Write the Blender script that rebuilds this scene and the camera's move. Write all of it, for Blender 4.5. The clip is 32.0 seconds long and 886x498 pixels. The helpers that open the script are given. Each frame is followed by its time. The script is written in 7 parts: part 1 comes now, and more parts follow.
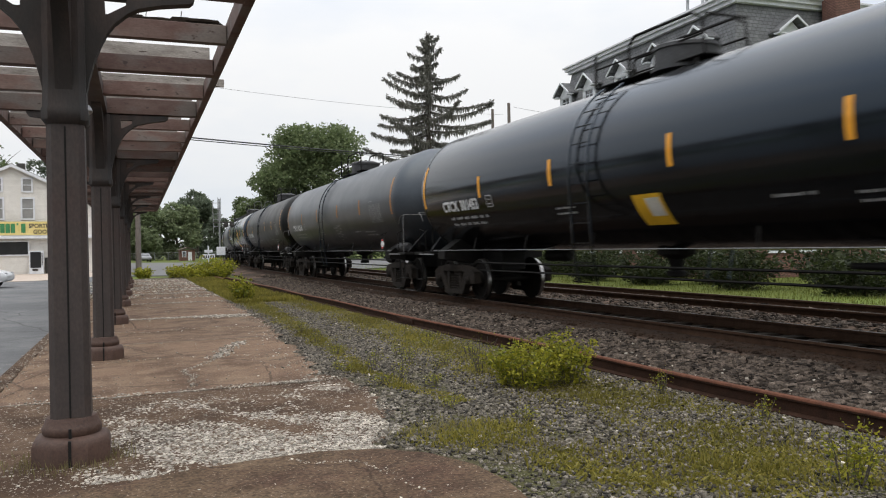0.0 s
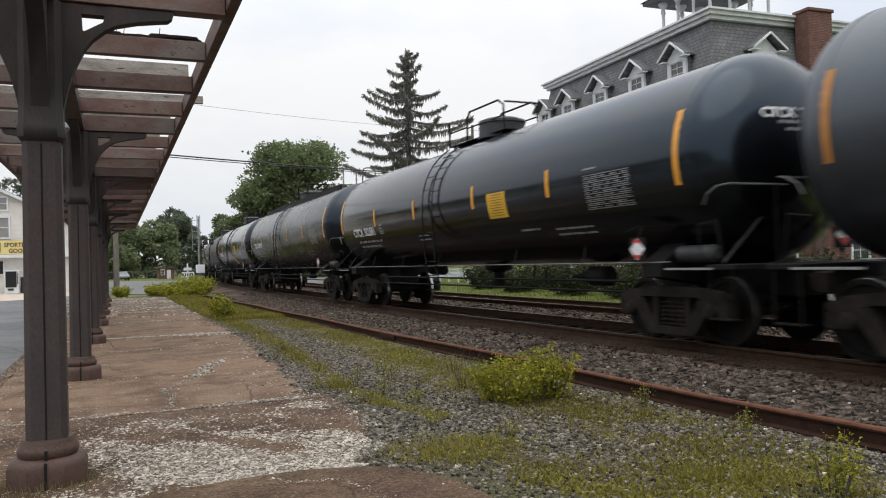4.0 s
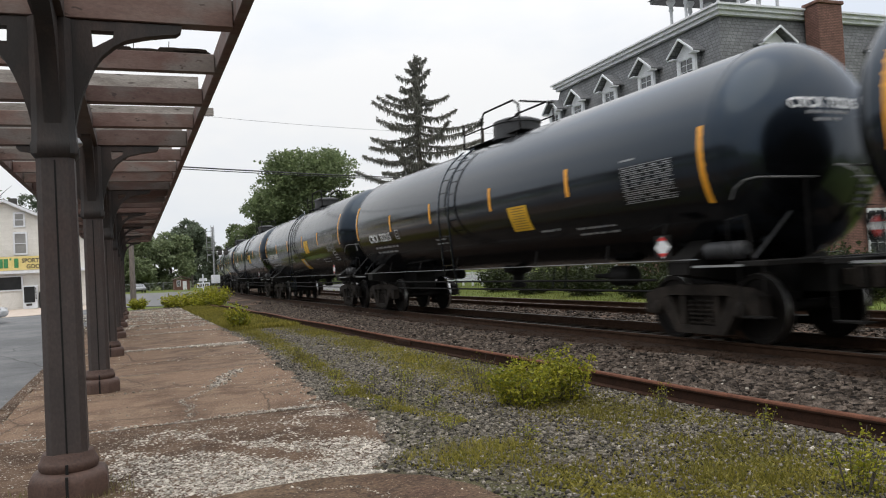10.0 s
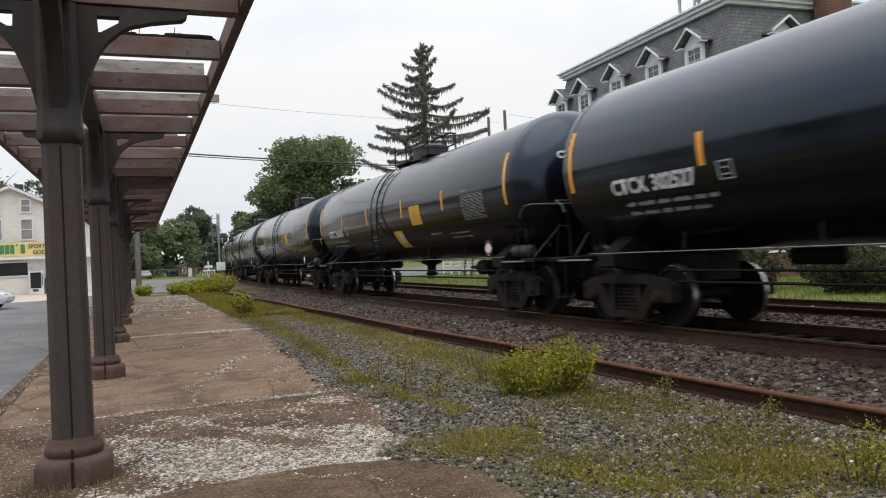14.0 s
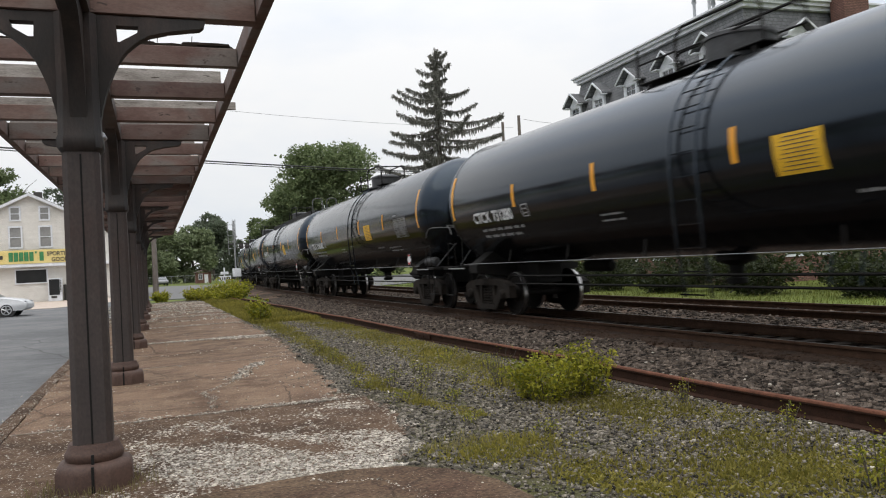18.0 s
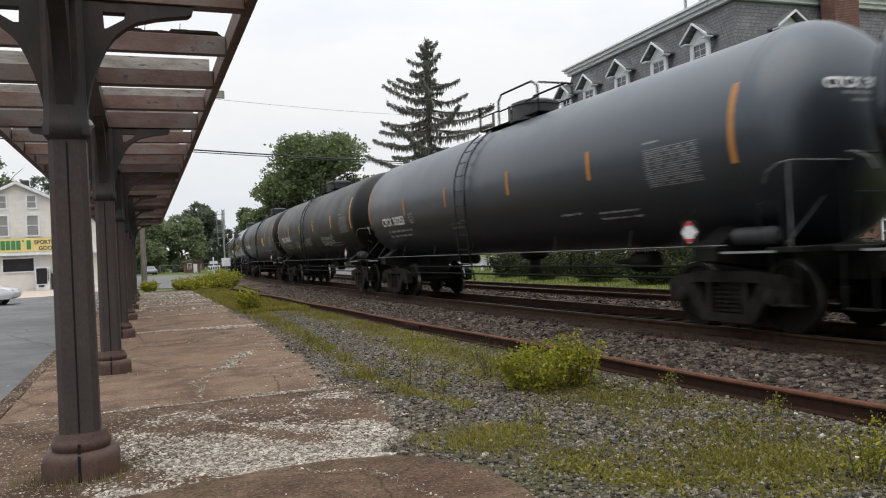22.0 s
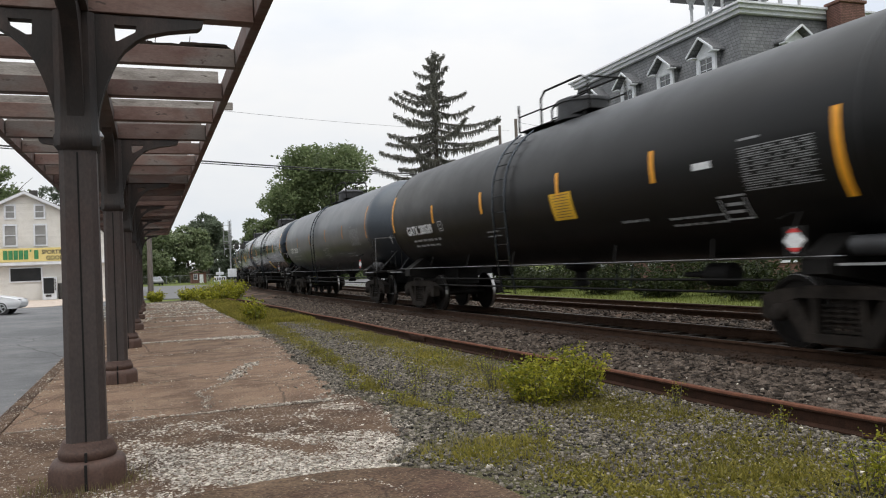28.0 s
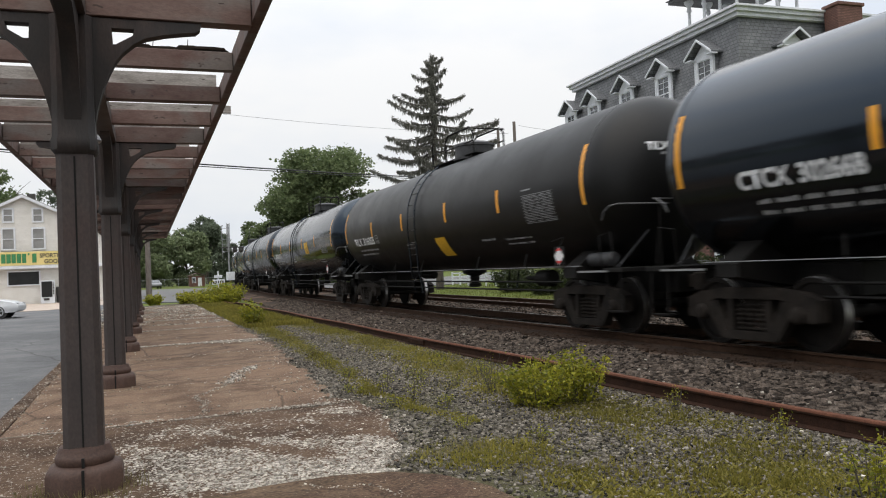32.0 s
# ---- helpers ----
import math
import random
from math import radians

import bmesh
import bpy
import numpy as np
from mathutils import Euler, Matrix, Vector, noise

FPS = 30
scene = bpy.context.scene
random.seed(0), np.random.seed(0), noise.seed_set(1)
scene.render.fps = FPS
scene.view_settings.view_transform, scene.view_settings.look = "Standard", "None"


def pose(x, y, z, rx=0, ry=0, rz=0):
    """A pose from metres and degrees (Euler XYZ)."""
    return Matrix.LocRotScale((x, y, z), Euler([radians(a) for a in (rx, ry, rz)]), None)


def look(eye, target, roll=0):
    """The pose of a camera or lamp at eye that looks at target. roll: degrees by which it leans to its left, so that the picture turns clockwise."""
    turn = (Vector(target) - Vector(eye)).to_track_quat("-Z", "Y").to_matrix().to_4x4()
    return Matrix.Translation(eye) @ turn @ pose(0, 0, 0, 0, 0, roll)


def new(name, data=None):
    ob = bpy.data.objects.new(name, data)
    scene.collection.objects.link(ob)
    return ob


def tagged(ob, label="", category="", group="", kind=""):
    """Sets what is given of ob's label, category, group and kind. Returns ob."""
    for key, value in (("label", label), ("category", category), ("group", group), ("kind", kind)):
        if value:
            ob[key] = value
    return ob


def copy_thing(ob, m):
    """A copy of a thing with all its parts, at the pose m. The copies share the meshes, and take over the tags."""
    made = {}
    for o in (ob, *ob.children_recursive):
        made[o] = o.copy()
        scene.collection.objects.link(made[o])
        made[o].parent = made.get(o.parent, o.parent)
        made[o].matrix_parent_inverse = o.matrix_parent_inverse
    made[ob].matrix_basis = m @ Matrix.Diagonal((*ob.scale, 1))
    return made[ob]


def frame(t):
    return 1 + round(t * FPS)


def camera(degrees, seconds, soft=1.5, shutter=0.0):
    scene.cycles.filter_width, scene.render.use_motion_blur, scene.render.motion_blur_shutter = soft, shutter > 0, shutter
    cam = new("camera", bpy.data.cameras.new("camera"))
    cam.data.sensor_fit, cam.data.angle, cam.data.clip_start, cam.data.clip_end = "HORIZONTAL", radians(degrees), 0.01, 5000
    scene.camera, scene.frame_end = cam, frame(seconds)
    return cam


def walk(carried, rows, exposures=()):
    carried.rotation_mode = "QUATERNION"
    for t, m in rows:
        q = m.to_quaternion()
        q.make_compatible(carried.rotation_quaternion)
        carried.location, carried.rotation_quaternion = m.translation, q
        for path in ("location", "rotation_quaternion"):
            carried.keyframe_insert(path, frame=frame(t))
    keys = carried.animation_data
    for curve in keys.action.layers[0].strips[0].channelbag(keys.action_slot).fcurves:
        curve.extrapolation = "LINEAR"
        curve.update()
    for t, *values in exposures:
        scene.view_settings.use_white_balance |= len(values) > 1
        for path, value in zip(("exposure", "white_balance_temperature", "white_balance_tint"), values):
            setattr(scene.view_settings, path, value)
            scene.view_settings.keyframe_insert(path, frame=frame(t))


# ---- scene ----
# ================= camera =================
# World: y runs along the near track, x to the right across the tracks, z up from the platform.
EYE_ROWS = [  # seconds, x, y, z, yaw, pitch, roll
    (0, -0.005, -0.008, 1.604, -24.168, -0.191, 1.067),
    (0.5, -0.013, -0.009, 1.601, -24.302, -0.229, 1.289),
    (1, -0.010, -0.006, 1.602, -24.101, -0.631, 1.124),
    (1.5, -0.004, 0.010, 1.608, -24.643, -0.158, 1.252),
    (2, 0.001, 0.009, 1.608, -25.267, 0.286, 1.558),
    (2.5, -0.003, 0.010, 1.601, -25.975, 0.524, 1.704),
    (3, -0.003, 0.007, 1.601, -26.213, 0.425, 1.494),
    (3.5, -0.005, 0.003, 1.599, -25.677, 0.970, 1.285),
    (5.5, -0.003, -0.016, 1.600, -25.559, 0.790, 2.413),
    (6, -0.009, -0.028, 1.601, -25.593, 1.451, 2.173),
    (6.5, -0.002, 0.012, 1.604, -25.221, 1.061, 2.128),
    (7, 0.000, 0.018, 1.608, -24.824, 1.146, 2.331),
    (7.5, 0.009, 0.052, 1.612, -24.865, 0.694, 2.305),
    (8, 0.003, 0.012, 1.605, -25.311, 1.291, 2.466),
    (8.5, 0.001, 0.010, 1.602, -24.667, 1.065, 2.382),
    (9, 0.002, -0.010, 1.599, -24.542, 1.359, 2.319),
    (9.5, 0.003, 0.005, 1.602, -24.809, 1.407, 2.524),
    (10, 0.004, 0.002, 1.605, -24.535, 1.277, 3.091),
    (10.5, 0.004, 0.005, 1.602, -24.555, 0.714, 2.918),
    (11, 0.010, 0.038, 1.604, -24.422, 0.203, 2.739),
    (11.5, 0.002, 0.006, 1.607, -24.172, 0.941, 2.781),
    (12, -0.007, 0.001, 1.601, -24.277, 1.117, 2.680),
    (12.5, -0.003, -0.004, 1.602, -24.514, 0.837, 2.450),
    (13, 0.000, 0.000, 1.600, -24.280, 0.830, 2.583),
    (13.5, 0.003, 0.006, 1.599, -24.514, 0.685, 2.500),
    (14, 0.008, 0.014, 1.601, -24.173, 0.473, 2.682),
    (14.5, 0.007, 0.006, 1.602, -24.042, 0.820, 2.861),
    (16.5, -0.003, 0.011, 1.604, -24.244, 0.788, 2.486),
    (17, -0.005, 0.009, 1.604, -23.524, 1.108, 2.443),
    (17.5, 0.002, 0.002, 1.602, -23.438, 0.739, 2.844),
    (18, -0.008, 0.003, 1.604, -23.094, 0.920, 2.912),
    (18.5, -0.008, -0.006, 1.604, -22.897, 0.699, 2.902),
    (19, -0.010, -0.007, 1.598, -23.041, 0.375, 3.001),
    (19.5, -0.010, 0.001, 1.603, -23.101, 0.230, 2.613),
    (20, -0.009, 0.005, 1.603, -23.089, 0.382, 2.741),
    (20.5, -0.007, -0.004, 1.601, -23.334, 0.438, 2.766),
    (21, -0.000, 0.005, 1.604, -23.735, 0.327, 2.760),
    (21.5, -0.007, -0.011, 1.598, -23.809, 0.401, 2.592),
    (22, 0.001, 0.010, 1.600, -23.835, 0.192, 2.661),
    (22.5, 0.000, 0.005, 1.599, -23.724, 0.204, 2.616),
    (23, -0.001, 0.002, 1.604, -23.725, 0.335, 2.570),
    (23.5, -0.008, -0.014, 1.600, -23.787, 0.646, 2.624),
    (24, -0.012, -0.012, 1.599, -23.982, 0.549, 2.425),
    (24.5, -0.011, -0.020, 1.600, -24.215, 0.576, 2.671),
    (26.5, -0.011, -0.016, 1.601, -24.516, 1.428, 2.223),
    (27, -0.011, -0.008, 1.600, -24.515, 0.885, 2.083),
    (27.5, -0.011, -0.001, 1.598, -23.245, 1.176, 2.052),
    (28, -0.013, -0.022, 1.598, -23.413, 1.097, 2.332),
    (28.5, -0.016, -0.029, 1.596, -23.283, 1.321, 2.065),
    (29, -0.010, -0.022, 1.601, -23.615, 1.336, 2.150),
    (29.5, -0.011, -0.023, 1.601, -23.596, 1.202, 2.141),
    (30, -0.009, -0.013, 1.599, -23.605, 1.131, 2.188),
    (30.5, -0.011, -0.020, 1.601, -23.890, 1.142, 1.968),
    (31, -0.013, -0.031, 1.596, -23.862, 1.169, 2.178),
    (31.5, -0.008, -0.016, 1.601, -23.885, 1.147, 2.222),
    (32, -0.006, -0.000, 1.606, -23.518, 1.293, 2.432),]
cam = camera(59.4, 32.0, soft=1.08, shutter=0.16)
walk(cam, [(t, pose(x, y, z, 90 + p, r, w)) for t, x, y, z, w, p, r in EYE_ROWS])

# ================= world and light =================
scene.view_settings.exposure = 0.0
world = bpy.data.worlds.new("overcast_sky")
scene.world = world
world.use_nodes = True
wn, wl = world.node_tree.nodes, world.node_tree.links
wn.clear()
w_out = wn.new("ShaderNodeOutputWorld")
w_mix = wn.new("ShaderNodeMixShader")
w_sky = wn.new("ShaderNodeTexSky")
w_sky.sky_type, w_sky.sun_disc = "NISHITA", False
w_sky.sun_elevation, w_sky.sun_rotation = radians(52), radians(200)
w_bg = wn.new("ShaderNodeBackground")
w_bg.inputs["Strength"].default_value = 0.10
w_cloud = wn.new("ShaderNodeBackground")
w_cloud.inputs["Strength"].default_value = 1.0
w_tc = wn.new("ShaderNodeTexCoord")
w_map = wn.new("ShaderNodeMapping")
w_map.inputs["Scale"].default_value = (1.0, 1.0, 2.6)
w_noise = wn.new("ShaderNodeTexNoise")
w_noise.inputs["Scale"].default_value = 1.7
w_noise.inputs["Detail"].default_value = 6.0
w_ramp = wn.new("ShaderNodeValToRGB")
w_ramp.color_ramp.elements[0].position, w_ramp.color_ramp.elements[1].position = 0.40, 0.60
w_ramp.color_ramp.elements[0].color = (0.79, 0.85, 0.945, 1)
w_ramp.color_ramp.elements[1].color = (1.0, 1.0, 1.0, 1)
wl.new(w_tc.outputs["Generated"], w_map.inputs["Vector"])
wl.new(w_map.outputs["Vector"], w_noise.inputs["Vector"])
wl.new(w_noise.outputs["Fac"], w_ramp.inputs["Fac"])
wl.new(w_ramp.outputs["Color"], w_cloud.inputs["Color"])
w_sep = wn.new("ShaderNodeSeparateXYZ")
w_up = wn.new("ShaderNodeMapRange")  # an overcast sky grows brighter towards the zenith
w_up.inputs["From Min"].default_value, w_up.inputs["From Max"].default_value = 0.0, 1.0
w_up.inputs["To Min"].default_value, w_up.inputs["To Max"].default_value = 0.90, 3.0
w_pow = wn.new("ShaderNodeMath")
w_pow.operation = "POWER"
w_pow.use_clamp = True
w_pow.inputs[1].default_value = 2.1
wl.new(w_tc.outputs["Generated"], w_sep.inputs["Vector"])
wl.new(w_sep.outputs["Z"], w_pow.inputs[0])
wl.new(w_pow.outputs["Value"], w_up.inputs["Value"])
wl.new(w_up.outputs["Result"], w_cloud.inputs["Strength"])
wl.new(w_sky.outputs["Color"], w_bg.inputs["Color"])
w_mix.inputs["Fac"].default_value = 0.93
wl.new(w_bg.outputs["Background"], w_mix.inputs[1])
wl.new(w_cloud.outputs["Background"], w_mix.inputs[2])
wl.new(w_mix.outputs["Shader"], w_out.inputs["Surface"])

sun_data = bpy.data.lights.new("sun", "SUN")
sun_data.energy, sun_data.angle, sun_data.color = 0.95, radians(62), (1.0, 0.86, 0.68)
sun = new("sun", sun_data)
sun.matrix_basis = look((0, 0, 60), (14, 22, 0))


# ================= materials =================
def node_mat(name, rough=0.8, metal=0.0, spec=0.5):
    m = bpy.data.materials.new(name)
    m.use_nodes = True
    b = m.node_tree.nodes["Principled BSDF"]
    b.inputs["Roughness"].default_value = rough
    b.inputs["Metallic"].default_value = metal
    b.inputs["Specular IOR Level"].default_value = spec
    return m, m.node_tree.nodes, m.node_tree.links, b


def surface(name, c1, c2, scale=4.0, rough=0.8, metal=0.0, bump=0.2, grain=60.0, c3=None, patch=0.6, spec=0.5,
            island=0.0, obrandom=0.0, tint=None, courses=None, stretch=(1, 1, 1), bump_dist=0.01, lo=0.35, hi=0.65, rough2=None, speck=None, crack=None, streak=0.0, dust=0.0, gritty=0.21):
    """Two-scale procedural surface: stains from c1 to c2, optional large patches of c3, fine grain in colour and relief."""
    m, n, l, b = node_mat(name, rough, metal, spec)
    tc = n.new("ShaderNodeTexCoord")
    mp = n.new("ShaderNodeMapping")
    mp.inputs["Scale"].default_value = stretch
    l.new(tc.outputs["Object"], mp.inputs["Vector"])
    n1 = n.new("ShaderNodeTexNoise")
    n1.inputs["Scale"].default_value, n1.inputs["Detail"].default_value, n1.inputs["Roughness"].default_value = scale, 8.0, 0.65
    n2 = n.new("ShaderNodeTexNoise")
    n2.inputs["Scale"].default_value, n2.inputs["Detail"].default_value = grain, 4.0
    l.new(mp.outputs["Vector"], n1.inputs["Vector"])
    l.new(mp.outputs["Vector"], n2.inputs["Vector"])
    r1 = n.new("ShaderNodeMapRange")
    r1.inputs["From Min"].default_value, r1.inputs["From Max"].default_value = lo, hi
    l.new(n1.outputs["Fac"], r1.inputs["Value"])
    mix = n.new("ShaderNodeMix")
    mix.data_type = "RGBA"
    mix.inputs["A"].default_value, mix.inputs["B"].default_value = (*c1, 1), (*c2, 1)
    l.new(r1.outputs["Result"], mix.inputs["Factor"])
    col = mix.outputs["Result"]
    if c3:
        n3 = n.new("ShaderNodeTexNoise")
        n3.inputs["Scale"].default_value, n3.inputs["Detail"].default_value = patch, 7.0
        l.new(mp.outputs["Vector"], n3.inputs["Vector"])
        r3 = n.new("ShaderNodeMapRange")
        r3.inputs["From Min"].default_value, r3.inputs["From Max"].default_value = 0.48, 0.62
        l.new(n3.outputs["Fac"], r3.inputs["Value"])
        mx3 = n.new("ShaderNodeMix")
        mx3.data_type = "RGBA"
        mx3.inputs["B"].default_value = (*c3, 1)
        l.new(col, mx3.inputs["A"])
        l.new(r3.outputs["Result"], mx3.inputs["Factor"])
        col = mx3.outputs["Result"]
    if speck:
        # scattered grit of another colour
        c4, s4, edge = speck
        n4 = n.new("ShaderNodeTexNoise")
        n4.inputs["Scale"].default_value, n4.inputs["Detail"].default_value, n4.inputs["Roughness"].default_value = s4, 3.0, 0.7
        l.new(mp.outputs["Vector"], n4.inputs["Vector"])
        r4 = n.new("ShaderNodeMapRange")
        r4.inputs["From Min"].default_value, r4.inputs["From Max"].default_value = edge, edge + 0.05
        l.new(n4.outputs["Fac"], r4.inputs["Value"])
        mx4 = n.new("ShaderNodeMix")
        mx4.data_type = "RGBA"
        mx4.inputs["B"].default_value = (*c4, 1)
        l.new(col, mx4.inputs["A"])
        l.new(r4.outputs["Result"], mx4.inputs["Factor"])
        col = mx4.outputs["Result"]
    if crack:
        # fine wandering cracks filled with dirt
        c5, s5, wide = crack
        v5 = n.new("ShaderNodeTexVoronoi")
        v5.feature = "DISTANCE_TO_EDGE"
        v5.inputs["Scale"].default_value = s5
        d5 = n.new("ShaderNodeMix")
        d5.data_type = "RGBA"
        d5.inputs["Factor"].default_value = 0.22
        l.new(mp.outputs["Vector"], d5.inputs["A"])
        l.new(n1.outputs["Color"], d5.inputs["B"])
        l.new(d5.outputs["Result"], v5.inputs["Vector"])
        r5 = n.new("ShaderNodeMapRange")
        r5.inputs["From Min"].default_value, r5.inputs["From Max"].default_value = wide, 0.0
        l.new(v5.outputs["Distance"], r5.inputs["Value"])
        mx5 = n.new("ShaderNodeMix")
        mx5.data_type = "RGBA"
        mx5.inputs["B"].default_value = (*c5, 1)
        l.new(col, mx5.inputs["A"])
        l.new(r5.outputs["Result"], mx5.inputs["Factor"])
        col = mx5.outputs["Result"]
    # fine grain multiplies the colour
    rg = n.new("ShaderNodeMapRange")
    rg.inputs["From Min"].default_value, rg.inputs["From Max"].default_value = 0.3, 0.7
    rg.inputs["To Min"].default_value, rg.inputs["To Max"].default_value = 1 - gritty, 1 + gritty
    l.new(n2.outputs["Fac"], rg.inputs["Value"])
    val = rg.outputs["Result"]
    if streak:
        # dirt washed and trodden into long streaks
        m6 = n.new("ShaderNodeMapping")
        m6.inputs["Scale"].default_value = (1.3, 2.4, 1.0)
        n6 = n.new("ShaderNodeTexNoise")
        n6.inputs["Scale"].default_value, n6.inputs["Detail"].default_value, n6.inputs["Roughness"].default_value = 2.2, 9.0, 0.72
        l.new(tc.outputs["Object"], m6.inputs["Vector"])
        l.new(m6.outputs["Vector"], n6.inputs["Vector"])
        r6 = n.new("ShaderNodeMapRange")
        r6.inputs["From Min"].default_value, r6.inputs["From Max"].default_value = 0.3, 0.7
        r6.inputs["To Min"].default_value, r6.inputs["To Max"].default_value = 1 - streak, 1 + streak
        l.new(n6.outputs["Fac"], r6.inputs["Value"])
        mu6 = n.new("ShaderNodeMath")
        mu6.operation = "MULTIPLY"
        l.new(val, mu6.inputs[0])
        l.new(r6.outputs["Result"], mu6.inputs[1])
        val = mu6.outputs["Value"]
    for source, amount in (("island", island), ("object", obrandom)):
        if amount:
            if source == "island":
                rnd = n.new("ShaderNodeNewGeometry").outputs["Random Per Island"]
            else:
                rnd = n.new("ShaderNodeObjectInfo").outputs["Random"]
            rr = n.new("ShaderNodeMapRange")
            rr.inputs["To Min"].default_value, rr.inputs["To Max"].default_value = 1 - amount, 1 + amount
            l.new(rnd, rr.inputs["Value"])
            mu = n.new("ShaderNodeMath")
            mu.operation = "MULTIPLY"
            l.new(val, mu.inputs[0])
            l.new(rr.outputs["Result"], mu.inputs[1])
            val = mu.outputs["Value"]
    sc = n.new("ShaderNodeVectorMath")
    sc.operation = "SCALE"
    l.new(col, sc.inputs[0])
    l.new(val, sc.inputs["Scale"])
    l.new(sc.outputs["Vector"], b.inputs["Base Color"])
    if rough2 is not None:
        rq = n.new("ShaderNodeMapRange")
        rq.inputs["From Min"].default_value, rq.inputs["From Max"].default_value = 0.3, 0.7
        rq.inputs["To Min"].default_value, rq.inputs["To Max"].default_value = rough, rough2
        l.new(n1.outputs["Fac"], rq.inputs["Value"])
        l.new(rq.outputs["Result"], b.inputs["Roughness"])
    if dust:
        # a thin film of road dust
        b.inputs["Sheen Weight"].default_value, b.inputs["Sheen Roughness"].default_value = dust, 0.12
        b.inputs["Sheen Tint"].default_value = (0.92, 0.95, 1.0, 1)
    if tint:
        b.inputs["Specular Tint"].default_value = (*tint, 1)
    if courses:
        # slate courses: offset rows with dark joints and slates of slightly different grey
        sx = n.new("ShaderNodeSeparateXYZ")
        ad = n.new("ShaderNodeMath")
        cv = n.new("ShaderNodeCombineXYZ")
        br = n.new("ShaderNodeTexBrick")
        br.inputs["Color1"].default_value, br.inputs["Color2"].default_value, br.inputs["Mortar"].default_value = (0.82, 0.82, 0.82, 1), (1.12, 1.12, 1.12, 1), (0.45, 0.45, 0.45, 1)
        br.inputs["Scale"].default_value, br.inputs["Mortar Size"].default_value = 1.0, 0.014
        br.inputs["Brick Width"].default_value, br.inputs["Row Height"].default_value = courses
        l.new(tc.outputs["Object"], sx.inputs["Vector"])
        l.new(sx.outputs["X"], ad.inputs[0])
        l.new(sx.outputs["Y"], ad.inputs[1])
        l.new(ad.outputs["Value"], cv.inputs["X"])
        l.new(sx.outputs["Z"], cv.inputs["Y"])
        l.new(cv.outputs["Vector"], br.inputs["Vector"])
        mc = n.new("ShaderNodeVectorMath")
        mc.operation = "MULTIPLY"
        l.new(sc.outputs["Vector"], mc.inputs[0])
        l.new(br.outputs["Color"], mc.inputs[1])
        l.new(mc.outputs["Vector"], b.inputs["Base Color"])
    if bump:
        bp = n.new("ShaderNodeBump")
        bp.inputs["Strength"].default_value, bp.inputs["Distance"].default_value = bump, bump_dist
        l.new(n2.outputs["Fac"], bp.inputs["Height"])
        l.new(bp.outputs["Normal"], b.inputs["Normal"])
    return m


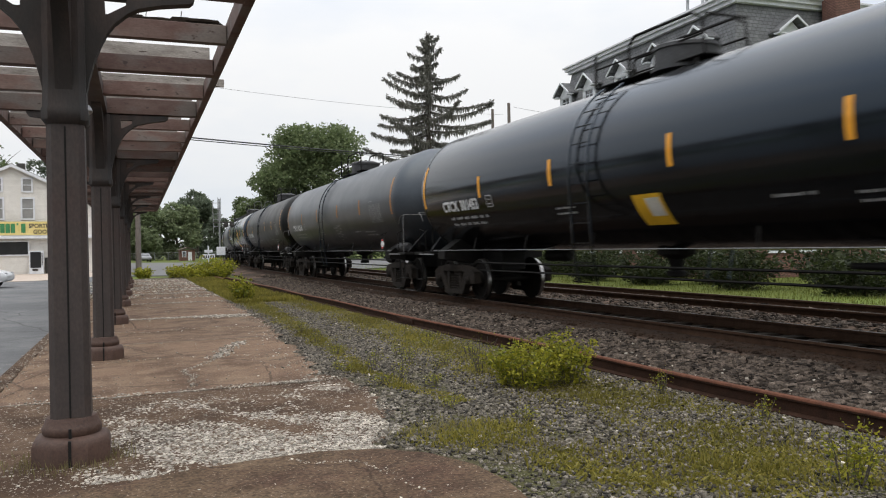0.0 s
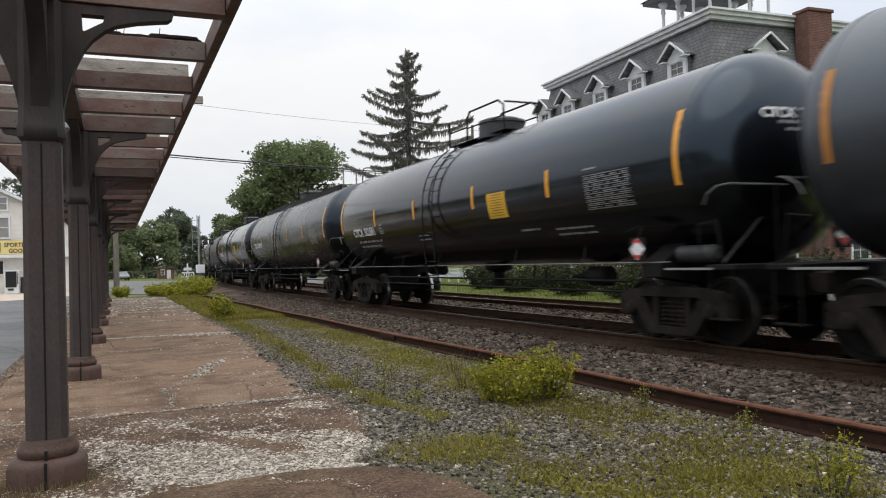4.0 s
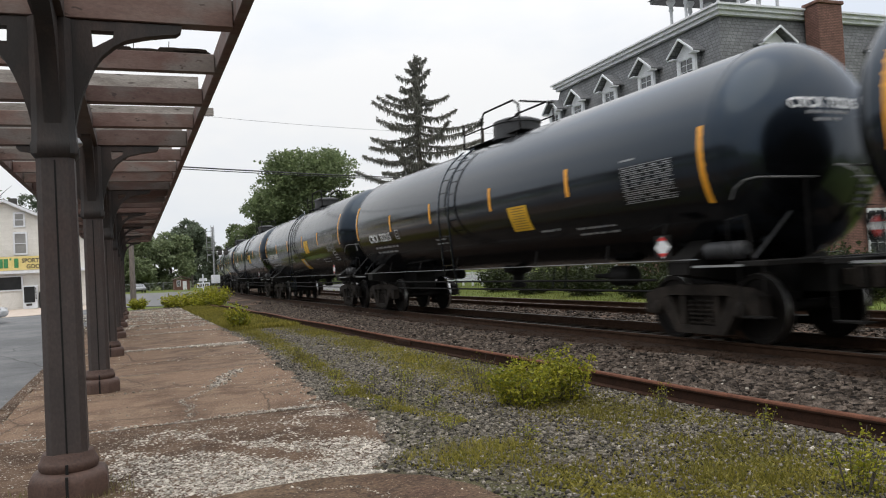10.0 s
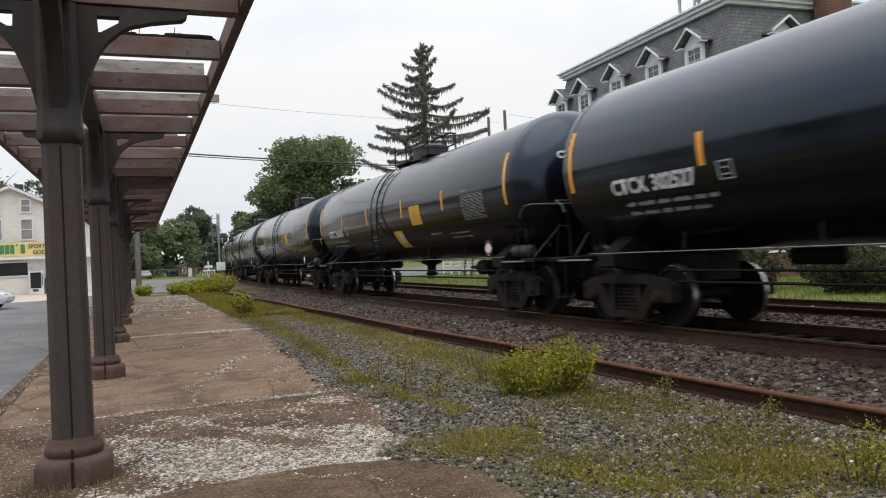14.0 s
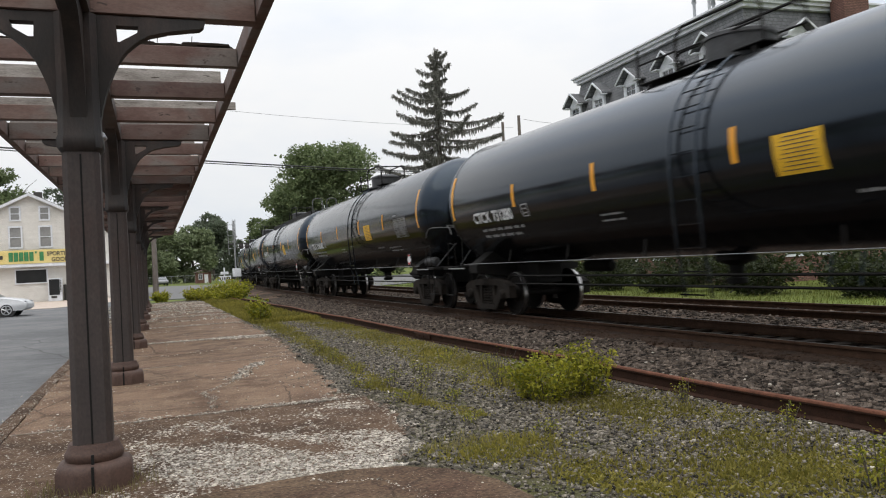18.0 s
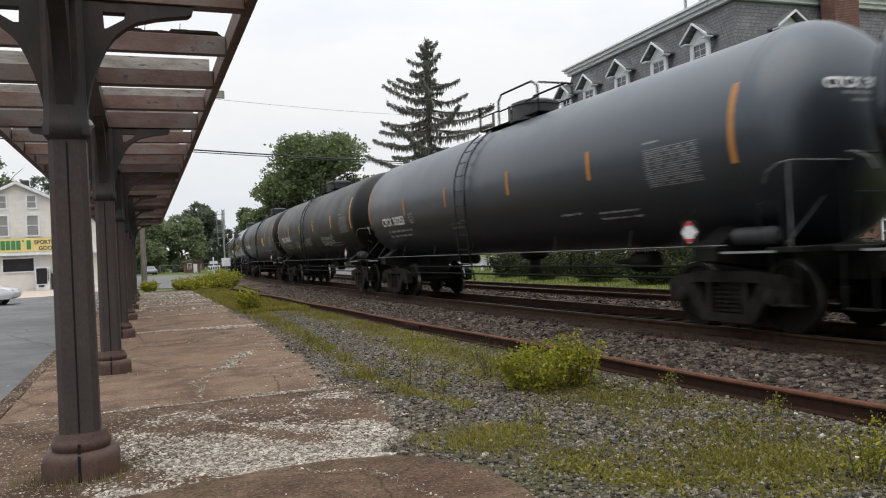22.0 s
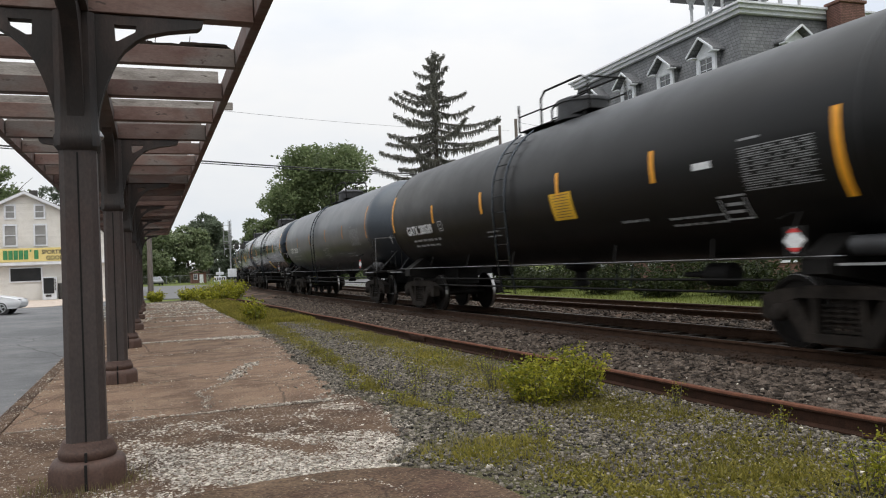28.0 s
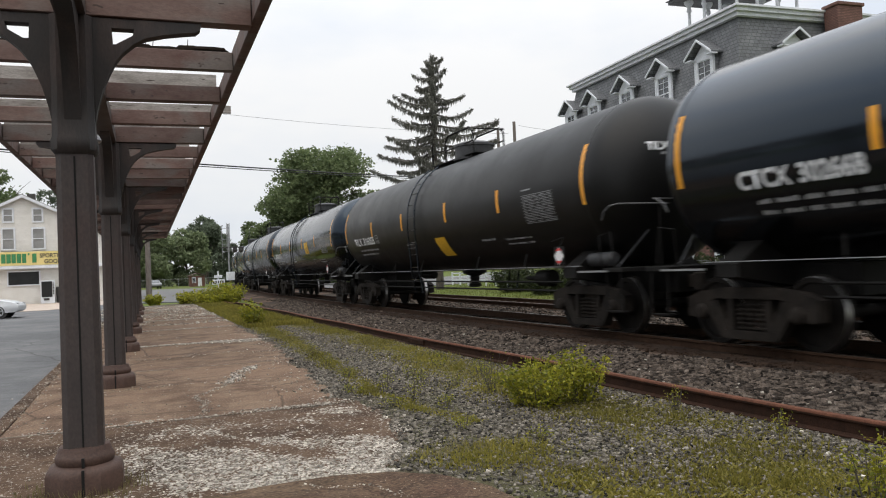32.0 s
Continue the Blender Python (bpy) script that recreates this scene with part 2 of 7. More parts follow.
M = {
    "platform": surface("platform_concrete", (0.092, 0.056, 0.036), (0.178, 0.120, 0.080), 1.5, 0.90, bump=0.8, grain=46, c3=(0.168, 0.108, 0.071), patch=0.42, obrandom=0.10, lo=0.40, hi=0.60, streak=0.24, gritty=0.42, speck=((0.34, 0.29, 0.23), 34.0, 0.62), crack=((0.055, 0.036, 0.024), 0.5, 0.007), spec=0.2),
    "apron": surface("apron_concrete", (0.068, 0.044, 0.027), (0.126, 0.086, 0.055), 2.4, 0.9, bump=0.5, grain=40, c3=(0.066, 0.038, 0.026), patch=0.8, streak=0.28, gritty=0.48, speck=((0.27, 0.22, 0.17), 44.0, 0.63), crack=((0.045, 0.028, 0.019), 0.6, 0.006), spec=0.15),
    "crushed": surface("crushed_concrete", (0.070, 0.042, 0.026), (0.125, 0.085, 0.058), 4.0, 0.95, bump=0.9, grain=60, c3=(0.055, 0.034, 0.022), patch=1.1, streak=0.2, speck=((0.36, 0.33, 0.29), 30.0, 0.60), spec=0.12),
    "asphalt": surface("worn_asphalt", (0.082, 0.084, 0.087), (0.130, 0.130, 0.131), 0.6, 0.85, bump=0.4, grain=70, c3=(0.078, 0.080, 0.083), patch=0.25, streak=0.26, speck=((0.17, 0.165, 0.155), 9.0, 0.67), crack=((0.04, 0.04, 0.04), 0.22, 0.004), spec=0.5),
    "road": surface("road_asphalt", (0.09, 0.09, 0.093), (0.135, 0.133, 0.13), 0.7, 0.9, bump=0.3, grain=50),
    "soil": surface("gravelly_soil", (0.052, 0.043, 0.031), (0.108, 0.091, 0.068), 3.0, 0.95, bump=0.9, grain=60, gritty=0.5, speck=((0.20, 0.185, 0.155), 40.0, 0.60), c3=(0.078, 0.078, 0.030), patch=0.5, bump_dist=0.03, spec=0.12),
    "meadow": surface("mown_grass", (0.065, 0.085, 0.018), (0.11, 0.125, 0.032), 0.5, 0.9, bump=0.8, grain=18, c3=(0.10, 0.135, 0.03), patch=0.12, bump_dist=0.03, spec=0.12),
    "ballast": surface("ballast_bed", (0.032, 0.024, 0.018), (0.062, 0.048, 0.038), 6.0, 0.95, bump=1.0, grain=24, c3=(0.12, 0.08, 0.058), patch=0.5, bump_dist=0.03, spec=0.12),
    "stone_grey": surface("grey_stone", (0.060, 0.053, 0.043), (0.168, 0.149, 0.121), 9.0, 0.9, bump=0.3, grain=70, island=0.95, gritty=0.4, spec=0.3),
    "stone_ballast": surface("ballast_stone", (0.036, 0.0285, 0.023), (0.104, 0.084, 0.069), 9.0, 0.9, bump=0.3, grain=70, island=0.9, gritty=0.4, spec=0.12),
    "stone_white": surface("white_stone", (0.21, 0.188, 0.155), (0.50, 0.46, 0.40), 9.0, 0.9, bump=0.3, grain=70, island=0.6, spec=0.12),
    "rust": surface("rusty_rail_steel", (0.026, 0.0145, 0.010), (0.046, 0.023, 0.015), 7.0, 0.85, metal=0.2, bump=0.4, grain=90, spec=0.12),
    "rust_head": surface("red_rusty_rail_head", (0.090, 0.040, 0.026), (0.150, 0.064, 0.040), 7.0, 0.8, bump=0.3, grain=90, spec=0.12),
    "joint": surface("gravel_filled_joint", (0.20, 0.165, 0.13), (0.36, 0.32, 0.28), 9.0, 0.95, bump=0.9, grain=60, c3=(0.10, 0.07, 0.05), patch=3.0, spec=0.12),
    "black": surface("open_dark_seam", (0.004, 0.0035, 0.003), (0.007, 0.006, 0.005), 3.0, 0.9, bump=0.0),
    "rail_side": surface("brown_rail_web", (0.034, 0.0185, 0.0115), (0.058, 0.033, 0.021), 6.0, 0.8, metal=0.2, bump=0.4, grain=90, spec=0.12),
    "stained": surface("rust_stained_ballast", (0.024, 0.0145, 0.0095), (0.046, 0.029, 0.0195), 5.0, 0.95, bump=1.0, grain=26, c3=(0.03, 0.021, 0.016), patch=2.2, bump_dist=0.03, spec=0.12),
    "rail_head": surface("worn_rail_head", (0.06, 0.052, 0.046), (0.11, 0.098, 0.088), 9.0, 0.45, metal=1.0, bump=0.05, grain=120),
    # oil-dark ballast, with the train's shadow darkened into the colour
    "oily": surface("oily_shaded_ballast", (0.008, 0.0065, 0.005), (0.02, 0.016, 0.012), 5.0, 0.9, bump=1.0, grain=26, bump_dist=0.03, spec=0.05, island=0.5),
    "tie": surface("creosoted_tie", (0.014, 0.0105, 0.008), (0.032, 0.024, 0.018), 3.0, 0.9, bump=0.5, grain=30, stretch=(1, 6, 6), obrandom=0.25, spec=0.12),
    "post": surface("brown_post_paint", (0.029, 0.0206, 0.0178), (0.050, 0.0362, 0.0315), 2.2, 0.5, bump=0.12, grain=40, c3=(0.044, 0.0265, 0.0215), patch=1.6, stretch=(1.4, 1.4, 0.75), rough2=0.7),
    "timber": surface("painted_joist", (0.088, 0.046, 0.037), (0.140, 0.094, 0.078), 1.8, 0.8, bump=0.18, grain=24, gritty=0.12, c3=(0.125, 0.104, 0.092), patch=1.5, stretch=(1, 2.4, 2.4), obrandom=0.28, speck=((0.05, 0.032, 0.026), 4.0, 0.64)),
    "roofboard": surface("painted_roof_board", (0.30, 0.19, 0.155), (0.42, 0.30, 0.26), 1.4, 0.8, bump=0.4, grain=30, c3=(0.17, 0.07, 0.055), patch=0.8, stretch=(1, 7, 7), obrandom=0.35),
    "weathered": surface("weathered_plank", (0.15, 0.133, 0.116), (0.30, 0.275, 0.25), 2.0, 0.9, bump=0.4, grain=26, stretch=(1, 5, 5), obrandom=0.22, speck=((0.06, 0.048, 0.04), 3.0, 0.62)),
    # soot stains plus canopy shade, both put into the bracket colour
    "bracket": surface("sooty_shaded_bracket_paint", (0.0075, 0.0062, 0.0056), (0.022, 0.0160, 0.0138), 2.6, 0.6, bump=0.2, grain=40, c3=(0.036, 0.023, 0.019), patch=2.4, stretch=(1.6, 1.6, 0.6), rough2=0.8),
    "base": surface("brown_base_concrete", (0.050, 0.026, 0.0180), (0.080, 0.043, 0.030), 3.0, 0.7, bump=0.3, grain=50),
    "tank_gloss": surface("glossy_black_tank_paint", (0.0016, 0.0017, 0.0020), (0.0030, 0.0031, 0.0034), 1.3, 0.12, bump=0.006, grain=9, rough2=0.20, spec=0.60, tint=(0.62, 0.79, 1.0), dust=0.07),
    "tank_satin": surface("satin_black_tank_paint", (0.0018, 0.0019, 0.0021), (0.0036, 0.0037, 0.0039), 0.9, 0.21, bump=0.01, grain=12, rough2=0.31, spec=0.58, tint=(0.68, 0.82, 1.0), dust=0.07),
    "tank_matte": surface("faded_black_tank_paint", (0.0024, 0.0024, 0.0023), (0.0050, 0.0049, 0.0046), 0.8, 0.34, bump=0.02, grain=14, rough2=0.48, spec=0.27, dust=0.03),
    "tank_grey": surface("faded_blue_grey_tank_paint", (0.012, 0.014, 0.018), (0.020, 0.023, 0.029), 0.7, 0.30, bump=0.008, grain=14, rough2=0.42, spec=0.95, tint=(0.82, 0.91, 1.0), dust=0.08),
    "under": surface("grimy_black_steel", (0.0035, 0.0031, 0.0028), (0.008, 0.007, 0.0062), 4.0, 0.7, bump=0.3, grain=40, spec=0.2),
    "truck": surface("dusty_cast_steel", (0.0095, 0.0078, 0.0065), (0.026, 0.0212, 0.0175), 4.0, 0.85, bump=0.35, grain=40, obrandom=0.2, spec=0.15),
    "wheel": surface("wheel_steel", (0.005, 0.004, 0.0034), (0.0105, 0.0084, 0.0068), 6.0, 0.7, metal=0.2, bump=0.2, grain=40, spec=0.2),
    "worn": surface("worn_grey_rail_paint", (0.05, 0.05, 0.05), (0.12, 0.12, 0.12), 6.0, 0.6, bump=0.1, grain=50),
    "housing": surface("dusty_grey_fittings", (0.014, 0.0145, 0.016), (0.034, 0.035, 0.038), 3.0, 0.6, bump=0.2, grain=30),
    "tread": surface("polished_wheel_tread", (0.3, 0.29, 0.28), (0.45, 0.44, 0.43), 9.0, 0.35, metal=1.0, bump=0.0),
    "galv": surface("galvanised_edge", (0.20, 0.205, 0.21), (0.30, 0.305, 0.31), 6.0, 0.5, metal=0.3, bump=0.1, grain=60),
    "reflector": surface("orange_reflective_tape", (0.72, 0.30, 0.015), (0.82, 0.37, 0.02), 9.0, 0.45, bump=0.03),
    "reflector_dull": surface("faded_orange_tape", (0.36, 0.140, 0.020), (0.46, 0.195, 0.03), 6.0, 0.6, bump=0.03),
    "yellow": surface("yellow_stencil_panel", (0.60, 0.335, 0.012), (0.72, 0.42, 0.02), 5.0, 0.55, bump=0.03),
    "letter": surface("white_lettering", (0.55, 0.56, 0.57), (0.72, 0.73, 0.73), 8.0, 0.6, bump=0.0),
    "stencil": surface("dull_white_stencil", (0.26, 0.265, 0.27), (0.44, 0.445, 0.45), 8.0, 0.7, bump=0.0),
    "data": surface("faint_grey_stencil", (0.15, 0.154, 0.158), (0.28, 0.285, 0.29), 14.0, 0.7, bump=0.0),
    "ink": surface("dull_ink", (0.05, 0.045, 0.035), (0.10, 0.085, 0.06), 8.0, 0.7, bump=0.0),
    "silver": surface("silver_sticker", (0.50, 0.48, 0.40), (0.62, 0.60, 0.55), 6.0, 0.5, bump=0.0),
    "red": surface("placard_red", (0.50, 0.03, 0.03), (0.60, 0.05, 0.045), 6.0, 0.5, bump=0.0),
    "graffiti": surface("faded_spray_paint", (0.34, 0.34, 0.35), (0.50, 0.50, 0.50), 3.0, 0.8, bump=0.0),
    "slate": surface("mansard_slate", (0.112, 0.116, 0.122), (0.168, 0.173, 0.180), 1.5, 0.8, bump=0.3, grain=30, courses=(0.26, 0.17)),
    "trim": surface("white_wood_trim", (0.56, 0.58, 0.61), (0.68, 0.70, 0.73), 2.0, 0.6, bump=0.1, grain=30),
    "brick": surface("red_brick_wall", (0.135, 0.068, 0.052), (0.205, 0.105, 0.082), 3.0, 0.9, bump=0.4, grain=26, courses=(0.21, 0.075)),
    "glass": surface("window_glass", (0.03, 0.035, 0.04), (0.045, 0.05, 0.055), 0.8, 0.06, bump=0.0, spec=0.8),
    "dim_glass": surface("dark_shop_glass", (0.012, 0.013, 0.014), (0.022, 0.023, 0.024), 0.8, 0.45, bump=0.0, spec=0.25),
    "siding": surface("white_clapboard", (0.60, 0.58, 0.535), (0.69, 0.67, 0.63), 1.0, 0.65, bump=0.03, grain=400, obrandom=0.03),
    "shingle": surface("grey_shingle_roof", (0.16, 0.155, 0.15), (0.24, 0.235, 0.23), 2.0, 0.9, bump=0.3, grain=26),
    "sign": surface("yellow_sign_board", (0.62, 0.50, 0.17), (0.70, 0.57, 0.24), 2.0, 0.6, bump=0.0),
    "green": surface("green_sign_paint", (0.03, 0.17, 0.06), (0.05, 0.24, 0.09), 3.0, 0.6, bump=0.0),
    "dark": surface("dark_sign_paint", (0.03, 0.028, 0.025), (0.05, 0.045, 0.04), 3.0, 0.6, bump=0.0),
    "bark": surface("bark", (0.055, 0.046, 0.038), (0.105, 0.09, 0.075), 4.0, 0.95, bump=0.8, grain=24, stretch=(4, 4, 1)),
    "pole": surface("grey_utility_pole_wood", (0.12, 0.10, 0.085), (0.19, 0.165, 0.145), 2.0, 0.9, bump=0.5, grain=20, stretch=(6, 6, 1)),
    "cable": surface("black_cable", (0.02, 0.02, 0.02), (0.03, 0.03, 0.03), 3.0, 0.6, bump=0.0),
    "carpaint": surface("silver_car_paint", (0.48, 0.49, 0.505), (0.54, 0.55, 0.56), 1.0, 0.25, bump=0.0),
    "silverpaint": surface("silver_grey_car_paint", (0.13, 0.135, 0.14), (0.17, 0.175, 0.18), 1.0, 0.3, bump=0.0),
    "blind": surface("pale_window_blind", (0.20, 0.20, 0.195), (0.28, 0.28, 0.27), 1.0, 0.35, bump=0.0),
    "rubber": surface("tyre_rubber", (0.02, 0.02, 0.02), (0.035, 0.035, 0.035), 6.0, 0.85, bump=0.1),
    "alu": surface("brushed_aluminium", (0.48, 0.49, 0.50), (0.60, 0.61, 0.62), 4.0, 0.4, metal=0.8, bump=0.05),
    "kerb": surface("pale_kerb_concrete", (0.36, 0.29, 0.235), (0.46, 0.39, 0.33), 1.5, 0.9, bump=0.3, grain=30),
}


def leafy(name, c1, c2, rough=0.6):
    """Leaf surface: colour varies from leaf to leaf, with light coming through."""
    m, n, l, b = node_mat(name, rough, 0.0, 0.3)
    g = n.new("ShaderNodeNewGeometry")
    mix = n.new("ShaderNodeMix")
    mix.data_type = "RGBA"
    mix.inputs["A"].default_value, mix.inputs["B"].default_value = (*c1, 1), (*c2, 1)
    l.new(g.outputs["Random Per Island"], mix.inputs["Factor"])
    tc = n.new("ShaderNodeTexCoord")
    ns = n.new("ShaderNodeTexNoise")
    ns.inputs["Scale"].default_value = 0.5
    l.new(tc.outputs["Object"], ns.inputs["Vector"])
    mr = n.new("ShaderNodeMapRange")
    mr.inputs["From Min"].default_value, mr.inputs["From Max"].default_value = 0.3, 0.7
    mr.inputs["To Min"].default_value, mr.inputs["To Max"].default_value = 0.75, 1.25
    l.new(ns.outputs["Fac"], mr.inputs["Value"])
    sc = n.new("ShaderNodeVectorMath")
    sc.operation = "SCALE"
    l.new(mix.outputs["Result"], sc.inputs[0])
    l.new(mr.outputs["Result"], sc.inputs["Scale"])
    l.new(sc.outputs["Vector"], b.inputs["Base Color"])
    tr = n.new("ShaderNodeBsdfTranslucent")
    l.new(sc.outputs["Vector"], tr.inputs["Color"])
    ms = n.new("ShaderNodeMixShader")
    ms.inputs["Fac"].default_value = 0.4
    l.new(b.outputs["BSDF"], ms.inputs[1])
    l.new(tr.outputs["BSDF"], ms.inputs[2])
    l.new(ms.outputs["Shader"], n["Material Output"].inputs["Surface"])
    return m


# paler and duller than leaf green: some haze put into the colour
M["leaf"] = leafy("broad_leaf", (0.086, 0.120, 0.050), (0.185, 0.225, 0.104))
# far trees: distance haze is mixed into the leaf colour
M["leaf_far"] = leafy("haze_tinted_far_leaf", (0.135, 0.172, 0.088), (0.235, 0.275, 0.150))
# dark leaf lightened and greyed, haze painted into it as well
M["leaf_dark"] = leafy("dark_leaf", (0.080, 0.102, 0.066), (0.138, 0.164, 0.112))
M["leaf_weed"] = leafy("weed_leaf", (0.10, 0.122, 0.012), (0.37, 0.345, 0.030))
M["leaf_grass"] = leafy("grass_blade", (0.112, 0.106, 0.018), (0.26, 0.222, 0.044))
M["leaf_dry"] = leafy("dry_grass_blade", (0.13, 0.112, 0.045), (0.22, 0.19, 0.09))
M["leaf_hedge"] = leafy("hedge_leaf", (0.012, 0.020, 0.006), (0.046, 0.058, 0.018))
# needle grey lifted to carry the haze over the spruce
M["needle"] = leafy("spruce_needle", (0.12, 0.12, 0.104), (0.21, 0.206, 0.176))
M["leaf_meadow"] = leafy("meadow_blade", (0.085, 0.105, 0.02), (0.17, 0.185, 0.045))


# ================= mesh helpers =================
class Shape:
    """Collects points and faces of one part."""

    def __init__(self):
        self.v, self.f = [], []

    def add(self, verts, faces):
        o = len(self.v)
        self.v += [tuple(p) for p in verts]
        self.f += [tuple(i + o for i in q) for q in faces]
        return self

    def box(self, x0, x1, y0, y1, z0, z1, c=0.0, m=None):
        """A block with chamfered upright and level edges (c metres)."""
        if c <= 0:
            vs = [(x, y, z) for z in (z0, z1) for x, y in ((x0, y0), (x1, y0), (x1, y1), (x0, y1))]
            fs = [(3, 2, 1, 0), (4, 5, 6, 7), (0, 1, 5, 4), (1, 2, 6, 5), (2, 3, 7, 6), (3, 0, 4, 7)]
        else:
            def loop(z, i):
                return [(x0 + c + i, y0 + i, z), (x1 - c - i, y0 + i, z), (x1 - i, y0 + c + i, z), (x1 - i, y1 - c - i, z),
                        (x1 - c - i, y1 - i, z), (x0 + c + i, y1 - i, z), (x0 + i, y1 - c - i, z), (x0 + i, y0 + c + i, z)]
            rows = [loop(z0, c * 0.6), loop(z0 + c * 0.6, 0), loop(z1 - c * 0.6, 0), loop(z1, c * 0.6)]
            vs = [p for r in rows for p in r]
            fs = [tuple(range(7, -1, -1)), tuple(range(24, 32))]
            for k in range(3):
                fs += [(k * 8 + i, k * 8 + (i + 1) % 8, k * 8 + 8 + (i + 1) % 8, k * 8 + 8 + i) for i in range(8)]
        if m is not None:
            vs = [m @ Vector(p) for p in vs]
        return self.add(vs, fs)

    def lathe(self, origin, axis, profile, n=16, caps=True):
        """Turned shape: profile of (distance along axis, radius)."""
        a = Vector(axis).normalized()
        u = a.orthogonal().normalized()
        w = a.cross(u)
        o = Vector(origin)
        vs, fs = [], []
        for d, r in profile:
            for i in range(n):
                t = 2 * math.pi * i / n
                vs.append(o + a * d + (u * math.cos(t) + w * math.sin(t)) * r)
        for k in range(len(profile) - 1):
            fs += [(k * n + i, k * n + (i + 1) % n, (k + 1) * n + (i + 1) % n, (k + 1) * n + i) for i in range(n)]
        if caps:
            fs.append(tuple(range(n - 1, -1, -1)))
            fs.append(tuple(range((len(profile) - 1) * n, len(profile) * n)))
        return self.add(vs, fs)

    def rod(self, p, q, r, n=8, r2=None):
        p, q = Vector(p), Vector(q)
        return self.lathe(p, q - p, [(0, r), ((q - p).length, r if r2 is None else r2)], n)

    def tube(self, pts, r, n=6, r2=None):
        """A bent tube through the points, tapering to r2."""
        pts = [Vector(p) for p in pts]
        vs, fs = [], []
        u = None
        for k, p in enumerate(pts):
            d = (pts[min(k + 1, len(pts) - 1)] - pts[max(k - 1, 0)]).normalized()
            u = d.orthogonal().normalized() if u is None else (u - d * u.dot(d)).normalized()
            w = d.cross(u)
            rr = r if r2 is None else r + (r2 - r) * k / (len(pts) - 1)
            vs += [p + (u * math.cos(2 * math.pi * i / n) + w * math.sin(2 * math.pi * i / n)) * rr for i in range(n)]
        for k in range(len(pts) - 1):
            fs += [(k * n + i, k * n + (i + 1) % n, (k + 1) * n + (i + 1) % n, (k + 1) * n + i) for i in range(n)]
        fs += [tuple(range(n - 1, -1, -1)), tuple(range((len(pts) - 1) * n, len(pts) * n))]
        return self.add(vs, fs)

    def prism(self, outline, x0, x1, axis="x"):
        """An outline of (a, b) drawn out from x0 to x1 along the axis."""
        def at(d, a, b):
            return {"x": (d, a, b), "y": (a, d, b), "z": (a, b, d)}[axis]
        n = len(outline)
        vs = [at(x0, a, b) for a, b in outline] + [at(x1, a, b) for a, b in outline]
        fs = [tuple(range(n - 1, -1, -1)), tuple(range(n, 2 * n))]
        fs += [(i, (i + 1) % n, n + (i + 1) % n, n + i) for i in range(n)]
        return self.add(vs, fs)

    def sweep(self, outline, path):
        """A closed outline of (across, up) carried along path rows of (x, y, z, yaw)."""
        n = len(outline)
        vs, fs = [], []
        for x, y, z, yaw in path:
            cx, sx = math.cos(yaw), math.sin(yaw)
            vs += [(x + a * cx, y + a * sx, z + b) for a, b in outline]
        for k in range(len(path) - 1):
            fs += [(k * n + i, k * n + (i + 1) % n, (k + 1) * n + (i + 1) % n, (k + 1) * n + i) for i in range(n)]
        fs += [tuple(range(n - 1, -1, -1)), tuple(range((len(path) - 1) * n, len(path) * n))]
        return self.add(vs, fs)

    def grid(self, rows):
        n = len(rows[0])
        vs = [p for r in rows for p in r]
        fs = [(k * n + i, k * n + i + 1, (k + 1) * n + i + 1, (k + 1) * n + i) for k in range(len(rows) - 1) for i in range(n - 1)]
        return self.add(vs, fs)

    def mesh(self, name, material, smooth=True):
        me = bpy.data.meshes.new(name)
        me.from_pydata(self.v, [], self.f)
        bm = bmesh.new()
        bm.from_mesh(me)
        bmesh.ops.recalc_face_normals(bm, faces=bm.faces)
        bm.to_mesh(me)
        bm.free()
        if smooth:
            me.polygons.foreach_set("use_smooth", [True] * len(me.polygons))
            me.set_sharp_from_angle(angle=radians(38))
        me.materials.append(material)
        return me


def part(name, shape, material, parent=None, label="", at=None, smooth=True):
    """One mesh object from a Shape (or a ready mesh), under its thing."""
    me = shape.mesh(name, material, smooth) if isinstance(shape, Shape) else shape
    ob = new(name, me)
    if at is not None:
        ob.matrix_basis = at
    ob.parent = parent
    if label:
        ob["label"] = label
    return ob


def thing(name, label, category, at=None, group="", kind=""):
    ob = new(name)
    ob.empty_display_size = 0.2
    if at is not None:
        ob.matrix_basis = at
    return tagged(ob, label, category, group, kind)


def array_mesh(name, verts, quads, material, smooth=False):
    """A mesh from numpy arrays of points and faces with equal corner counts."""
    me = bpy.data.meshes.new(name)
    k = quads.shape[1]
    me.vertices.add(len(verts))
    me.vertices.foreach_set("co", np.ascontiguousarray(verts, dtype=np.float32).ravel())
    me.loops.add(quads.size)
    me.loops.foreach_set("vertex_index", np.ascontiguousarray(quads, dtype=np.int32).ravel())
    me.polygons.add(len(quads))
    me.polygons.foreach_set("loop_start", np.arange(len(quads), dtype=np.int32) * k)
    me.polygons.foreach_set("loop_total", np.full(len(quads), k, dtype=np.int32))
    me.update(calc_edges=True)
    me.validate()
    if smooth:
        me.polygons.foreach_set("use_smooth", [True] * len(me.polygons))
    me.materials.append(material)
    return me


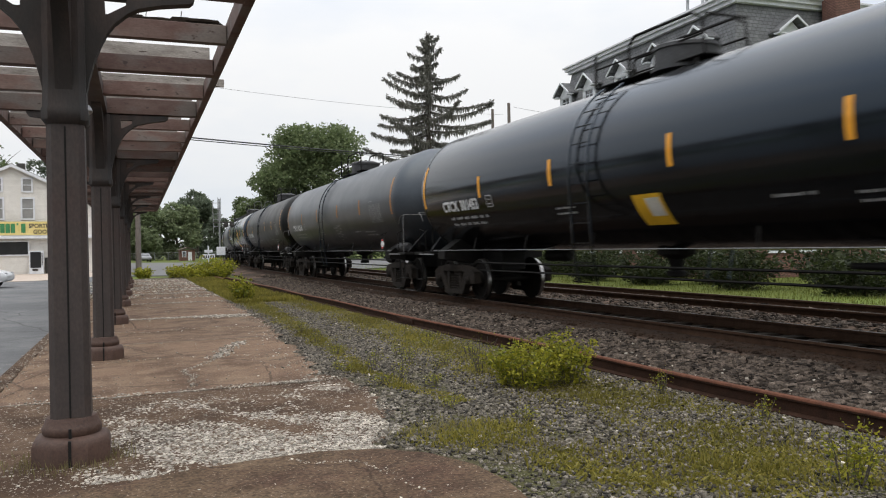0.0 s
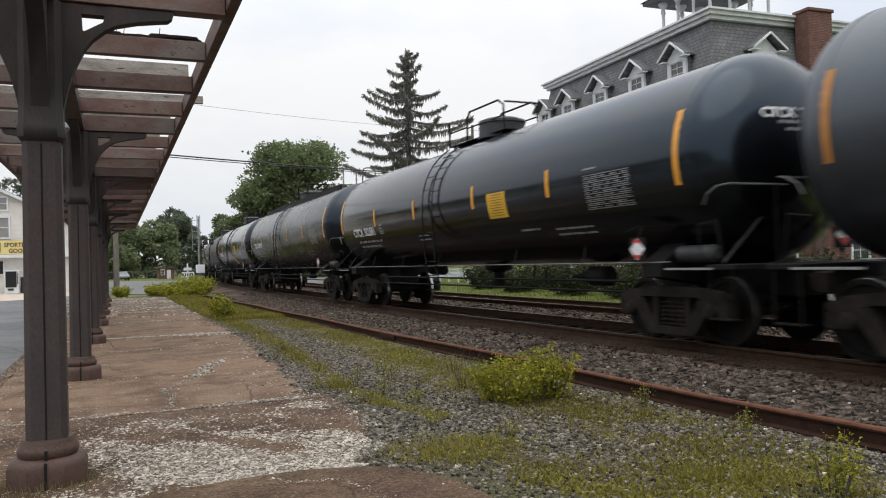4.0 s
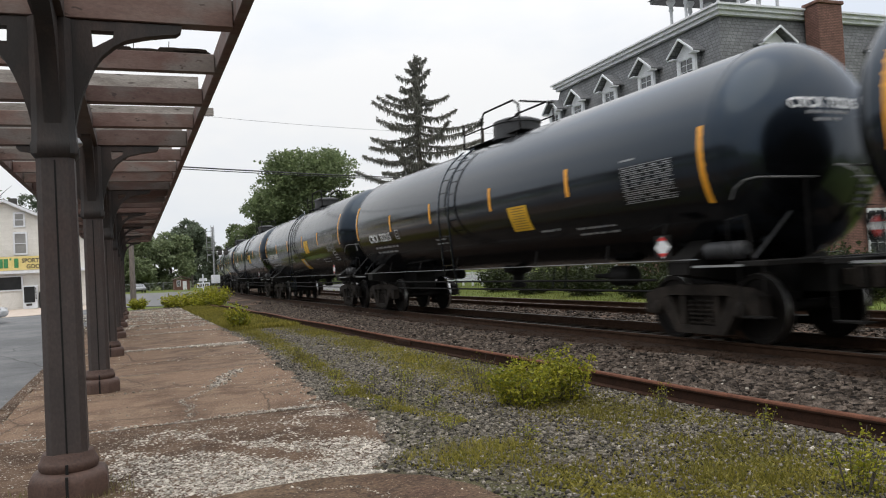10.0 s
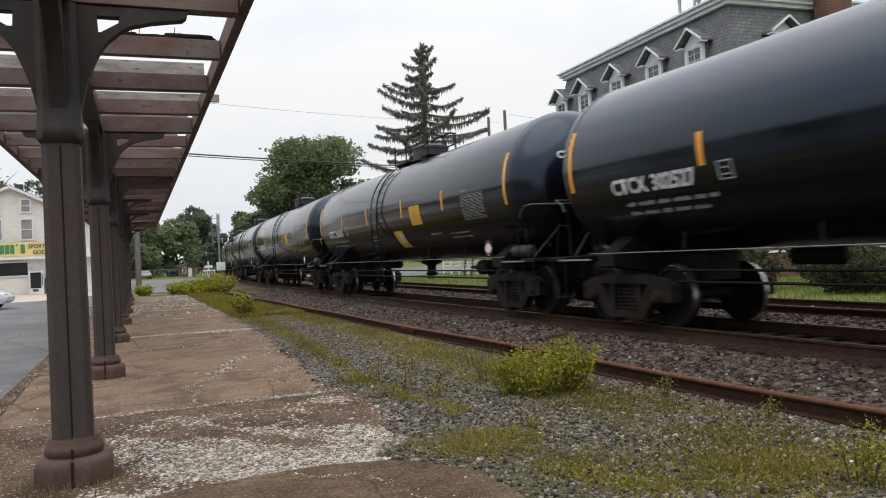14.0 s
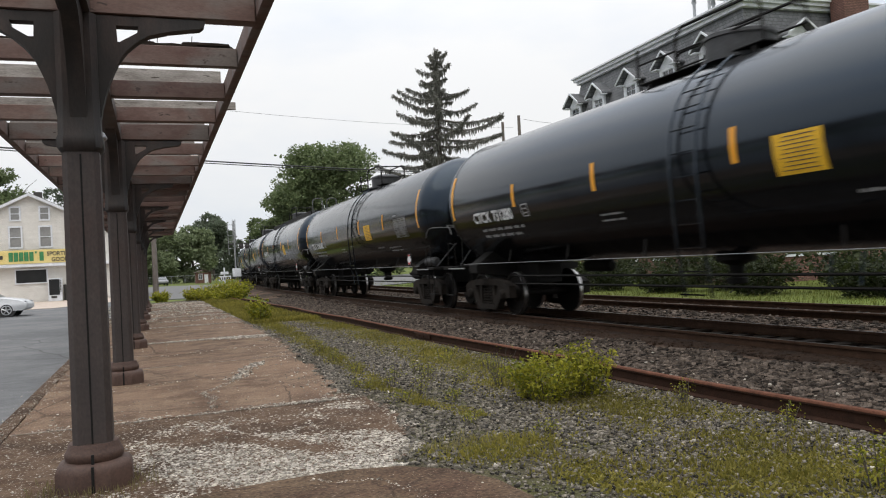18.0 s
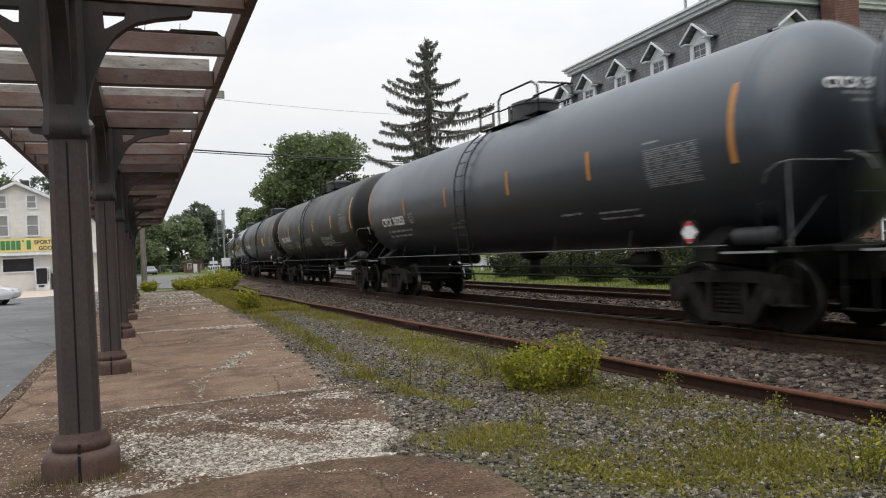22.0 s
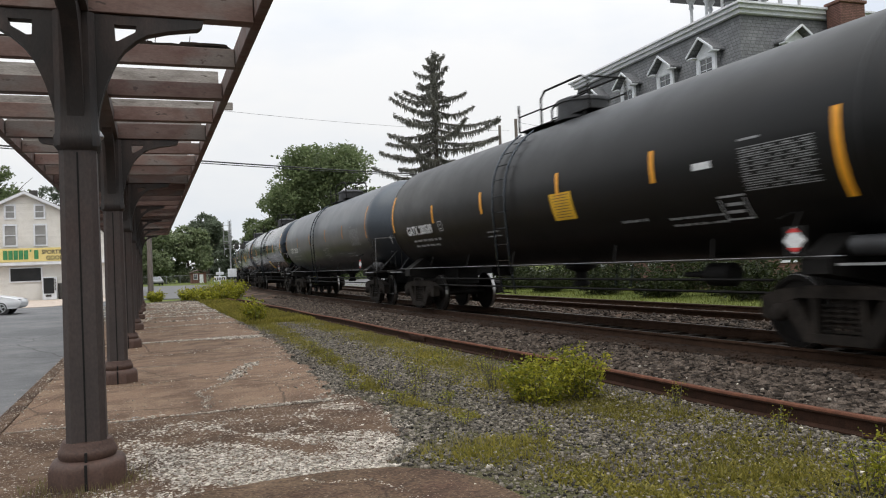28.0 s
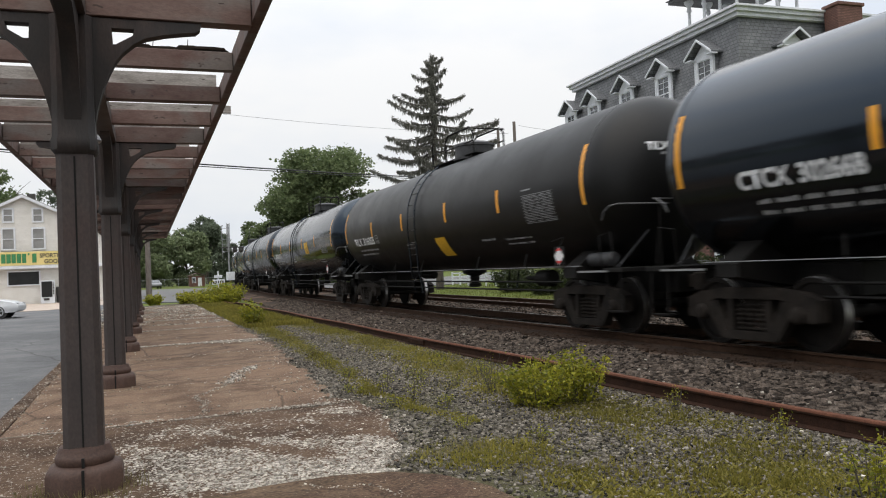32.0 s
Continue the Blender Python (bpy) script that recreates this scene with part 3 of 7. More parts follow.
def stones(name, xy, z, size, material, seed, flat=0.65):
    """Many small broken stones, each a squashed uneven block of six faces cut by a corner."""
    rng = np.random.default_rng(seed)
    n = len(xy)
    cube = np.array([(x, y, zz) for zz in (-1, 1) for x, y in ((-1, -1), (1, -1), (1, 1), (-1, 1))], float)
    faces = np.array([(3, 2, 1, 0), (4, 5, 6, 7), (0, 1, 5, 4), (1, 2, 6, 5), (2, 3, 7, 6), (3, 0, 4, 7)])
    p = cube[None] * (0.42 + 0.5 * rng.random((n, 8, 3)))
    s = size * (0.45 + 1.1 * rng.random(n) ** 2)
    p *= (s[:, None] * (0.7 + 0.6 * rng.random((n, 3))) * np.array([1, 1, flat]))[:, None]
    a, t = rng.random(n) * 6.283, (rng.random(n) - 0.5) * 1.1
    ca, sa, ct, st = np.cos(a), np.sin(a), np.cos(t), np.sin(t)
    x, y, zz = p[..., 0], p[..., 1], p[..., 2]
    y, zz = y * ct[:, None] - zz * st[:, None], y * st[:, None] + zz * ct[:, None]
    x, y = x * ca[:, None] - y * sa[:, None], x * sa[:, None] + y * ca[:, None]
    pts = np.stack([x + xy[:, :1], y + xy[:, 1:2], zz + (np.asarray(z) + s * flat * 0.25)[:, None]], -1).reshape(-1, 3)
    q = (faces[None] + np.arange(n)[:, None, None] * 8).reshape(-1, 4)
    return array_mesh(name, pts, q, material)


def blades(name, xy, z, height, material, seed, width=0.006, lean=0.5):
    """Upright grass blades of two faces each."""
    rng = np.random.default_rng(seed)
    n = len(xy)
    h = height * (0.4 + 0.8 * rng.random(n))
    a = rng.random(n) * 6.283
    d = rng.random(n) * 6.283
    w = width * (0.7 + 0.6 * rng.random(n))
    o = np.column_stack([xy, np.broadcast_to(z, n)])
    side = np.column_stack([np.cos(a), np.sin(a), 0 * a]) * w[:, None]
    tilt = np.column_stack([np.cos(d), np.sin(d), 0 * d]) * (h * lean * rng.random(n))[:, None]
    up = np.column_stack([0 * h, 0 * h, h])
    p = np.stack([o - side, o + side, o + side * 0.8 + tilt * 0.35 + up * 0.6, o - side * 0.8 + tilt * 0.35 + up * 0.6, o + tilt + up], 1).reshape(-1, 3)
    i = np.arange(n)[:, None] * 5
    q = np.concatenate([i + [0, 1, 2], i + [0, 2, 3], i + [3, 2, 4]])
    return array_mesh(name, p, q, material)


def leaf_cards(name, centres, size, material, seed, droop=0.0, aspect=1.6):
    """Leaves: folded diamonds turned every way, one island each."""
    rng = np.random.default_rng(seed)
    n = len(centres)
    d = rng.normal(size=(n, 3))
    d[:, 2] = d[:, 2] * 0.6 - droop
    d /= np.linalg.norm(d, axis=1)[:, None]
    s = rng.normal(size=(n, 3))
    s -= d * (s * d).sum(1)[:, None]
    s /= np.linalg.norm(s, axis=1)[:, None]
    k = np.cross(d, s)
    L = (np.asarray(size) * (0.6 + 0.8 * rng.random(n)))[:, None]
    o = np.asarray(centres)
    w = L / aspect * 0.5
    p = np.stack([o, o + d * L * 0.5 + s * w + k * L * 0.08, o + d * L, o + d * L * 0.5 - s * w + k * L * 0.08], 1).reshape(-1, 3)
    q = np.arange(n)[:, None] * 4
    return array_mesh(name, p, np.concatenate([q + [0, 1, 2], q + [0, 2, 3]]), material)


def raw_text(body, height, bold):
    cu = bpy.data.curves.new("lettering", "FONT")
    cu.body, cu.size, cu.offset, cu.resolution_u, cu.space_word = body, height / 0.70, bold, 3, 1.5
    ob = new("lettering", cu)
    dg = bpy.context.evaluated_depsgraph_get()
    me = bpy.data.meshes.new_from_object(ob.evaluated_get(dg))
    bpy.data.objects.remove(ob)
    bpy.data.curves.remove(cu)
    me.materials.clear()
    return me


def placed_text(me, material, place, scale=1.0):
    """A copy of lettering, laid on a surface: place(x, y) gives the point for each point of the text."""
    me = me.copy()
    for v in me.vertices:
        v.co = place(v.co.x * scale, v.co.y * scale)
    me.materials.append(material)
    return me


# finish, lettering, extras: u upright yellow panel, l low yellow panel, L low panel with a pale sticker, g spray paint, s small white panels
CARS = [
    ("gloss", "CTCX 301453", "L"), ("grey", "CTCX 302518", "s"), ("matte", "TILX 316188", ""), ("gloss", "TILX 351964", "Lu"), ("grey", "CTCX 303246", "s"),
    ("gloss", "CTCX 302581", "u"), ("satin", "TILX 350109", ""), ("gloss", "CTCX 731312", "uL"), ("matte", "CTCX 301663", ""), ("gloss", "TILX 191103", "u"),
    ("gloss", "CTCX 302616", "ul"), ("gloss", "CTCX 302567", "ul"), ("gloss", "CTCX 732215", "u"), ("gloss", "TILX 316049", "uL"), ("gloss", "TILX 192318", "u"),
    ("gloss", "CTCX 208832", "L"), ("gloss", "CTCX 302527", "u"), ("gloss", "CTCX 301071", "Lu"), ("gloss", "CTCX 302544", "u"), ("gloss", "TILX 316165", ""),
    ("gloss", "CTCX 208907", "Lu"), ("gloss", "CTCX 731280", "u"), ("gloss", "TILX 316042", "u"), ("gloss", "TILX 351976", "u"), ("gloss", "CTCX 301614", "u"),
    ("gloss", "CTCX 731308", "ul"), ("grey", "CTCX 303253", ""), ("matte", "TILX 316183", "g"), ("matte", "TILX 194735", "u"), ("gloss", "CTCX 302556", "u"),
    ("gloss", "CTCX 302519", "u"), ("grey", "CTCX 303218", "s"), ("grey", "CTCX 303263", "s"), ("matte", "GATX 280589", "u"), ("grey", "GATX 220529", "s"),
    ("gloss", "TILX 316149", "L"), ("gloss", "TILX 316077", "u"), ("gloss", "CTCX 302668", "Lu"), ("matte", "TILX 316055", "l"), ("gloss", "CTCX 302571", "u"),
    ("satin", "TILX 316120", ""), ("gloss", "CTCX 302533", "l"), ("gloss", "TILX 316091", "u"), ("grey", "CTCX 303271", ""), ("satin", "CTCX 302590", "u"),
    ("gloss", "TILX 316014", "u"), ("satin", "CTCX 302512", ""), ("gloss", "TILX 316166", "u"),
]
WORDS = {w: raw_text(w, 0.30, 0.014) for w in [c[1] for c in CARS] + ["SPORTING", "GOODS"]}


# ================= track line =================
CURVE = 0.00137


def track_x(y):
    if y < 0:
        return 9.27
    if y < 160:
        return 9.27 + CURVE * y * y / 2
    return 9.27 + CURVE * 160 * 160 / 2 + CURVE * 160 * (y - 160)


def track_slope(y):
    return CURVE * min(max(y, 0), 160)


ARC_Y = np.concatenate([np.linspace(-900, 0, 10), np.linspace(2, 160, 80), np.linspace(200, 1200, 11)])
ARC_S = np.concatenate([[0], np.cumsum(np.hypot(np.diff(ARC_Y), np.diff([track_x(q) for q in ARC_Y])))])
ARC_S = ARC_S - np.interp(0, ARC_Y, ARC_S)


def on_track(s):
    """The point of the track's middle at s metres along it."""
    y = float(np.interp(s, ARC_S, ARC_Y))
    return track_x(y), y


def along(offset, y0, y1, step, z=0.0):
    """Rows (x, y, z, yaw) of a line beside the near track."""
    ys = [y0] if y0 < -20 else []
    n = max(2, int(round((min(y1, 200) - max(y0, -20)) / step)) + 1)
    ys += [max(y0, -20) + (min(y1, 200) - max(y0, -20)) * i / (n - 1) for i in range(n)]
    ys += [y1] if y1 > 200 else []
    rows = []
    for y in ys:
        a = -math.atan(track_slope(y))
        rows.append((track_x(y) + offset * math.cos(a), y + offset * math.sin(a), z, a))
    return rows


def siding_x(y):
    return 5.84 + 0.0009 * max(y - 6, 0) ** 2 - 0.0000125 * max(y - 6, 0) ** 3


# ================= ground, platform, tracks =================
RAIL = 0.27  # rail head over the platform
ground = part("ground", Shape().grid([[(x, y, -0.10) for x in (-2500, -60, 0, 40, 120, 2500)] for y in (-2500, -60, 0, 60, 200, 4000)]), M["meadow"])
tagged(ground, "flat grassy ground around the railway", "ground", kind="structure")


def sheet(name, outline, z0, z1, material, label, category):
    ob = part(name, Shape().prism(outline, z0, z1, "z"), material)
    return tagged(ob, label, category, kind="structure")


def post_x(y):
    """Line of the canopy's posts."""
    return -0.19 + 0.048 * (y - 6.75)


def edge_x(y):
    """Ragged outer edge of the platform."""
    return float(np.interp(y, [-10, 4.2, 6.0, 9.9, 17.8, 24.7, 47.5], [2.3, 2.35, 2.3, 2.62, 3.45, 3.75, 4.7]))


lot = sheet("asphalt_lot", [(-60, -40), (-1.0, -40), (-1.0, 6), (0.9, 50), (0.9, 60), (-14, 69.5), (-60, 69.5)], -0.3, -0.035, M["asphalt"],
            "worn grey asphalt parking lot beside the platform", "parking lot")
crossing = sheet("road", [(-60, 69.6), (-14, 69.6), (0.9, 60.1), (3, 57.5), (9, 53), (13, 54), (30, 66), (60, 82), (60, 120), (18.5, 100), (12, 118), (2, 132), (-60, 132)], -0.3, -0.03, M["road"],
                 "grey asphalt road leading over the grade crossing", "road")
yard = sheet("gravel_yard", [(0.95, 49), (2.2, -20), (6.0, -20), (6.0, 20), (6.5, 45), (5, 52)], -0.3, -0.012, M["soil"],
             "weedy grey gravel strip between platform and siding", "gravel")

platform = thing("platform", "cracked brown concrete station platform with white crushed stone", "platform", kind="structure")
SLABS = [9.35, 14.6, 19.75, 25.6, 31.5, 37.4, 42.6, 47.6]
rng = random.Random(5)
for a, b in zip(SLABS[:-1], SLABS[1:]):
    ys = np.linspace(a + 0.02, b - 0.02, 24)
    left = [(post_x(q) - 1.02 + rng.uniform(-0.015, 0.015), q) for q in ys]
    right = [(edge_x(q) + rng.uniform(-0.12, 0.10), q) for q in ys]
    skew = 0.035
    outline = [(x, y - skew * x) for x, y in right] + [(x, y - skew * x) for x, y in left[::-1]]
    part("slab", Shape().prism(outline[::-1], -0.12, 0.0, "z"), M["platform"], platform)
# broken bay with crushed stone, and the near slab with its rounded corner
ys = np.linspace(5.7, 9.75, 22)
bay = [(float(np.interp(q, [5.7, 6.05, 6.4, 7.4, 8.9, 9.5, 9.75], [1.92, 1.98, 2.27, 2.66, 2.84, 2.76, 2.68])) + rng.uniform(-0.07, 0.07), q - 0.08) for q in ys] + [(post_x(q) - 1.02, q) for q in ys[::-1]]
part("broken_bay", Shape().prism(bay, -0.12, -0.006, "z"), M["crushed"], platform, "broken concrete bay under white crushed stone")
near = [(post_x(-8) - 1.03, -8), (2.3, -8), (2.42, 4.0), (2.52, 4.6), (2.50, 5.1), (2.32, 5.55), (2.0, 5.85), (1.6, 5.98), (1.1, 5.98), (0.6, 5.93), (0.0, 5.78), (-0.6, 5.72), (post_x(5.72) - 1.03, 5.72)]
part("apron", Shape().prism(near, -0.12, 0.008, "z"), M["apron"], platform, "smoother brown concrete slab with a rounded edge")
# joints packed with pale gravel
for q in SLABS[:-1]:
    wide = 0.06 if q in (19.75, 31.5) else 0.022
    a, b = post_x(q) - 1.0, edge_x(q) - 0.1
    o = [(a + (b - a) * i / 14, q - 0.035 * (a + (b - a) * i / 14) - wide * (0.55 + 0.45 * math.sin(i * 2.1 + q))) for i in range(15)]
    o += [(a + (b - a) * i / 14, q - 0.035 * (a + (b - a) * i / 14) + wide * (0.55 + 0.45 * math.sin(i * 1.7 + q * 2))) for i in range(14, -1, -1)]
    part("joint_filling", Shape().prism(o, -0.1, 0.004, "z"), M["joint"], platform, "pale gravel packed in a slab joint")
# kerb between platform and asphalt
for a, b in zip([-8, 0, 6.2, 12, 18, 24, 30, 36, 42], [-0.03, 6.17, 11.97, 17.97, 23.97, 29.97, 35.97, 41.97, 47.9]):
    o = [(post_x(a) - 1.22, a), (post_x(a) - 1.035, a), (post_x(b) - 1.035, b), (post_x(b) - 1.22, b)]
    part("edging", Shape().prism(o, -0.12, -0.004, "z"), M["crushed"], platform)

# ballast bed: both main tracks on one low bank, following the curve
profile = [(-2.75, -0.2), (-2.75, -0.01), (-2.1, 0.045), (-1.5, 0.125), (-0.85, 0.12), (-0.66, 0.035), (0.66, 0.035), (0.85, 0.12), (1.4, 0.11), (2.1, 0.05), (2.7, 0.10), (5.1, 0.10), (6.2, -0.03), (6.8, -0.2)]
bed = part("ballast_bed", Shape().sweep(profile, along(0, -740, 940, 3.0)), M["ballast"])
tagged(bed, "brown-grey crushed stone ballast under the tracks", "ballast", kind="structure")


def rail_shape(path):
    """Rail section: foot, web and head, drawn along the path (z is the underside)."""
    o = [(-0.07, 0), (0.07, 0), (0.07, 0.012), (0.012, 0.03), (0.010, 0.125), (0.036, 0.135), (0.036, 0.162), (0.028, 0.170),
         (-0.028, 0.170), (-0.036, 0.162), (-0.036, 0.135), (-0.010, 0.125), (-0.012, 0.03), (-0.07, 0.012)]
    return Shape().sweep(o, path)


def tread_shape(path):
    o = [(-0.026, 0.1695), (0.026, 0.1695), (0.026, 0.172), (-0.026, 0.172)]
    return Shape().sweep(o, path)


# rust-stained shoulder along the near rail
stain = part("ballast_shoulder", Shape().sweep([(-1.60, 0.03), (-0.82, 0.05), (-0.82, 0.142), (-0.95, 0.148), (-1.32, 0.142), (-1.50, 0.125), (-1.60, 0.10)], along(0, -20, 120, 1.5)), M["stained"])
tagged(stain, "rust-brown stained ballast shoulder along the rail", "ballast", kind="structure")
# sheet between the rails, blackened for oil and for the train's shadow
grime_shade = part("track_grime", Shape().sweep([(-0.70, -0.02), (0.70, -0.02), (0.70, 0.05), (-0.70, 0.05)], along(0, -40, 160, 1.5)), M["oily"])
tagged(grime_shade, "ballast between the rails darkened by oil and painted train shadow", "ballast", kind="structure")
TIE = Shape().box(-1.3, 1.3, -0.115, 0.115, -0.16, 0.0, 0.012).mesh("tie", M["tie"])
for name, off, label in (("near_track", 0.0, "main track with brown rails the train runs on"), ("far_track", 4.06, "second main track with dark steel rails")):
    tr = thing("railway_track", label, "railway track", group="main tracks", kind="structure")
    for s in (-0.755, 0.755):
        rail = part("rail", rail_shape(along(off + s, -740, 940, 2.5, RAIL - 0.17)), M["rail_side"], tr)
        part("tread", tread_shape(along(off + s, -740, 940, 2.5, RAIL - 0.17)), M["rail_head"], rail, "worn bright running surface")
    for i in range(150):
        y = 1.5 + 0.52 * i
        x = track_x(y) + off
        part("tie", TIE, None, tr, at=pose(x, y, RAIL - 0.168 + 0.012 * math.sin(i * 7.3), 0, 0, -math.degrees(math.atan(track_slope(y))) + 0.8 * math.sin(i * 3.1)))

sid = thing("siding_rail", "single rusty red-brown siding rail lying in gravel", "rail", kind="structure")
srows = []
for i in range(50):
    y = -12 + i * 1.22
    srows.append((siding_x(y) + 0.012 * math.sin(y * 0.9), y, 0.0 + 0.012 * math.sin(y * 0.7) - (0.10 if y > 44 else 0.0), -0.02))
sr = part("rail", rail_shape(srows), M["rust"], sid)
part("rail_top", Shape().sweep([(-0.037, 0.150), (0.037, 0.150), (0.037, 0.163), (0.029, 0.1735), (-0.029, 0.1735), (-0.037, 0.163)], srows), M["rust_head"], sr, "redder flaking rail head")
for y in (3.4, 15.1, 26.8):
    b = part("joint_bar", Shape().box(-0.045, -0.012, -0.45, 0.45, 0.03, 0.125, 0.008), M["rust"], sid, at=pose(siding_x(y), y, 0))
    for k in (-0.35, -0.12, 0.12, 0.35):
        part("bolt", Shape().rod((-0.06, k, 0.078), (-0.04, k, 0.078), 0.016, 6), M["rust"], b)


# ================= station canopy =================
def octagon(w, c):
    return [(-w, -w + c), (-w + c, -w), (w - c, -w), (w, -w + c), (w, w - c), (w - c, w), (-w + c, w), (-w, w - c)]


def ring_stack(rows, flat=0.4):
    """Stacked chamfered-square sections: rows of (z, half width)."""
    s = Shape()
    vs = [(x, y, z) for z, w in rows for x, y in octagon(w, w * flat)]
    fs = [tuple(range(7, -1, -1)), tuple(range(len(vs) - 8, len(vs)))]
    for k in range(len(rows) - 1):
        fs += [(k * 8 + i, k * 8 + (i + 1) % 8, k * 8 + 8 + (i + 1) % 8, k * 8 + 8 + i) for i in range(8)]
    return s.add(vs, fs)


def bracket_outline(reach, z_low, z_top):
    """Curved arm: from the post at z_low out to reach at z_top, with a small opening left at the crook."""
    k, h = reach / 0.88, (z_top - z_low) / 0.98
    pts = [(0.13, 0.0), (0.15, 0.12), (0.175, 0.25), (0.215, 0.40), (0.27, 0.54), (0.315, 0.63), (0.37, 0.705), (0.46, 0.785), (0.545, 0.835), (0.70, 0.875), (0.86, 0.90), (0.94, 0.91), (0.975, 0.94), (0.985, 0.98)]
    return [(0.13 + (u - 0.13) * k, z_low + z * h) for u, z in pts]


BEAM = 3.70  # underside of the cross beams
HEADING = math.degrees(math.atan(0.048))


def canopy_post(y):
    p = thing("canopy_post", "brown-painted octagonal station canopy post on a flared base", "post", pose(post_x(y), y, 0, 0, 0, -HEADING), "canopy posts")
    part("foot", ring_stack([(-0.1, 0.275), (0.125, 0.275), (0.165, 0.265), (0.190, 0.245), (0.202, 0.21)], 0.55), M["base"], p, "flared brown concrete foot")
    part("foot_seam", Shape().box(-0.009, 0.011, -0.284, -0.26, -0.02, 0.19).box(-0.009, 0.011, -0.228, -0.20, 0.19, 0.27), M["black"], p)
    part("foot_moulding", Shape().lathe((0, 0, 0.205), (0, 0, 1), [(-0.01, 0.20), (0.015, 0.214), (0.045, 0.217), (0.068, 0.208), (0.08, 0.198), (0.105, 0.192), (0.13, 0.180), (0.134, 0.14)], 24), M["base"], p)
    shaft = part("shaft", ring_stack([(0.30, 0.150), (0.34, 0.144), (2.56, 0.134), (2.60, 0.134)], 0.30), M["post"], p)
    # the seam where the shells of the shaft meet
    part("seam", Shape().prism([(-0.148, 0.31), (-0.1375, 2.58), (-0.12, 2.58), (-0.12, 0.31)], -0.006, 0.007, "x"), M["black"], shaft)
    # capital and arms darker than the shaft: soot and shade in the colour
    part("capital", ring_stack([(2.60, 0.140), (2.63, 0.162), (2.71, 0.165), (2.73, 0.155), (2.98, 0.15), (3.69, 0.15)], 0.30), M["bracket"], p, "square capital with soot stains and painted-in shade")
    for sgn in (-1, 1):
        a = Shape()
        arm = [(sgn * u, z) for u, z in bracket_outline(0.88, 2.72, BEAM)]
        # arm with a small opening left under the beam
        body = arm + [(sgn * 0.48, BEAM), (sgn * 0.45, BEAM - 0.13), (sgn * 0.30, BEAM - 0.22), (sgn * 0.29, BEAM), (sgn * 0.13, BEAM)]
        a.box(min(sgn * 0.27, sgn * 0.50), max(sgn * 0.27, sgn * 0.50), -0.055, 0.055, BEAM - 0.075, BEAM)
        a.prism([(x, z) for x, z in body], -0.06, 0.06, "y")
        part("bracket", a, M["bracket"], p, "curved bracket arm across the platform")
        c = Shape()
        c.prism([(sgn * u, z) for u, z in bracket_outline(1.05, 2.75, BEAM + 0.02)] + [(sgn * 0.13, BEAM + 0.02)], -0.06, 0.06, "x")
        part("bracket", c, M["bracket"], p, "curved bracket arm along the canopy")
    return p


POSTS = [6.75 + 6.1 * k for k in range(7)]
for y in POSTS:
    canopy_post(y)

canopy = thing("canopy", "open station canopy of decayed timber joists and planks", "canopy", pose(post_x(6.75), 6.75, 0, 0, 0, -HEADING))
Y0, Y1 = -4.2, 37.4
for name, x0, x1, z0, z1 in (("fascia", -1.52, -1.42, 3.75, 3.96), ("fascia", 1.40, 1.49, 3.75, 3.96), ("ridge_beam", -0.11, 0.11, 3.69, 3.88)):
    part(name, Shape().box(x0, x1, Y0, Y1, z0, z1, 0.012), M["timber"] if name == "fascia" else M["post"], canopy)
rng = random.Random(11)
STEP = 6.1 / 4
for i in range(-2, 25):
    y = i * STEP
    on_post = i % 4 == 0
    depth = 0.24 if on_post else 0.19
    z0 = 3.712 if on_post else 3.72
    w = 0.075 if on_post else 0.05
    part("cross_beam" if on_post else "joist", Shape().box(-1.41, 1.395, y - w, y + w, z0, z0 + depth, 0.008), M["timber"], canopy)
    i not in (0, 1) and part("joist_liner", Shape().box(-1.40, 1.40, y + 0.12, y + 0.20, z0 + 0.02, z0 + depth - 0.01, 0.006), M["timber"], canopy)
    if i in (0, 1):
        continue
    # weathered plank on edge over the joist
    x1 = 1.42 + {3: 0.26, 2: -0.06}.get(i, rng.uniform(-0.18, -0.02))
    h = {2: 0.16, 3: 0.11, 4: 0.12}.get(i, rng.uniform(0.09, 0.15))
    plank = Shape().box(-1.40, x1, y + 0.02, y + 0.07, z0 + depth + 0.004, z0 + depth + h, 0.006)
    part("plank", plank, M["weathered"], canopy, "grey weathered broken plank")
# closed roof boards further along, with slits between them
for k in range(150):
    y = 9.0 + k * 0.19
    if y > Y1 - 0.1:
        break
    if rng.random() < 0.55:
        continue
    a, b = -1.46 + rng.uniform(0, 0.06), 1.46 - rng.uniform(0, 0.08)
    part("roof_board", Shape().box(a, b, y, y + 0.172, 4.02, 4.045), M["roofboard"], canopy)
# loose remains on the open joist
rem = Shape()
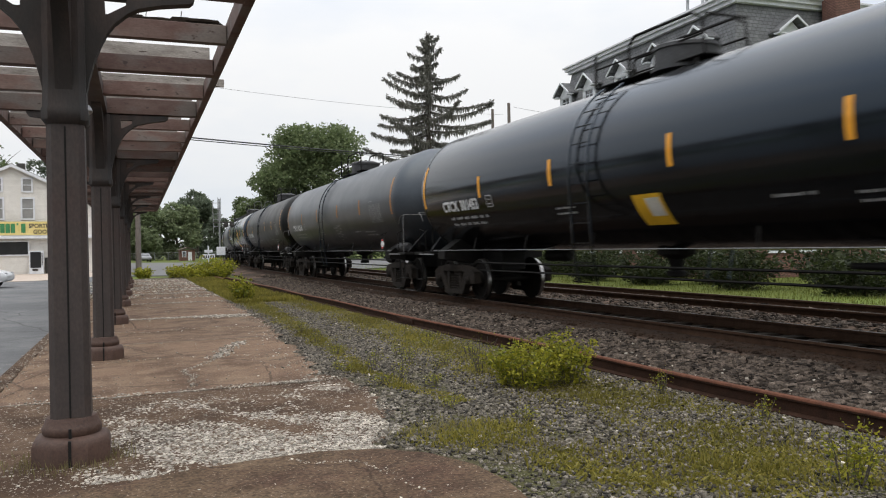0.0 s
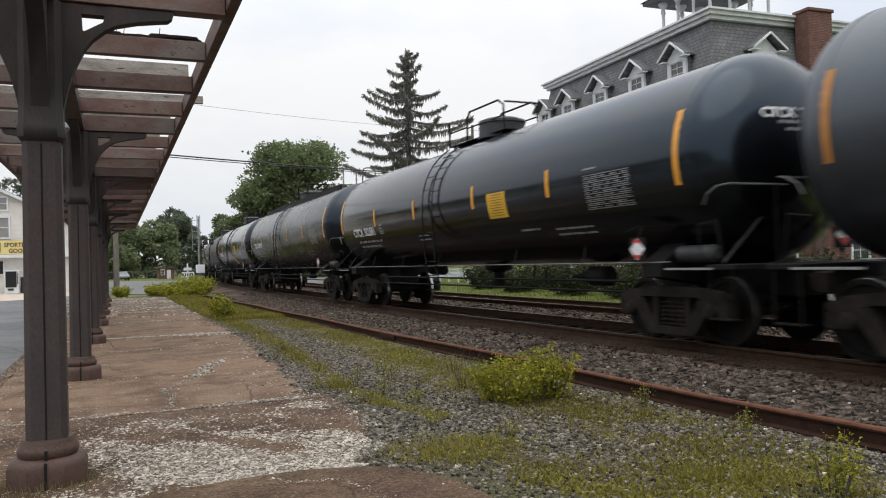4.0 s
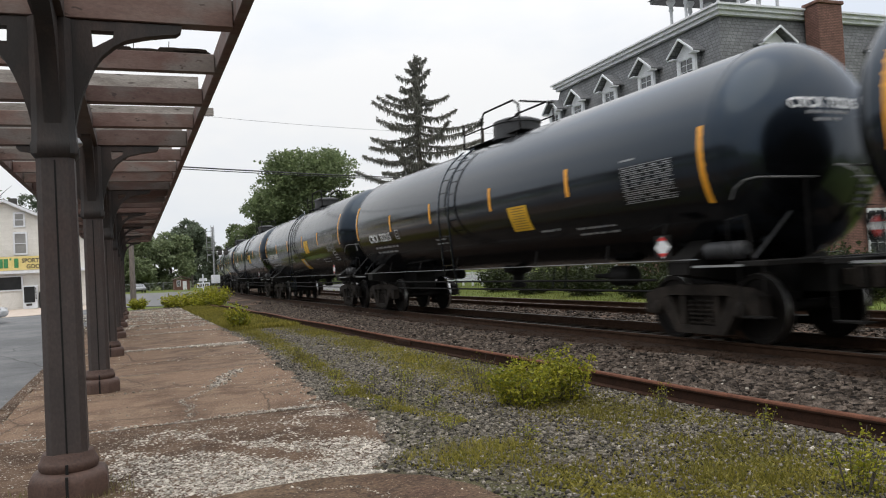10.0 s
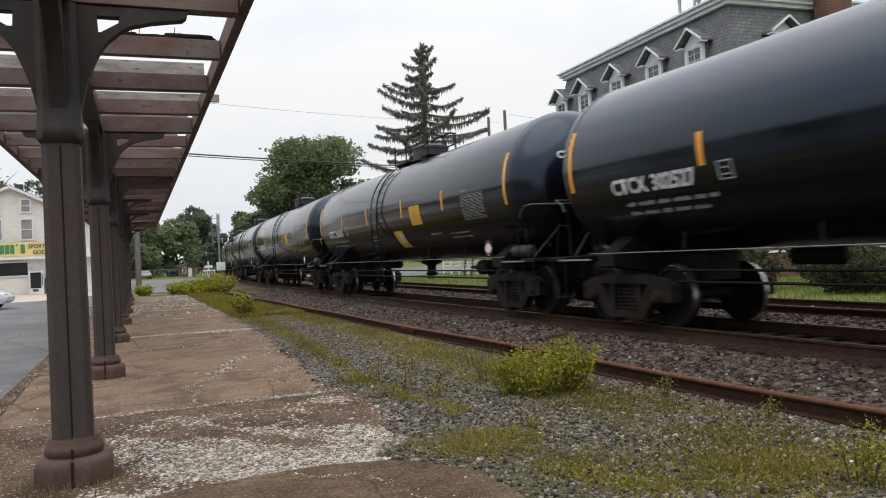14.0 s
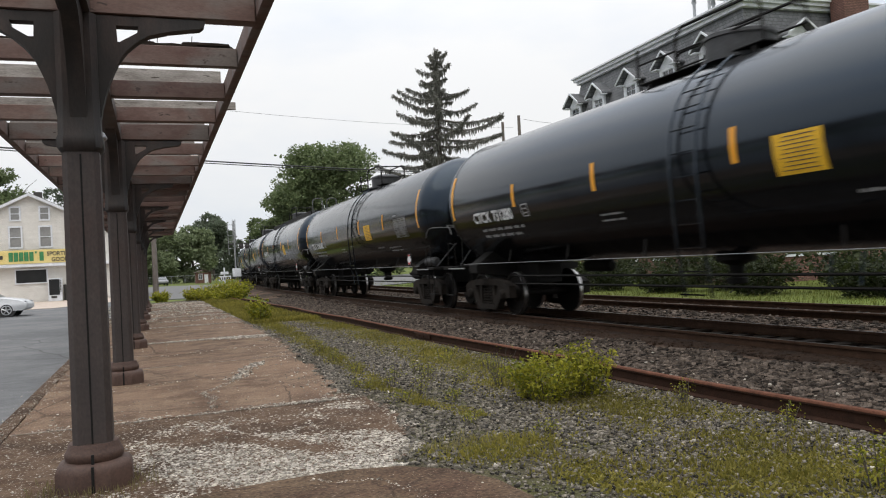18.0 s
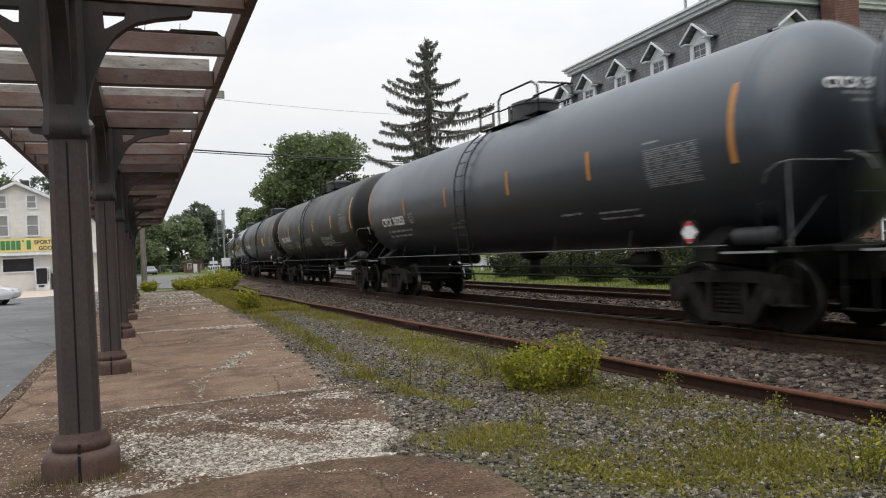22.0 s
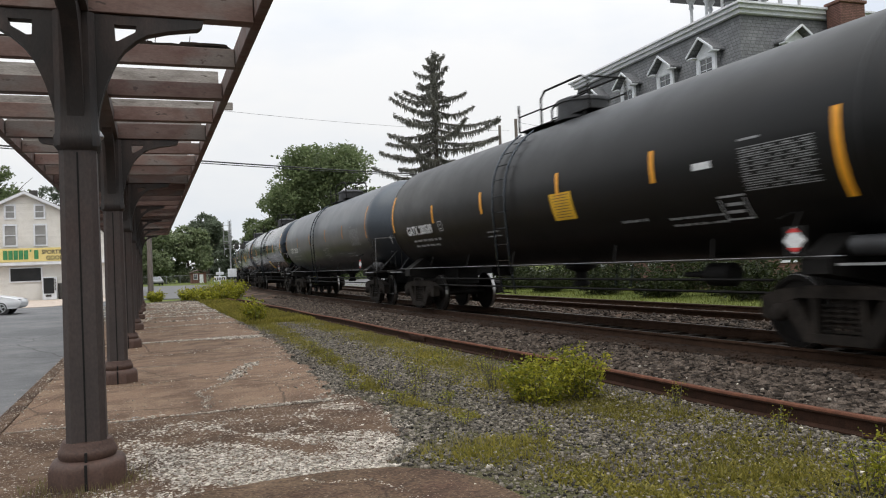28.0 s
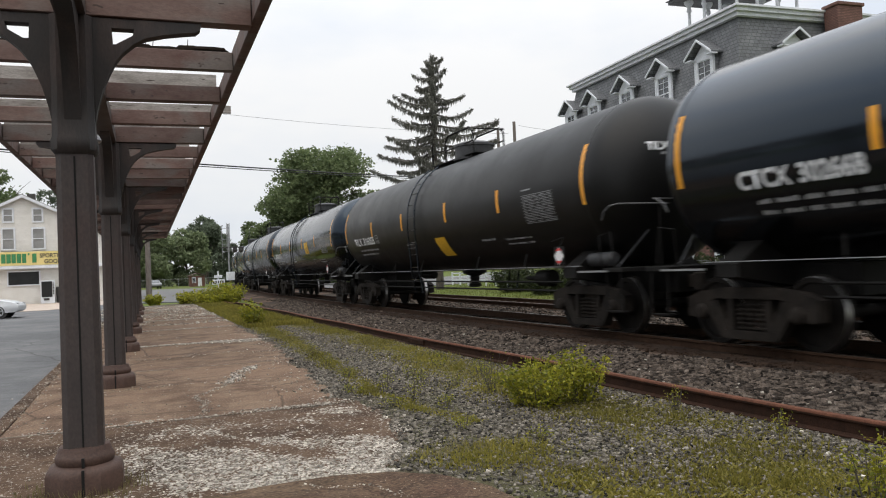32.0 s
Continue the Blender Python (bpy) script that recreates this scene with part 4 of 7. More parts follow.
for x0, x1, z0, z1 in ((-1.30, -0.55, 0.0, 0.025), (-0.75, 0.10, 0.0, 0.05), (-0.10, 0.50, 0.0, 0.018), (0.34, 0.62, 0.012, 0.042), (0.42, 0.50, 0.04, 0.07), (0.46, 0.98, 0.0, 0.03), (0.80, 1.36, 0.0, 0.022), (0.84, 1.12, 0.02, 0.055), (1.0, 1.33, 0.022, 0.05), (1.22, 1.37, 0.0, 0.03)):
    d = 0.2 * (x1 - x0)
    w0, w1 = rng.uniform(0.02, 0.05), rng.uniform(0.03, 0.06)
    rem.prism([(x0, 3.912 + z0), (x1, 3.912 + z0), (x1 - d * rng.random(), 3.912 + z1 * rng.uniform(0.6, 1)), (x0 + (x1 - x0) * 0.6, 3.912 + z1), (x0 + d * rng.random(), 3.912 + z1 * rng.uniform(0.5, 1))], STEP - w0, STEP + w1, "y")
part("plank_scrap", rem, M["tie"], canopy, "rotten plank remains lying on a joist")
for x in (0.55, 0.62, 0.95):
    part("nail", Shape().rod((x, STEP, 3.93), (x + 0.01, STEP, 4.03), 0.004, 5), M["dark"], canopy)
lamp = thing("canopy_lamp", "small grey lamp hanging under the canopy beam", "lamp", pose(post_x(9.6) - 0.02, 9.6, 0, 0, 0, -HEADING))
part("bracket", Shape().rod((0, 0, 3.70), (0, 0, 3.26), 0.015), M["dark"], lamp)
part("shade", Shape().lathe((0, 0, 3.27), (0.35, -0.3, -1), [(0, 0.02), (0.03, 0.045), (0.10, 0.055), (0.11, 0.045)], 12), M["galv"], lamp)


# ================= mansard house beyond the tracks =================
def sash_window(parent, w, h, at, label="white sash window", cols=2, rows=2, pane="glass", case=0.07):
    win = part("window", Shape().box(-w / 2, w / 2, 0.02, 0.05, 0, h), M[pane], parent, label, at)
    f = Shape()
    for a, b, c, d in ((-w / 2 - case, -w / 2 + 0.03, -case, h + case + 0.01), (w / 2 - 0.03, w / 2 + case, -case, h + case + 0.01)):
        f.box(a, b, -0.06, 0.06, c, d)
    for c, d in ((-case, 0.03), (h - 0.03, h + case + 0.01), (h / 2 - 0.03, h / 2 + 0.03)):
        f.box(-w / 2, w / 2, -0.05, 0.055, c, d)
    part("frame", f, M["trim"], win)
    g = Shape()
    for k in range(1, cols):
        x = -w / 2 + w * k / cols
        g.box(x - 0.014, x + 0.014, -0.01, 0.03, 0, h)
    for half in (0, 1):
        for k in range(1, rows):
            z = h / 2 * half + h / 2 * k / rows
            g.box(-w / 2, w / 2, -0.008, 0.028, z - 0.014, z + 0.014)
    part("glazing_bars", g, M["trim"], win)
    return win


def dormer(parent, at):
    """Gabled dormer, front face at local y = 0, looking along -y."""
    d = part("dormer", Shape().box(-0.72, 0.72, 0.06, 1.6, 0, 2.05), M["slate"], parent, "gabled dormer with white trim", at)
    f = Shape()
    f.box(-0.74, -0.50, -0.03, 0.09, 0, 2.06).box(0.50, 0.74, -0.03, 0.09, 0, 2.06).box(-0.74, 0.74, -0.05, 0.09, -0.12, 0.0).box(-0.5, 0.5, -0.03, 0.09, 1.86, 2.06)
    part("casing", f, M["trim"], d)
    part("pane", Shape().box(-0.5, 0.5, 0.045, 0.075, 0, 1.86), M["glass"], d)
    g = Shape()
    for x in (-0.5, 0.46):
        g.box(x, x + 0.04, 0.0, 0.05, 0, 1.86)
    g.box(-0.015, 0.015, 0.01, 0.05, 0, 1.86)
    for z in (0.0, 0.31, 0.62, 0.91, 1.24, 1.55, 1.82):
        t = 0.03 if z in (0.0, 0.91, 1.82) else 0.013
        g.box(-0.5, 0.5, 0.012, 0.052, z, z + 2 * t)
    part("sash", g, M["trim"], d)
    r = Shape()
    for s in (-1, 1):
        r.prism([(0, 2.78), (s * 1.02, 2.02), (s * 1.02, 2.12), (0, 2.88)], -0.38, 1.9, "y")
    part("dormer_roof", r, M["slate"], d)
    b = Shape()
    for s in (-1, 1):
        b.prism([(0, 2.79), (s * 1.05, 2.01), (s * 1.05, 2.12), (0, 2.90)], -0.44, -0.36, "y")
        b.box(min(s * 1.05, s * 0.6), max(s * 1.05, s * 0.6), -0.36, 0.02, 1.96, 2.02)
    part("bargeboard", b, M["trim"], d)
    part("gable", Shape().prism([(-0.75, 2.06), (0.75, 2.06), (0, 2.70)], -0.02, 0.04, "y"), M["trim"], d)
    return d


HX0, HX1, HY0, HY1 = 26.28, 41.0, 26.25, 41.66  # footprint at the cornice
house = thing("mansard_house", "large brick house with grey slate mansard roof and white dormers", "house",
              Matrix.Translation((26, 26, 0)) @ pose(0, 0, 0, 0, 0, -4.7) @ Matrix.Translation((-26, -26, 0)))
EAVE, TOP, BATTER = 8.75, 12.40, 0.50
bx0, bx1, by0, by1 = HX0 - BATTER, HX1 + BATTER, HY0 - BATTER, HY1 + BATTER
part("wall", Shape().box(bx0 + 0.25, bx1 - 0.25, by0 + 0.25, by1 - 0.25, -0.1, EAVE), M["brick"], house, "red brick lower walls")
m = Shape()
vs = [(bx0, by0, EAVE), (bx1, by0, EAVE), (bx1, by1, EAVE), (bx0, by1, EAVE), (HX0 + 0.2, HY0 + 0.2, TOP), (HX1 - 0.2, HY0 + 0.2, TOP), (HX1 - 0.2, HY1 - 0.2, TOP), (HX0 + 0.2, HY1 - 0.2, TOP)]
m.add(vs, [(3, 2, 1, 0), (4, 5, 6, 7), (0, 1, 5, 4), (1, 2, 6, 5), (2, 3, 7, 6), (3, 0, 4, 7)])
mansard = part("mansard", m, M["slate"], house, "steep mansard slope of grey slates", smooth=False)
for out, z0, z1 in ((0.28, 0.26, 0.36), (0.16, 0.08, 0.259), (0.02, -0.10, 0.079)):
    part("cornice", Shape().box(HX0 - out, HX1 + out, HY0 - out, HY1 + out, TOP + z0, TOP + z1, 0.01), M["trim"], house, "white moulded cornice")
part("flat_roof", Shape().box(HX0 + 0.2, HX1 - 0.2, HY0 + 0.2, HY1 - 0.2, TOP + 0.361, TOP + 0.42), M["shingle"], house)
e = Shape()
e.box(bx0 - 0.45, bx1 + 0.45, by0 - 0.45, by1 + 0.45, EAVE - 0.22, EAVE - 0.02, 0.02)
e.box(bx0 - 0.15, bx1 + 0.15, by0 - 0.15, by1 + 0.15, EAVE - 0.55, EAVE - 0.22, 0.02)
part("eave_moulding", e, M["trim"], house, "white bracketed eaves")
for y in (28.15, 31.4, 34.85, 38.35, 41.2):
    dormer(house, pose(bx0 + 0.05, y, 9.0, 0, 0, -90) @ Matrix.Scale(0.93, 4))
for x in (28.95, 35.6, 39.0):
    dormer(house, pose(x, by0 + 0.05, 9.0) @ Matrix.Scale(0.93, 4))
# chimney against the end wall
chim = part("chimney", Shape().box(31.05, 32.5, 25.25, 26.1, -0.1, 12.78, 0.03).box(30.98, 32.57, 25.18, 26.17, 12.78, 12.93, 0.03), M["brick"], house, "tall red brick chimney")
part("flashing", Shape().box(31.0, 32.8, 25.2, 26.0, 8.7, 9.1, 0.01), M["trim"], chim)
for z, n in ((1.1, 0), (4.9, 1)):
    for x in (28.2, 30.0, 34.6, 37.2, 39.6):
        sash_window(house, 1.1, 2.1, pose(x, by0 + 0.22, z), "white sash window in brick wall")
    for y in (27.6, 30.4, 33.2, 36.0, 38.8):
        sash_window(house, 1.1, 2.1, pose(bx0 + 0.22, y, z, 0, 0, -90), "white sash window in brick wall")
# lookout on the roof
LX0, LX1, LY0, LY1 = 29.1, 33.3, 29.6, 33.8
cup = part("lookout", Shape().box(LX0, LX1, LY0, LY1, TOP + 0.4, TOP + 0.75, 0.03), M["trim"], house, "open roof lookout with white turned posts")
for i in range(4):
    for k in range(4):
        if i in (0, 3) or k in (0, 3):
            x, y = LX0 + 0.2 + i * (LX1 - LX0 - 0.4) / 3, LY0 + 0.2 + k * (LY1 - LY0 - 0.4) / 3
            part("lookout_post", Shape().lathe((x, y, TOP + 0.75), (0, 0, 1), [(0, 0.16), (0.12, 0.16), (0.16, 0.09), (1.8, 0.08), (1.9, 0.14), (2.1, 0.10), (2.35, 0.26), (2.45, 0.26)], 10), M["trim"], cup)
part("lookout_ceiling", Shape().box(LX0 - 0.6, LX1 + 0.6, LY0 - 0.6, LY1 + 0.6, TOP + 3.20, TOP + 3.38, 0.03), M["slate"], cup, "dark soffit with white edge")
part("lookout_roof", Shape().add(
    [(LX0 - 0.7, LY0 - 0.7, TOP + 3.385), (LX1 + 0.7, LY0 - 0.7, TOP + 3.385), (LX1 + 0.7, LY1 + 0.7, TOP + 3.385), (LX0 - 0.7, LY1 + 0.7, TOP + 3.385), ((LX0 + LX1) / 2, (LY0 + LY1) / 2, TOP + 4.6)],
    [(0, 1, 4), (1, 2, 4), (2, 3, 4), (3, 0, 4), (3, 2, 1, 0)]), M["slate"], cup)


# ================= white shop house =================
SX, SY = -6.03, 72.0  # gable middle, front wall
shop = thing("shop_house", "white clapboard gabled house with a shop below", "house")
W2 = 7.0
gable = [(SX - W2, -0.1), (SX + W2, -0.1), (SX + W2, 5.30), (SX, 8.75), (SX - W2, 5.30)]
part("wall", Shape().prism(gable, SY, SY + 14, "y"), M["siding"], shop, "white clapboard walls")
z = 3.9
while z < 8.5:
    half = W2 if z < 5.30 else W2 * (8.75 - z) / 3.45
    part("clapboard", Shape().prism([(SY - 0.03, z), (SY - 0.002, z), (SY - 0.002, z + 0.13), (SY - 0.008, z + 0.13)], SX - half, SX + half, "x"), M["siding"], shop)
    z += 0.135
r = Shape()
for s in (-1, 1):
    r.prism([(SX, 8.80), (SX + s * (W2 + 0.45), 5.13), (SX + s * (W2 + 0.45), 5.31), (SX, 8.98)], SY - 0.4, SY + 14.4, "y")
part("roof", r, M["shingle"], shop, "grey shingle gable roof")
b = Shape()
for s in (-1, 1):
    b.prism([(SX, 8.70), (SX + s * (W2 + 0.46), 5.02), (SX + s * (W2 + 0.46), 5.26), (SX, 8.93)], SY - 0.46, SY - 0.405, "y")
part("bargeboard", b, M["trim"], shop)
part("chimney", Shape().box(SX + 0.1, SX + 0.75, SY + 3, SY + 3.6, 8.3, 9.35, 0.03), M["dark"], shop)
for x in (-1.07, 1.08):
    sash_window(shop, 0.66, 1.02, pose(SX + x, SY - 0.06, 6.75), "small white attic window with pale blind", 1, 1, "blind", 0.10)
    sash_window(shop, 0.84, 1.65, pose(SX + x * 1.02, SY - 0.06, 4.5), "white upper-floor window with pale blind", 1, 1, "blind", 0.10)
for x in (-4.2, 4.4):
    sash_window(shop, 0.84, 1.65, pose(SX + x, SY - 0.06, 4.5), "white upper-floor window with pale blind", 1, 1, "blind", 0.10)
sg = part("signboard", Shape().box(SX - 5.6, SX + 3.6, SY - 0.62, SY - 0.52, 3.15, 4.25, 0.02), M["sign"], shop, "yellow shop signboard with green and dark lettering")


def flat_text(body, h, x, z, y, mat, bold=0.01):
    return placed_text(WORDS[body], mat, lambda a, c: (x + a * 0.88, y, z + c), h / 0.30)


part("lettering", flat_text("SPORTING", 0.33, SX + 1.18, 3.74, SY - 0.628, M["dark"]), None, sg, "dark painted words")
part("lettering", flat_text("GOODS", 0.33, SX + 1.50, 3.26, SY - 0.628, M["dark"]), None, sg, "dark painted words")
for k in range(7):
    x = SX - 1.58 + k * 0.37
    if k == 5:
        part("sign_mark", Shape().box(x + 0.05, x + 0.18, SY - 0.635, SY - 0.621, 3.95, 4.12), M["green"], sg)
        continue
    part("sign_mark", Shape().box(x, x + 0.31, SY - 0.635, SY - 0.621, 3.34, 4.08, 0.03), M["green"], sg, "green painted block")
part("sign_mark", Shape().box(SX - 2.9, SX - 2.0, SY - 0.635, SY - 0.621, 3.55, 3.85, 0.03), M["dark"], sg)
part("shop_canopy", Shape().box(SX - 6.4, SX + 6.6, SY - 0.72, SY - 0.01, 2.86, 3.10, 0.02), M["trim"], shop, "white projecting shop front cornice")
sw = part("shop_window", Shape().box(SX - 1.16, SX + 1.06, SY - 0.10, SY - 0.03, 1.58, 2.62), M["dim_glass"], shop, "wide dark shop window")
f = Shape().box(SX - 1.26, SX - 1.16, SY - 0.14, SY - 0.01, 1.48, 2.72).box(SX + 1.06, SX + 1.16, SY - 0.14, SY - 0.01, 1.48, 2.72)
f.box(SX - 1.16, SX + 1.06, SY - 0.14, SY - 0.01, 1.48, 1.58).box(SX - 1.16, SX + 1.06, SY - 0.14, SY - 0.01, 2.62, 2.72)
part("frame", f, M["trim"], sw)
z = 0.15
while z < 2.8:
    part("clapboard", Shape().prism([(SY - 0.026, z), (SY - 0.002, z), (SY - 0.002, z + 0.17), (SY - 0.008, z + 0.17)], SX - W2, SX + W2, "x"), M["siding"], shop)
    z += 0.18
walk_slab = part("pavement", Shape().prism([(-40, SY - 16), (-3.2, SY - 19), (SX + 8.5, SY - 9), (SX + 8.5, SY), (-40, SY)], -0.2, -0.015, "z"), M["kerb"])
tagged(walk_slab, "pale concrete pavement in front of the shop", "pavement", kind="structure")

vend = thing("vending_machine", "white drinks vending machine with a dark glass front", "vending machine", pose(SX + 1.72, SY - 0.75, -0.015))
part("cabinet", Shape().box(-0.52, 0.52, -0.4, 0.35, 0.0, 1.86, 0.03), M["trim"], vend)
part("glass_front", Shape().box(-0.44, 0.34, -0.43, -0.39, 0.50, 1.78, 0.02), M["dim_glass"], vend)
part("tray", Shape().box(-0.3, 0.12, -0.43, -0.39, 0.24, 0.42, 0.01), M["dark"], vend)
keys = Shape()
for k in range(8):
    keys.box(0.37, 0.46, -0.425, -0.39, 0.75 + k * 0.12, 0.83 + k * 0.12)
part("buttons", keys, M["dark"], vend)
bin_ = thing("waste_bin", "dark bin beside the vending machine", "bin", pose(SX + 2.55, SY - 0.6, -0.015))
part("body", Shape().lathe((0, 0, 0), (0, 0, 1), [(0, 0.22), (1.25, 0.26), (1.32, 0.2)], 12), M["dark"], bin_)


# ================= parked cars =================
def car(name, label, at, paint):
    v = thing(name, label, "car", at)
    side = [(-2.16, 0.30), (-2.30, 0.40), (-2.33, 0.56), (-2.26, 0.70), (-2.05, 0.80), (-1.6, 0.89), (-1.02, 0.97), (-0.66, 1.20), (-0.30, 1.38), (0.10, 1.45), (0.62, 1.44),
            (1.15, 1.28), (1.62, 1.08), (2.10, 1.03), (2.26, 0.92), (2.30, 0.60), (2.24, 0.38), (2.12, 0.30)]
    s = Shape()
    n = len(side)
    rows = []
    for x, k in ((-0.90, 0.955), (-0.86, 0.985), (-0.70, 1.0), (0.70, 1.0), (0.86, 0.985), (0.90, 0.955)):
        rows.append([(x * (1 - 0.16 * max(0, z - 0.95) / 0.5), y * k, 0.3 + (z - 0.3) * (0.97 if k < 1 else 1)) for y, z in side])
    s.add([p for r in rows for p in r], [tuple(range(n)), tuple(range(6 * n - 1, 5 * n - 1, -1))] + [(k * n + i, k * n + (i + 1) % n, (k + 1) * n + (i + 1) % n, (k + 1) * n + i) for k in range(5) for i in range(n)])
    part("body", s, paint, v)
    for sx in (-1, 1):
        g = Shape().prism([(-0.90, 0.99), (-0.28, 1.30), (0.15, 1.37), (0.58, 1.36), (1.05, 1.22), (1.38, 1.03)], sx * 0.79, sx * 0.853, "x")
        part("side_glass", g, M["glass"], v)
        for y in (-1.38, 1.38):
            w = part("wheel", Shape().lathe((sx * 0.70, y, 0.33), (sx, 0, 0), [(0, 0.24), (0.02, 0.33), (0.18, 0.33), (0.205, 0.28)], 18), M["rubber"], v)
            part("wheel_arch", Shape().lathe((sx * 0.72, y, 0.35), (sx, 0, 0), [(0, 0.30), (0.0, 0.395), (0.178, 0.395), (0.178, 0.30)], 22), M["rubber"], v)
            rim = Shape().lathe((sx * 0.895, y, 0.33), (sx, 0, 0), [(0, 0.20), (0.012, 0.235), (0.02, 0.235), (0.022, 0.20)], 20, caps=False).lathe((sx * 0.895, y, 0.33), (sx, 0, 0), [(0, 0.05), (0.025, 0.05)], 10)
            for q in range(5):
                g5 = q * 1.2566 + 0.3
                rim.rod((sx * 0.91, y, 0.33), (sx * 0.905, y + 0.22 * math.cos(g5), 0.33 + 0.22 * math.sin(g5)), 0.028, 5)
            part("rim", rim, M["alu"], w)
        part("headlight", Shape().box(min(sx * 0.5, sx * 0.82), max(sx * 0.5, sx * 0.82), -2.25, -2.02, 0.62, 0.755, 0.02), M["galv"], v)
        part("tail_light", Shape().box(min(sx * 0.5, sx * 0.82), max(sx * 0.5, sx * 0.82), 2.1, 2.27, 0.68, 0.86, 0.02), M["red"], v)
    part("windscreen", Shape().prism([(-1.00, 1.0), (-0.32, 1.39), (-0.29, 1.375), (-0.95, 0.975)], -0.68, 0.68, "x"), M["glass"], v)
    part("rear_window", Shape().prism([(1.18, 1.285), (1.60, 1.10), (1.58, 1.085), (1.15, 1.27)], -0.66, 0.66, "x"), M["glass"], v)
    return v


car("parked_car", "silver sedan parked on the asphalt lot", pose(-6.1, 44.4, -0.035, 0, 0, 84), M["carpaint"])
car("parked_car", "silver car parked beyond the crossing", pose(7.5, 139.0, -0.03, 0, 0, 6), M["silverpaint"])


# ================= crossing signal, hut, poles, wires =================
sig = thing("crossing_signal", "grade crossing signal mast with lights and white crossbuck", "signal", pose(8.3, 58.0, -0.05))
mast = part("mast", Shape().rod((0, 0, 0), (0, 0, 5.4), 0.06, 10), M["galv"], sig)
for s in (-1, 1):
    part("top_rail", Shape().rod((0.10 * s, 0, 3.5), (0.10 * s, 0, 5.5), 0.02, 6), M["galv"], mast)
for z in (3.4, 3.9, 4.3, 4.7, 5.1):
    part("rung", Shape().rod((-0.42, 0, z), (0.12, 0, z), 0.018, 6), M["galv"], mast)
part("ladder_rail", Shape().rod((-0.42, 0, 2.9), (-0.46, 0, 5.2), 0.02, 6), M["galv"], mast)
part("arm", Shape().box(-0.45, 0.95, -0.03, 0.03, 3.66, 3.75, 0.01), M["dark"], sig)
for x in (0.45, 0.88):
    l = part("lamp", Shape().lathe((x, 0.02, 3.50), (0, -1, 0), [(0, 0.19), (0.03, 0.19), (0.035, 0.10), (0.14, 0.09)], 16), M["dark"], sig)
    part("lens", Shape().lathe((x, -0.10, 3.50), (0, -1, 0), [(0, 0.10), (0.03, 0.06)], 12), M["dark"], l)
part("relay_box", Shape().box(-0.22, 0.34, -0.3, 0.2, 1.32, 1.92, 0.02), M["trim"], sig, "white equipment box")
cb = thing("crossbuck_sign", "low white crossbuck sign panel on a post", "sign", pose(7.52, 58.3, 0.22))
part("post", Shape().rod((0, 0, -0.5), (0, 0, 1.75), 0.05, 8), M["trim"], cb)
part("board", Shape().box(-0.42, 0.46, -0.05, -0.02, 0.78, 1.14, 0.01), M["trim"], cb)
part("board", Shape().box(-0.28, 0.28, -0.08, -0.05, 1.25, 1.45, 0.01), M["trim"], cb)
marks = Shape()
for k in range(5):
    marks.box(-0.36 + k * 0.16, -0.27 + k * 0.16, -0.062, -0.05, 0.86, 1.05)
part("marking", marks, M["dark"], cb)

hut = thing("brick_hut", "small red brick hut beside the line", "hut", pose(15.1, 145.0, -0.1, 0, 0, 0) @ Matrix.Scale(0.76, 4))
part("wall", Shape().box(-1.7, 1.7, 0, 3.0, 0, 2.5), M["brick"], hut)
part("roof", Shape().prism([(-2.0, 2.4), (0, 3.05), (2.0, 2.4), (2.0, 2.55), (0, 3.2), (-2.0, 2.55)], -0.3, 3.3, "y"), M["timber"], hut)
sash_window(hut, 0.75, 1.2, pose(-0.75, -0.06, 0.95))
part("door", Shape().box(0.15, 1.0, -0.05, 0.02, 0.05, 2.05), M["trim"], hut)


def utility_pole(x, y, h, label, arms=1, r=0.15):
    p = thing("utility_pole", label, "utility pole", pose(x, y, -0.1), "utility poles")
    part("shaft", Shape().rod((0, 0, 0), (0, 0, h), r, 10, r * 0.7), M["pole"], p)
    for k in range(arms):
        a = part("crossarm", Shape().box(-1.2, 1.2, -0.06, 0.06, h - 0.5 - k * 0.9, h - 0.38 - k * 0.9, 0.01), M["pole"], p)
        for s in (-1.05, -0.45, 0.45, 1.05):
            part("insulator", Shape().lathe((s, 0, h - 0.38 - k * 0.9), (0, 0, 1), [(0, 0.03), (0.05, 0.05), (0.1, 0.03)], 8), M["galv"], a)
    return p


utility_pole(3.65, 76.0, 8.2, "grey wooden utility pole beside the road", 0, 0.27)
utility_pole(30.3, 57.0, 13.0, "grey wooden utility pole behind the tracks", 0, 0.16)
utility_pole(31.85, 57.0, 13.6, "grey wooden utility pole behind the tracks", 0, 0.18)


def wire(name, p, q, sag, r, label):
    pts = []
    for i in range(25):
        t = i / 24
        v = Vector(p).lerp(Vector(q), t)
        pts.append((v.x, v.y, v.z - sag * 4 * t * (1 - t)))
    ob = part(name, Shape().tube(pts, r, 5), M["cable"])
    return tagged(ob, label, "cable")


wire("overhead_cable", (-10, 33, 7.17), (34, 50, 7.57), 0.35, 0.035, "black overhead cable strung across the tracks")
wire("overhead_cable", (-10, 33.1, 7.09), (34, 50.1, 7.49), 0.36, 0.022, "black overhead cable strung across the tracks")
wire("overhead_cable", (2, 38, 9.6), (31, 56.5, 12.4), 0.3, 0.008, "thin overhead wire to the far poles")
wire("overhead_cable", (32.3, 57, 13.2), (45, 52, 13.6), 0.9, 0.012, "thin overhead wire to the far poles")

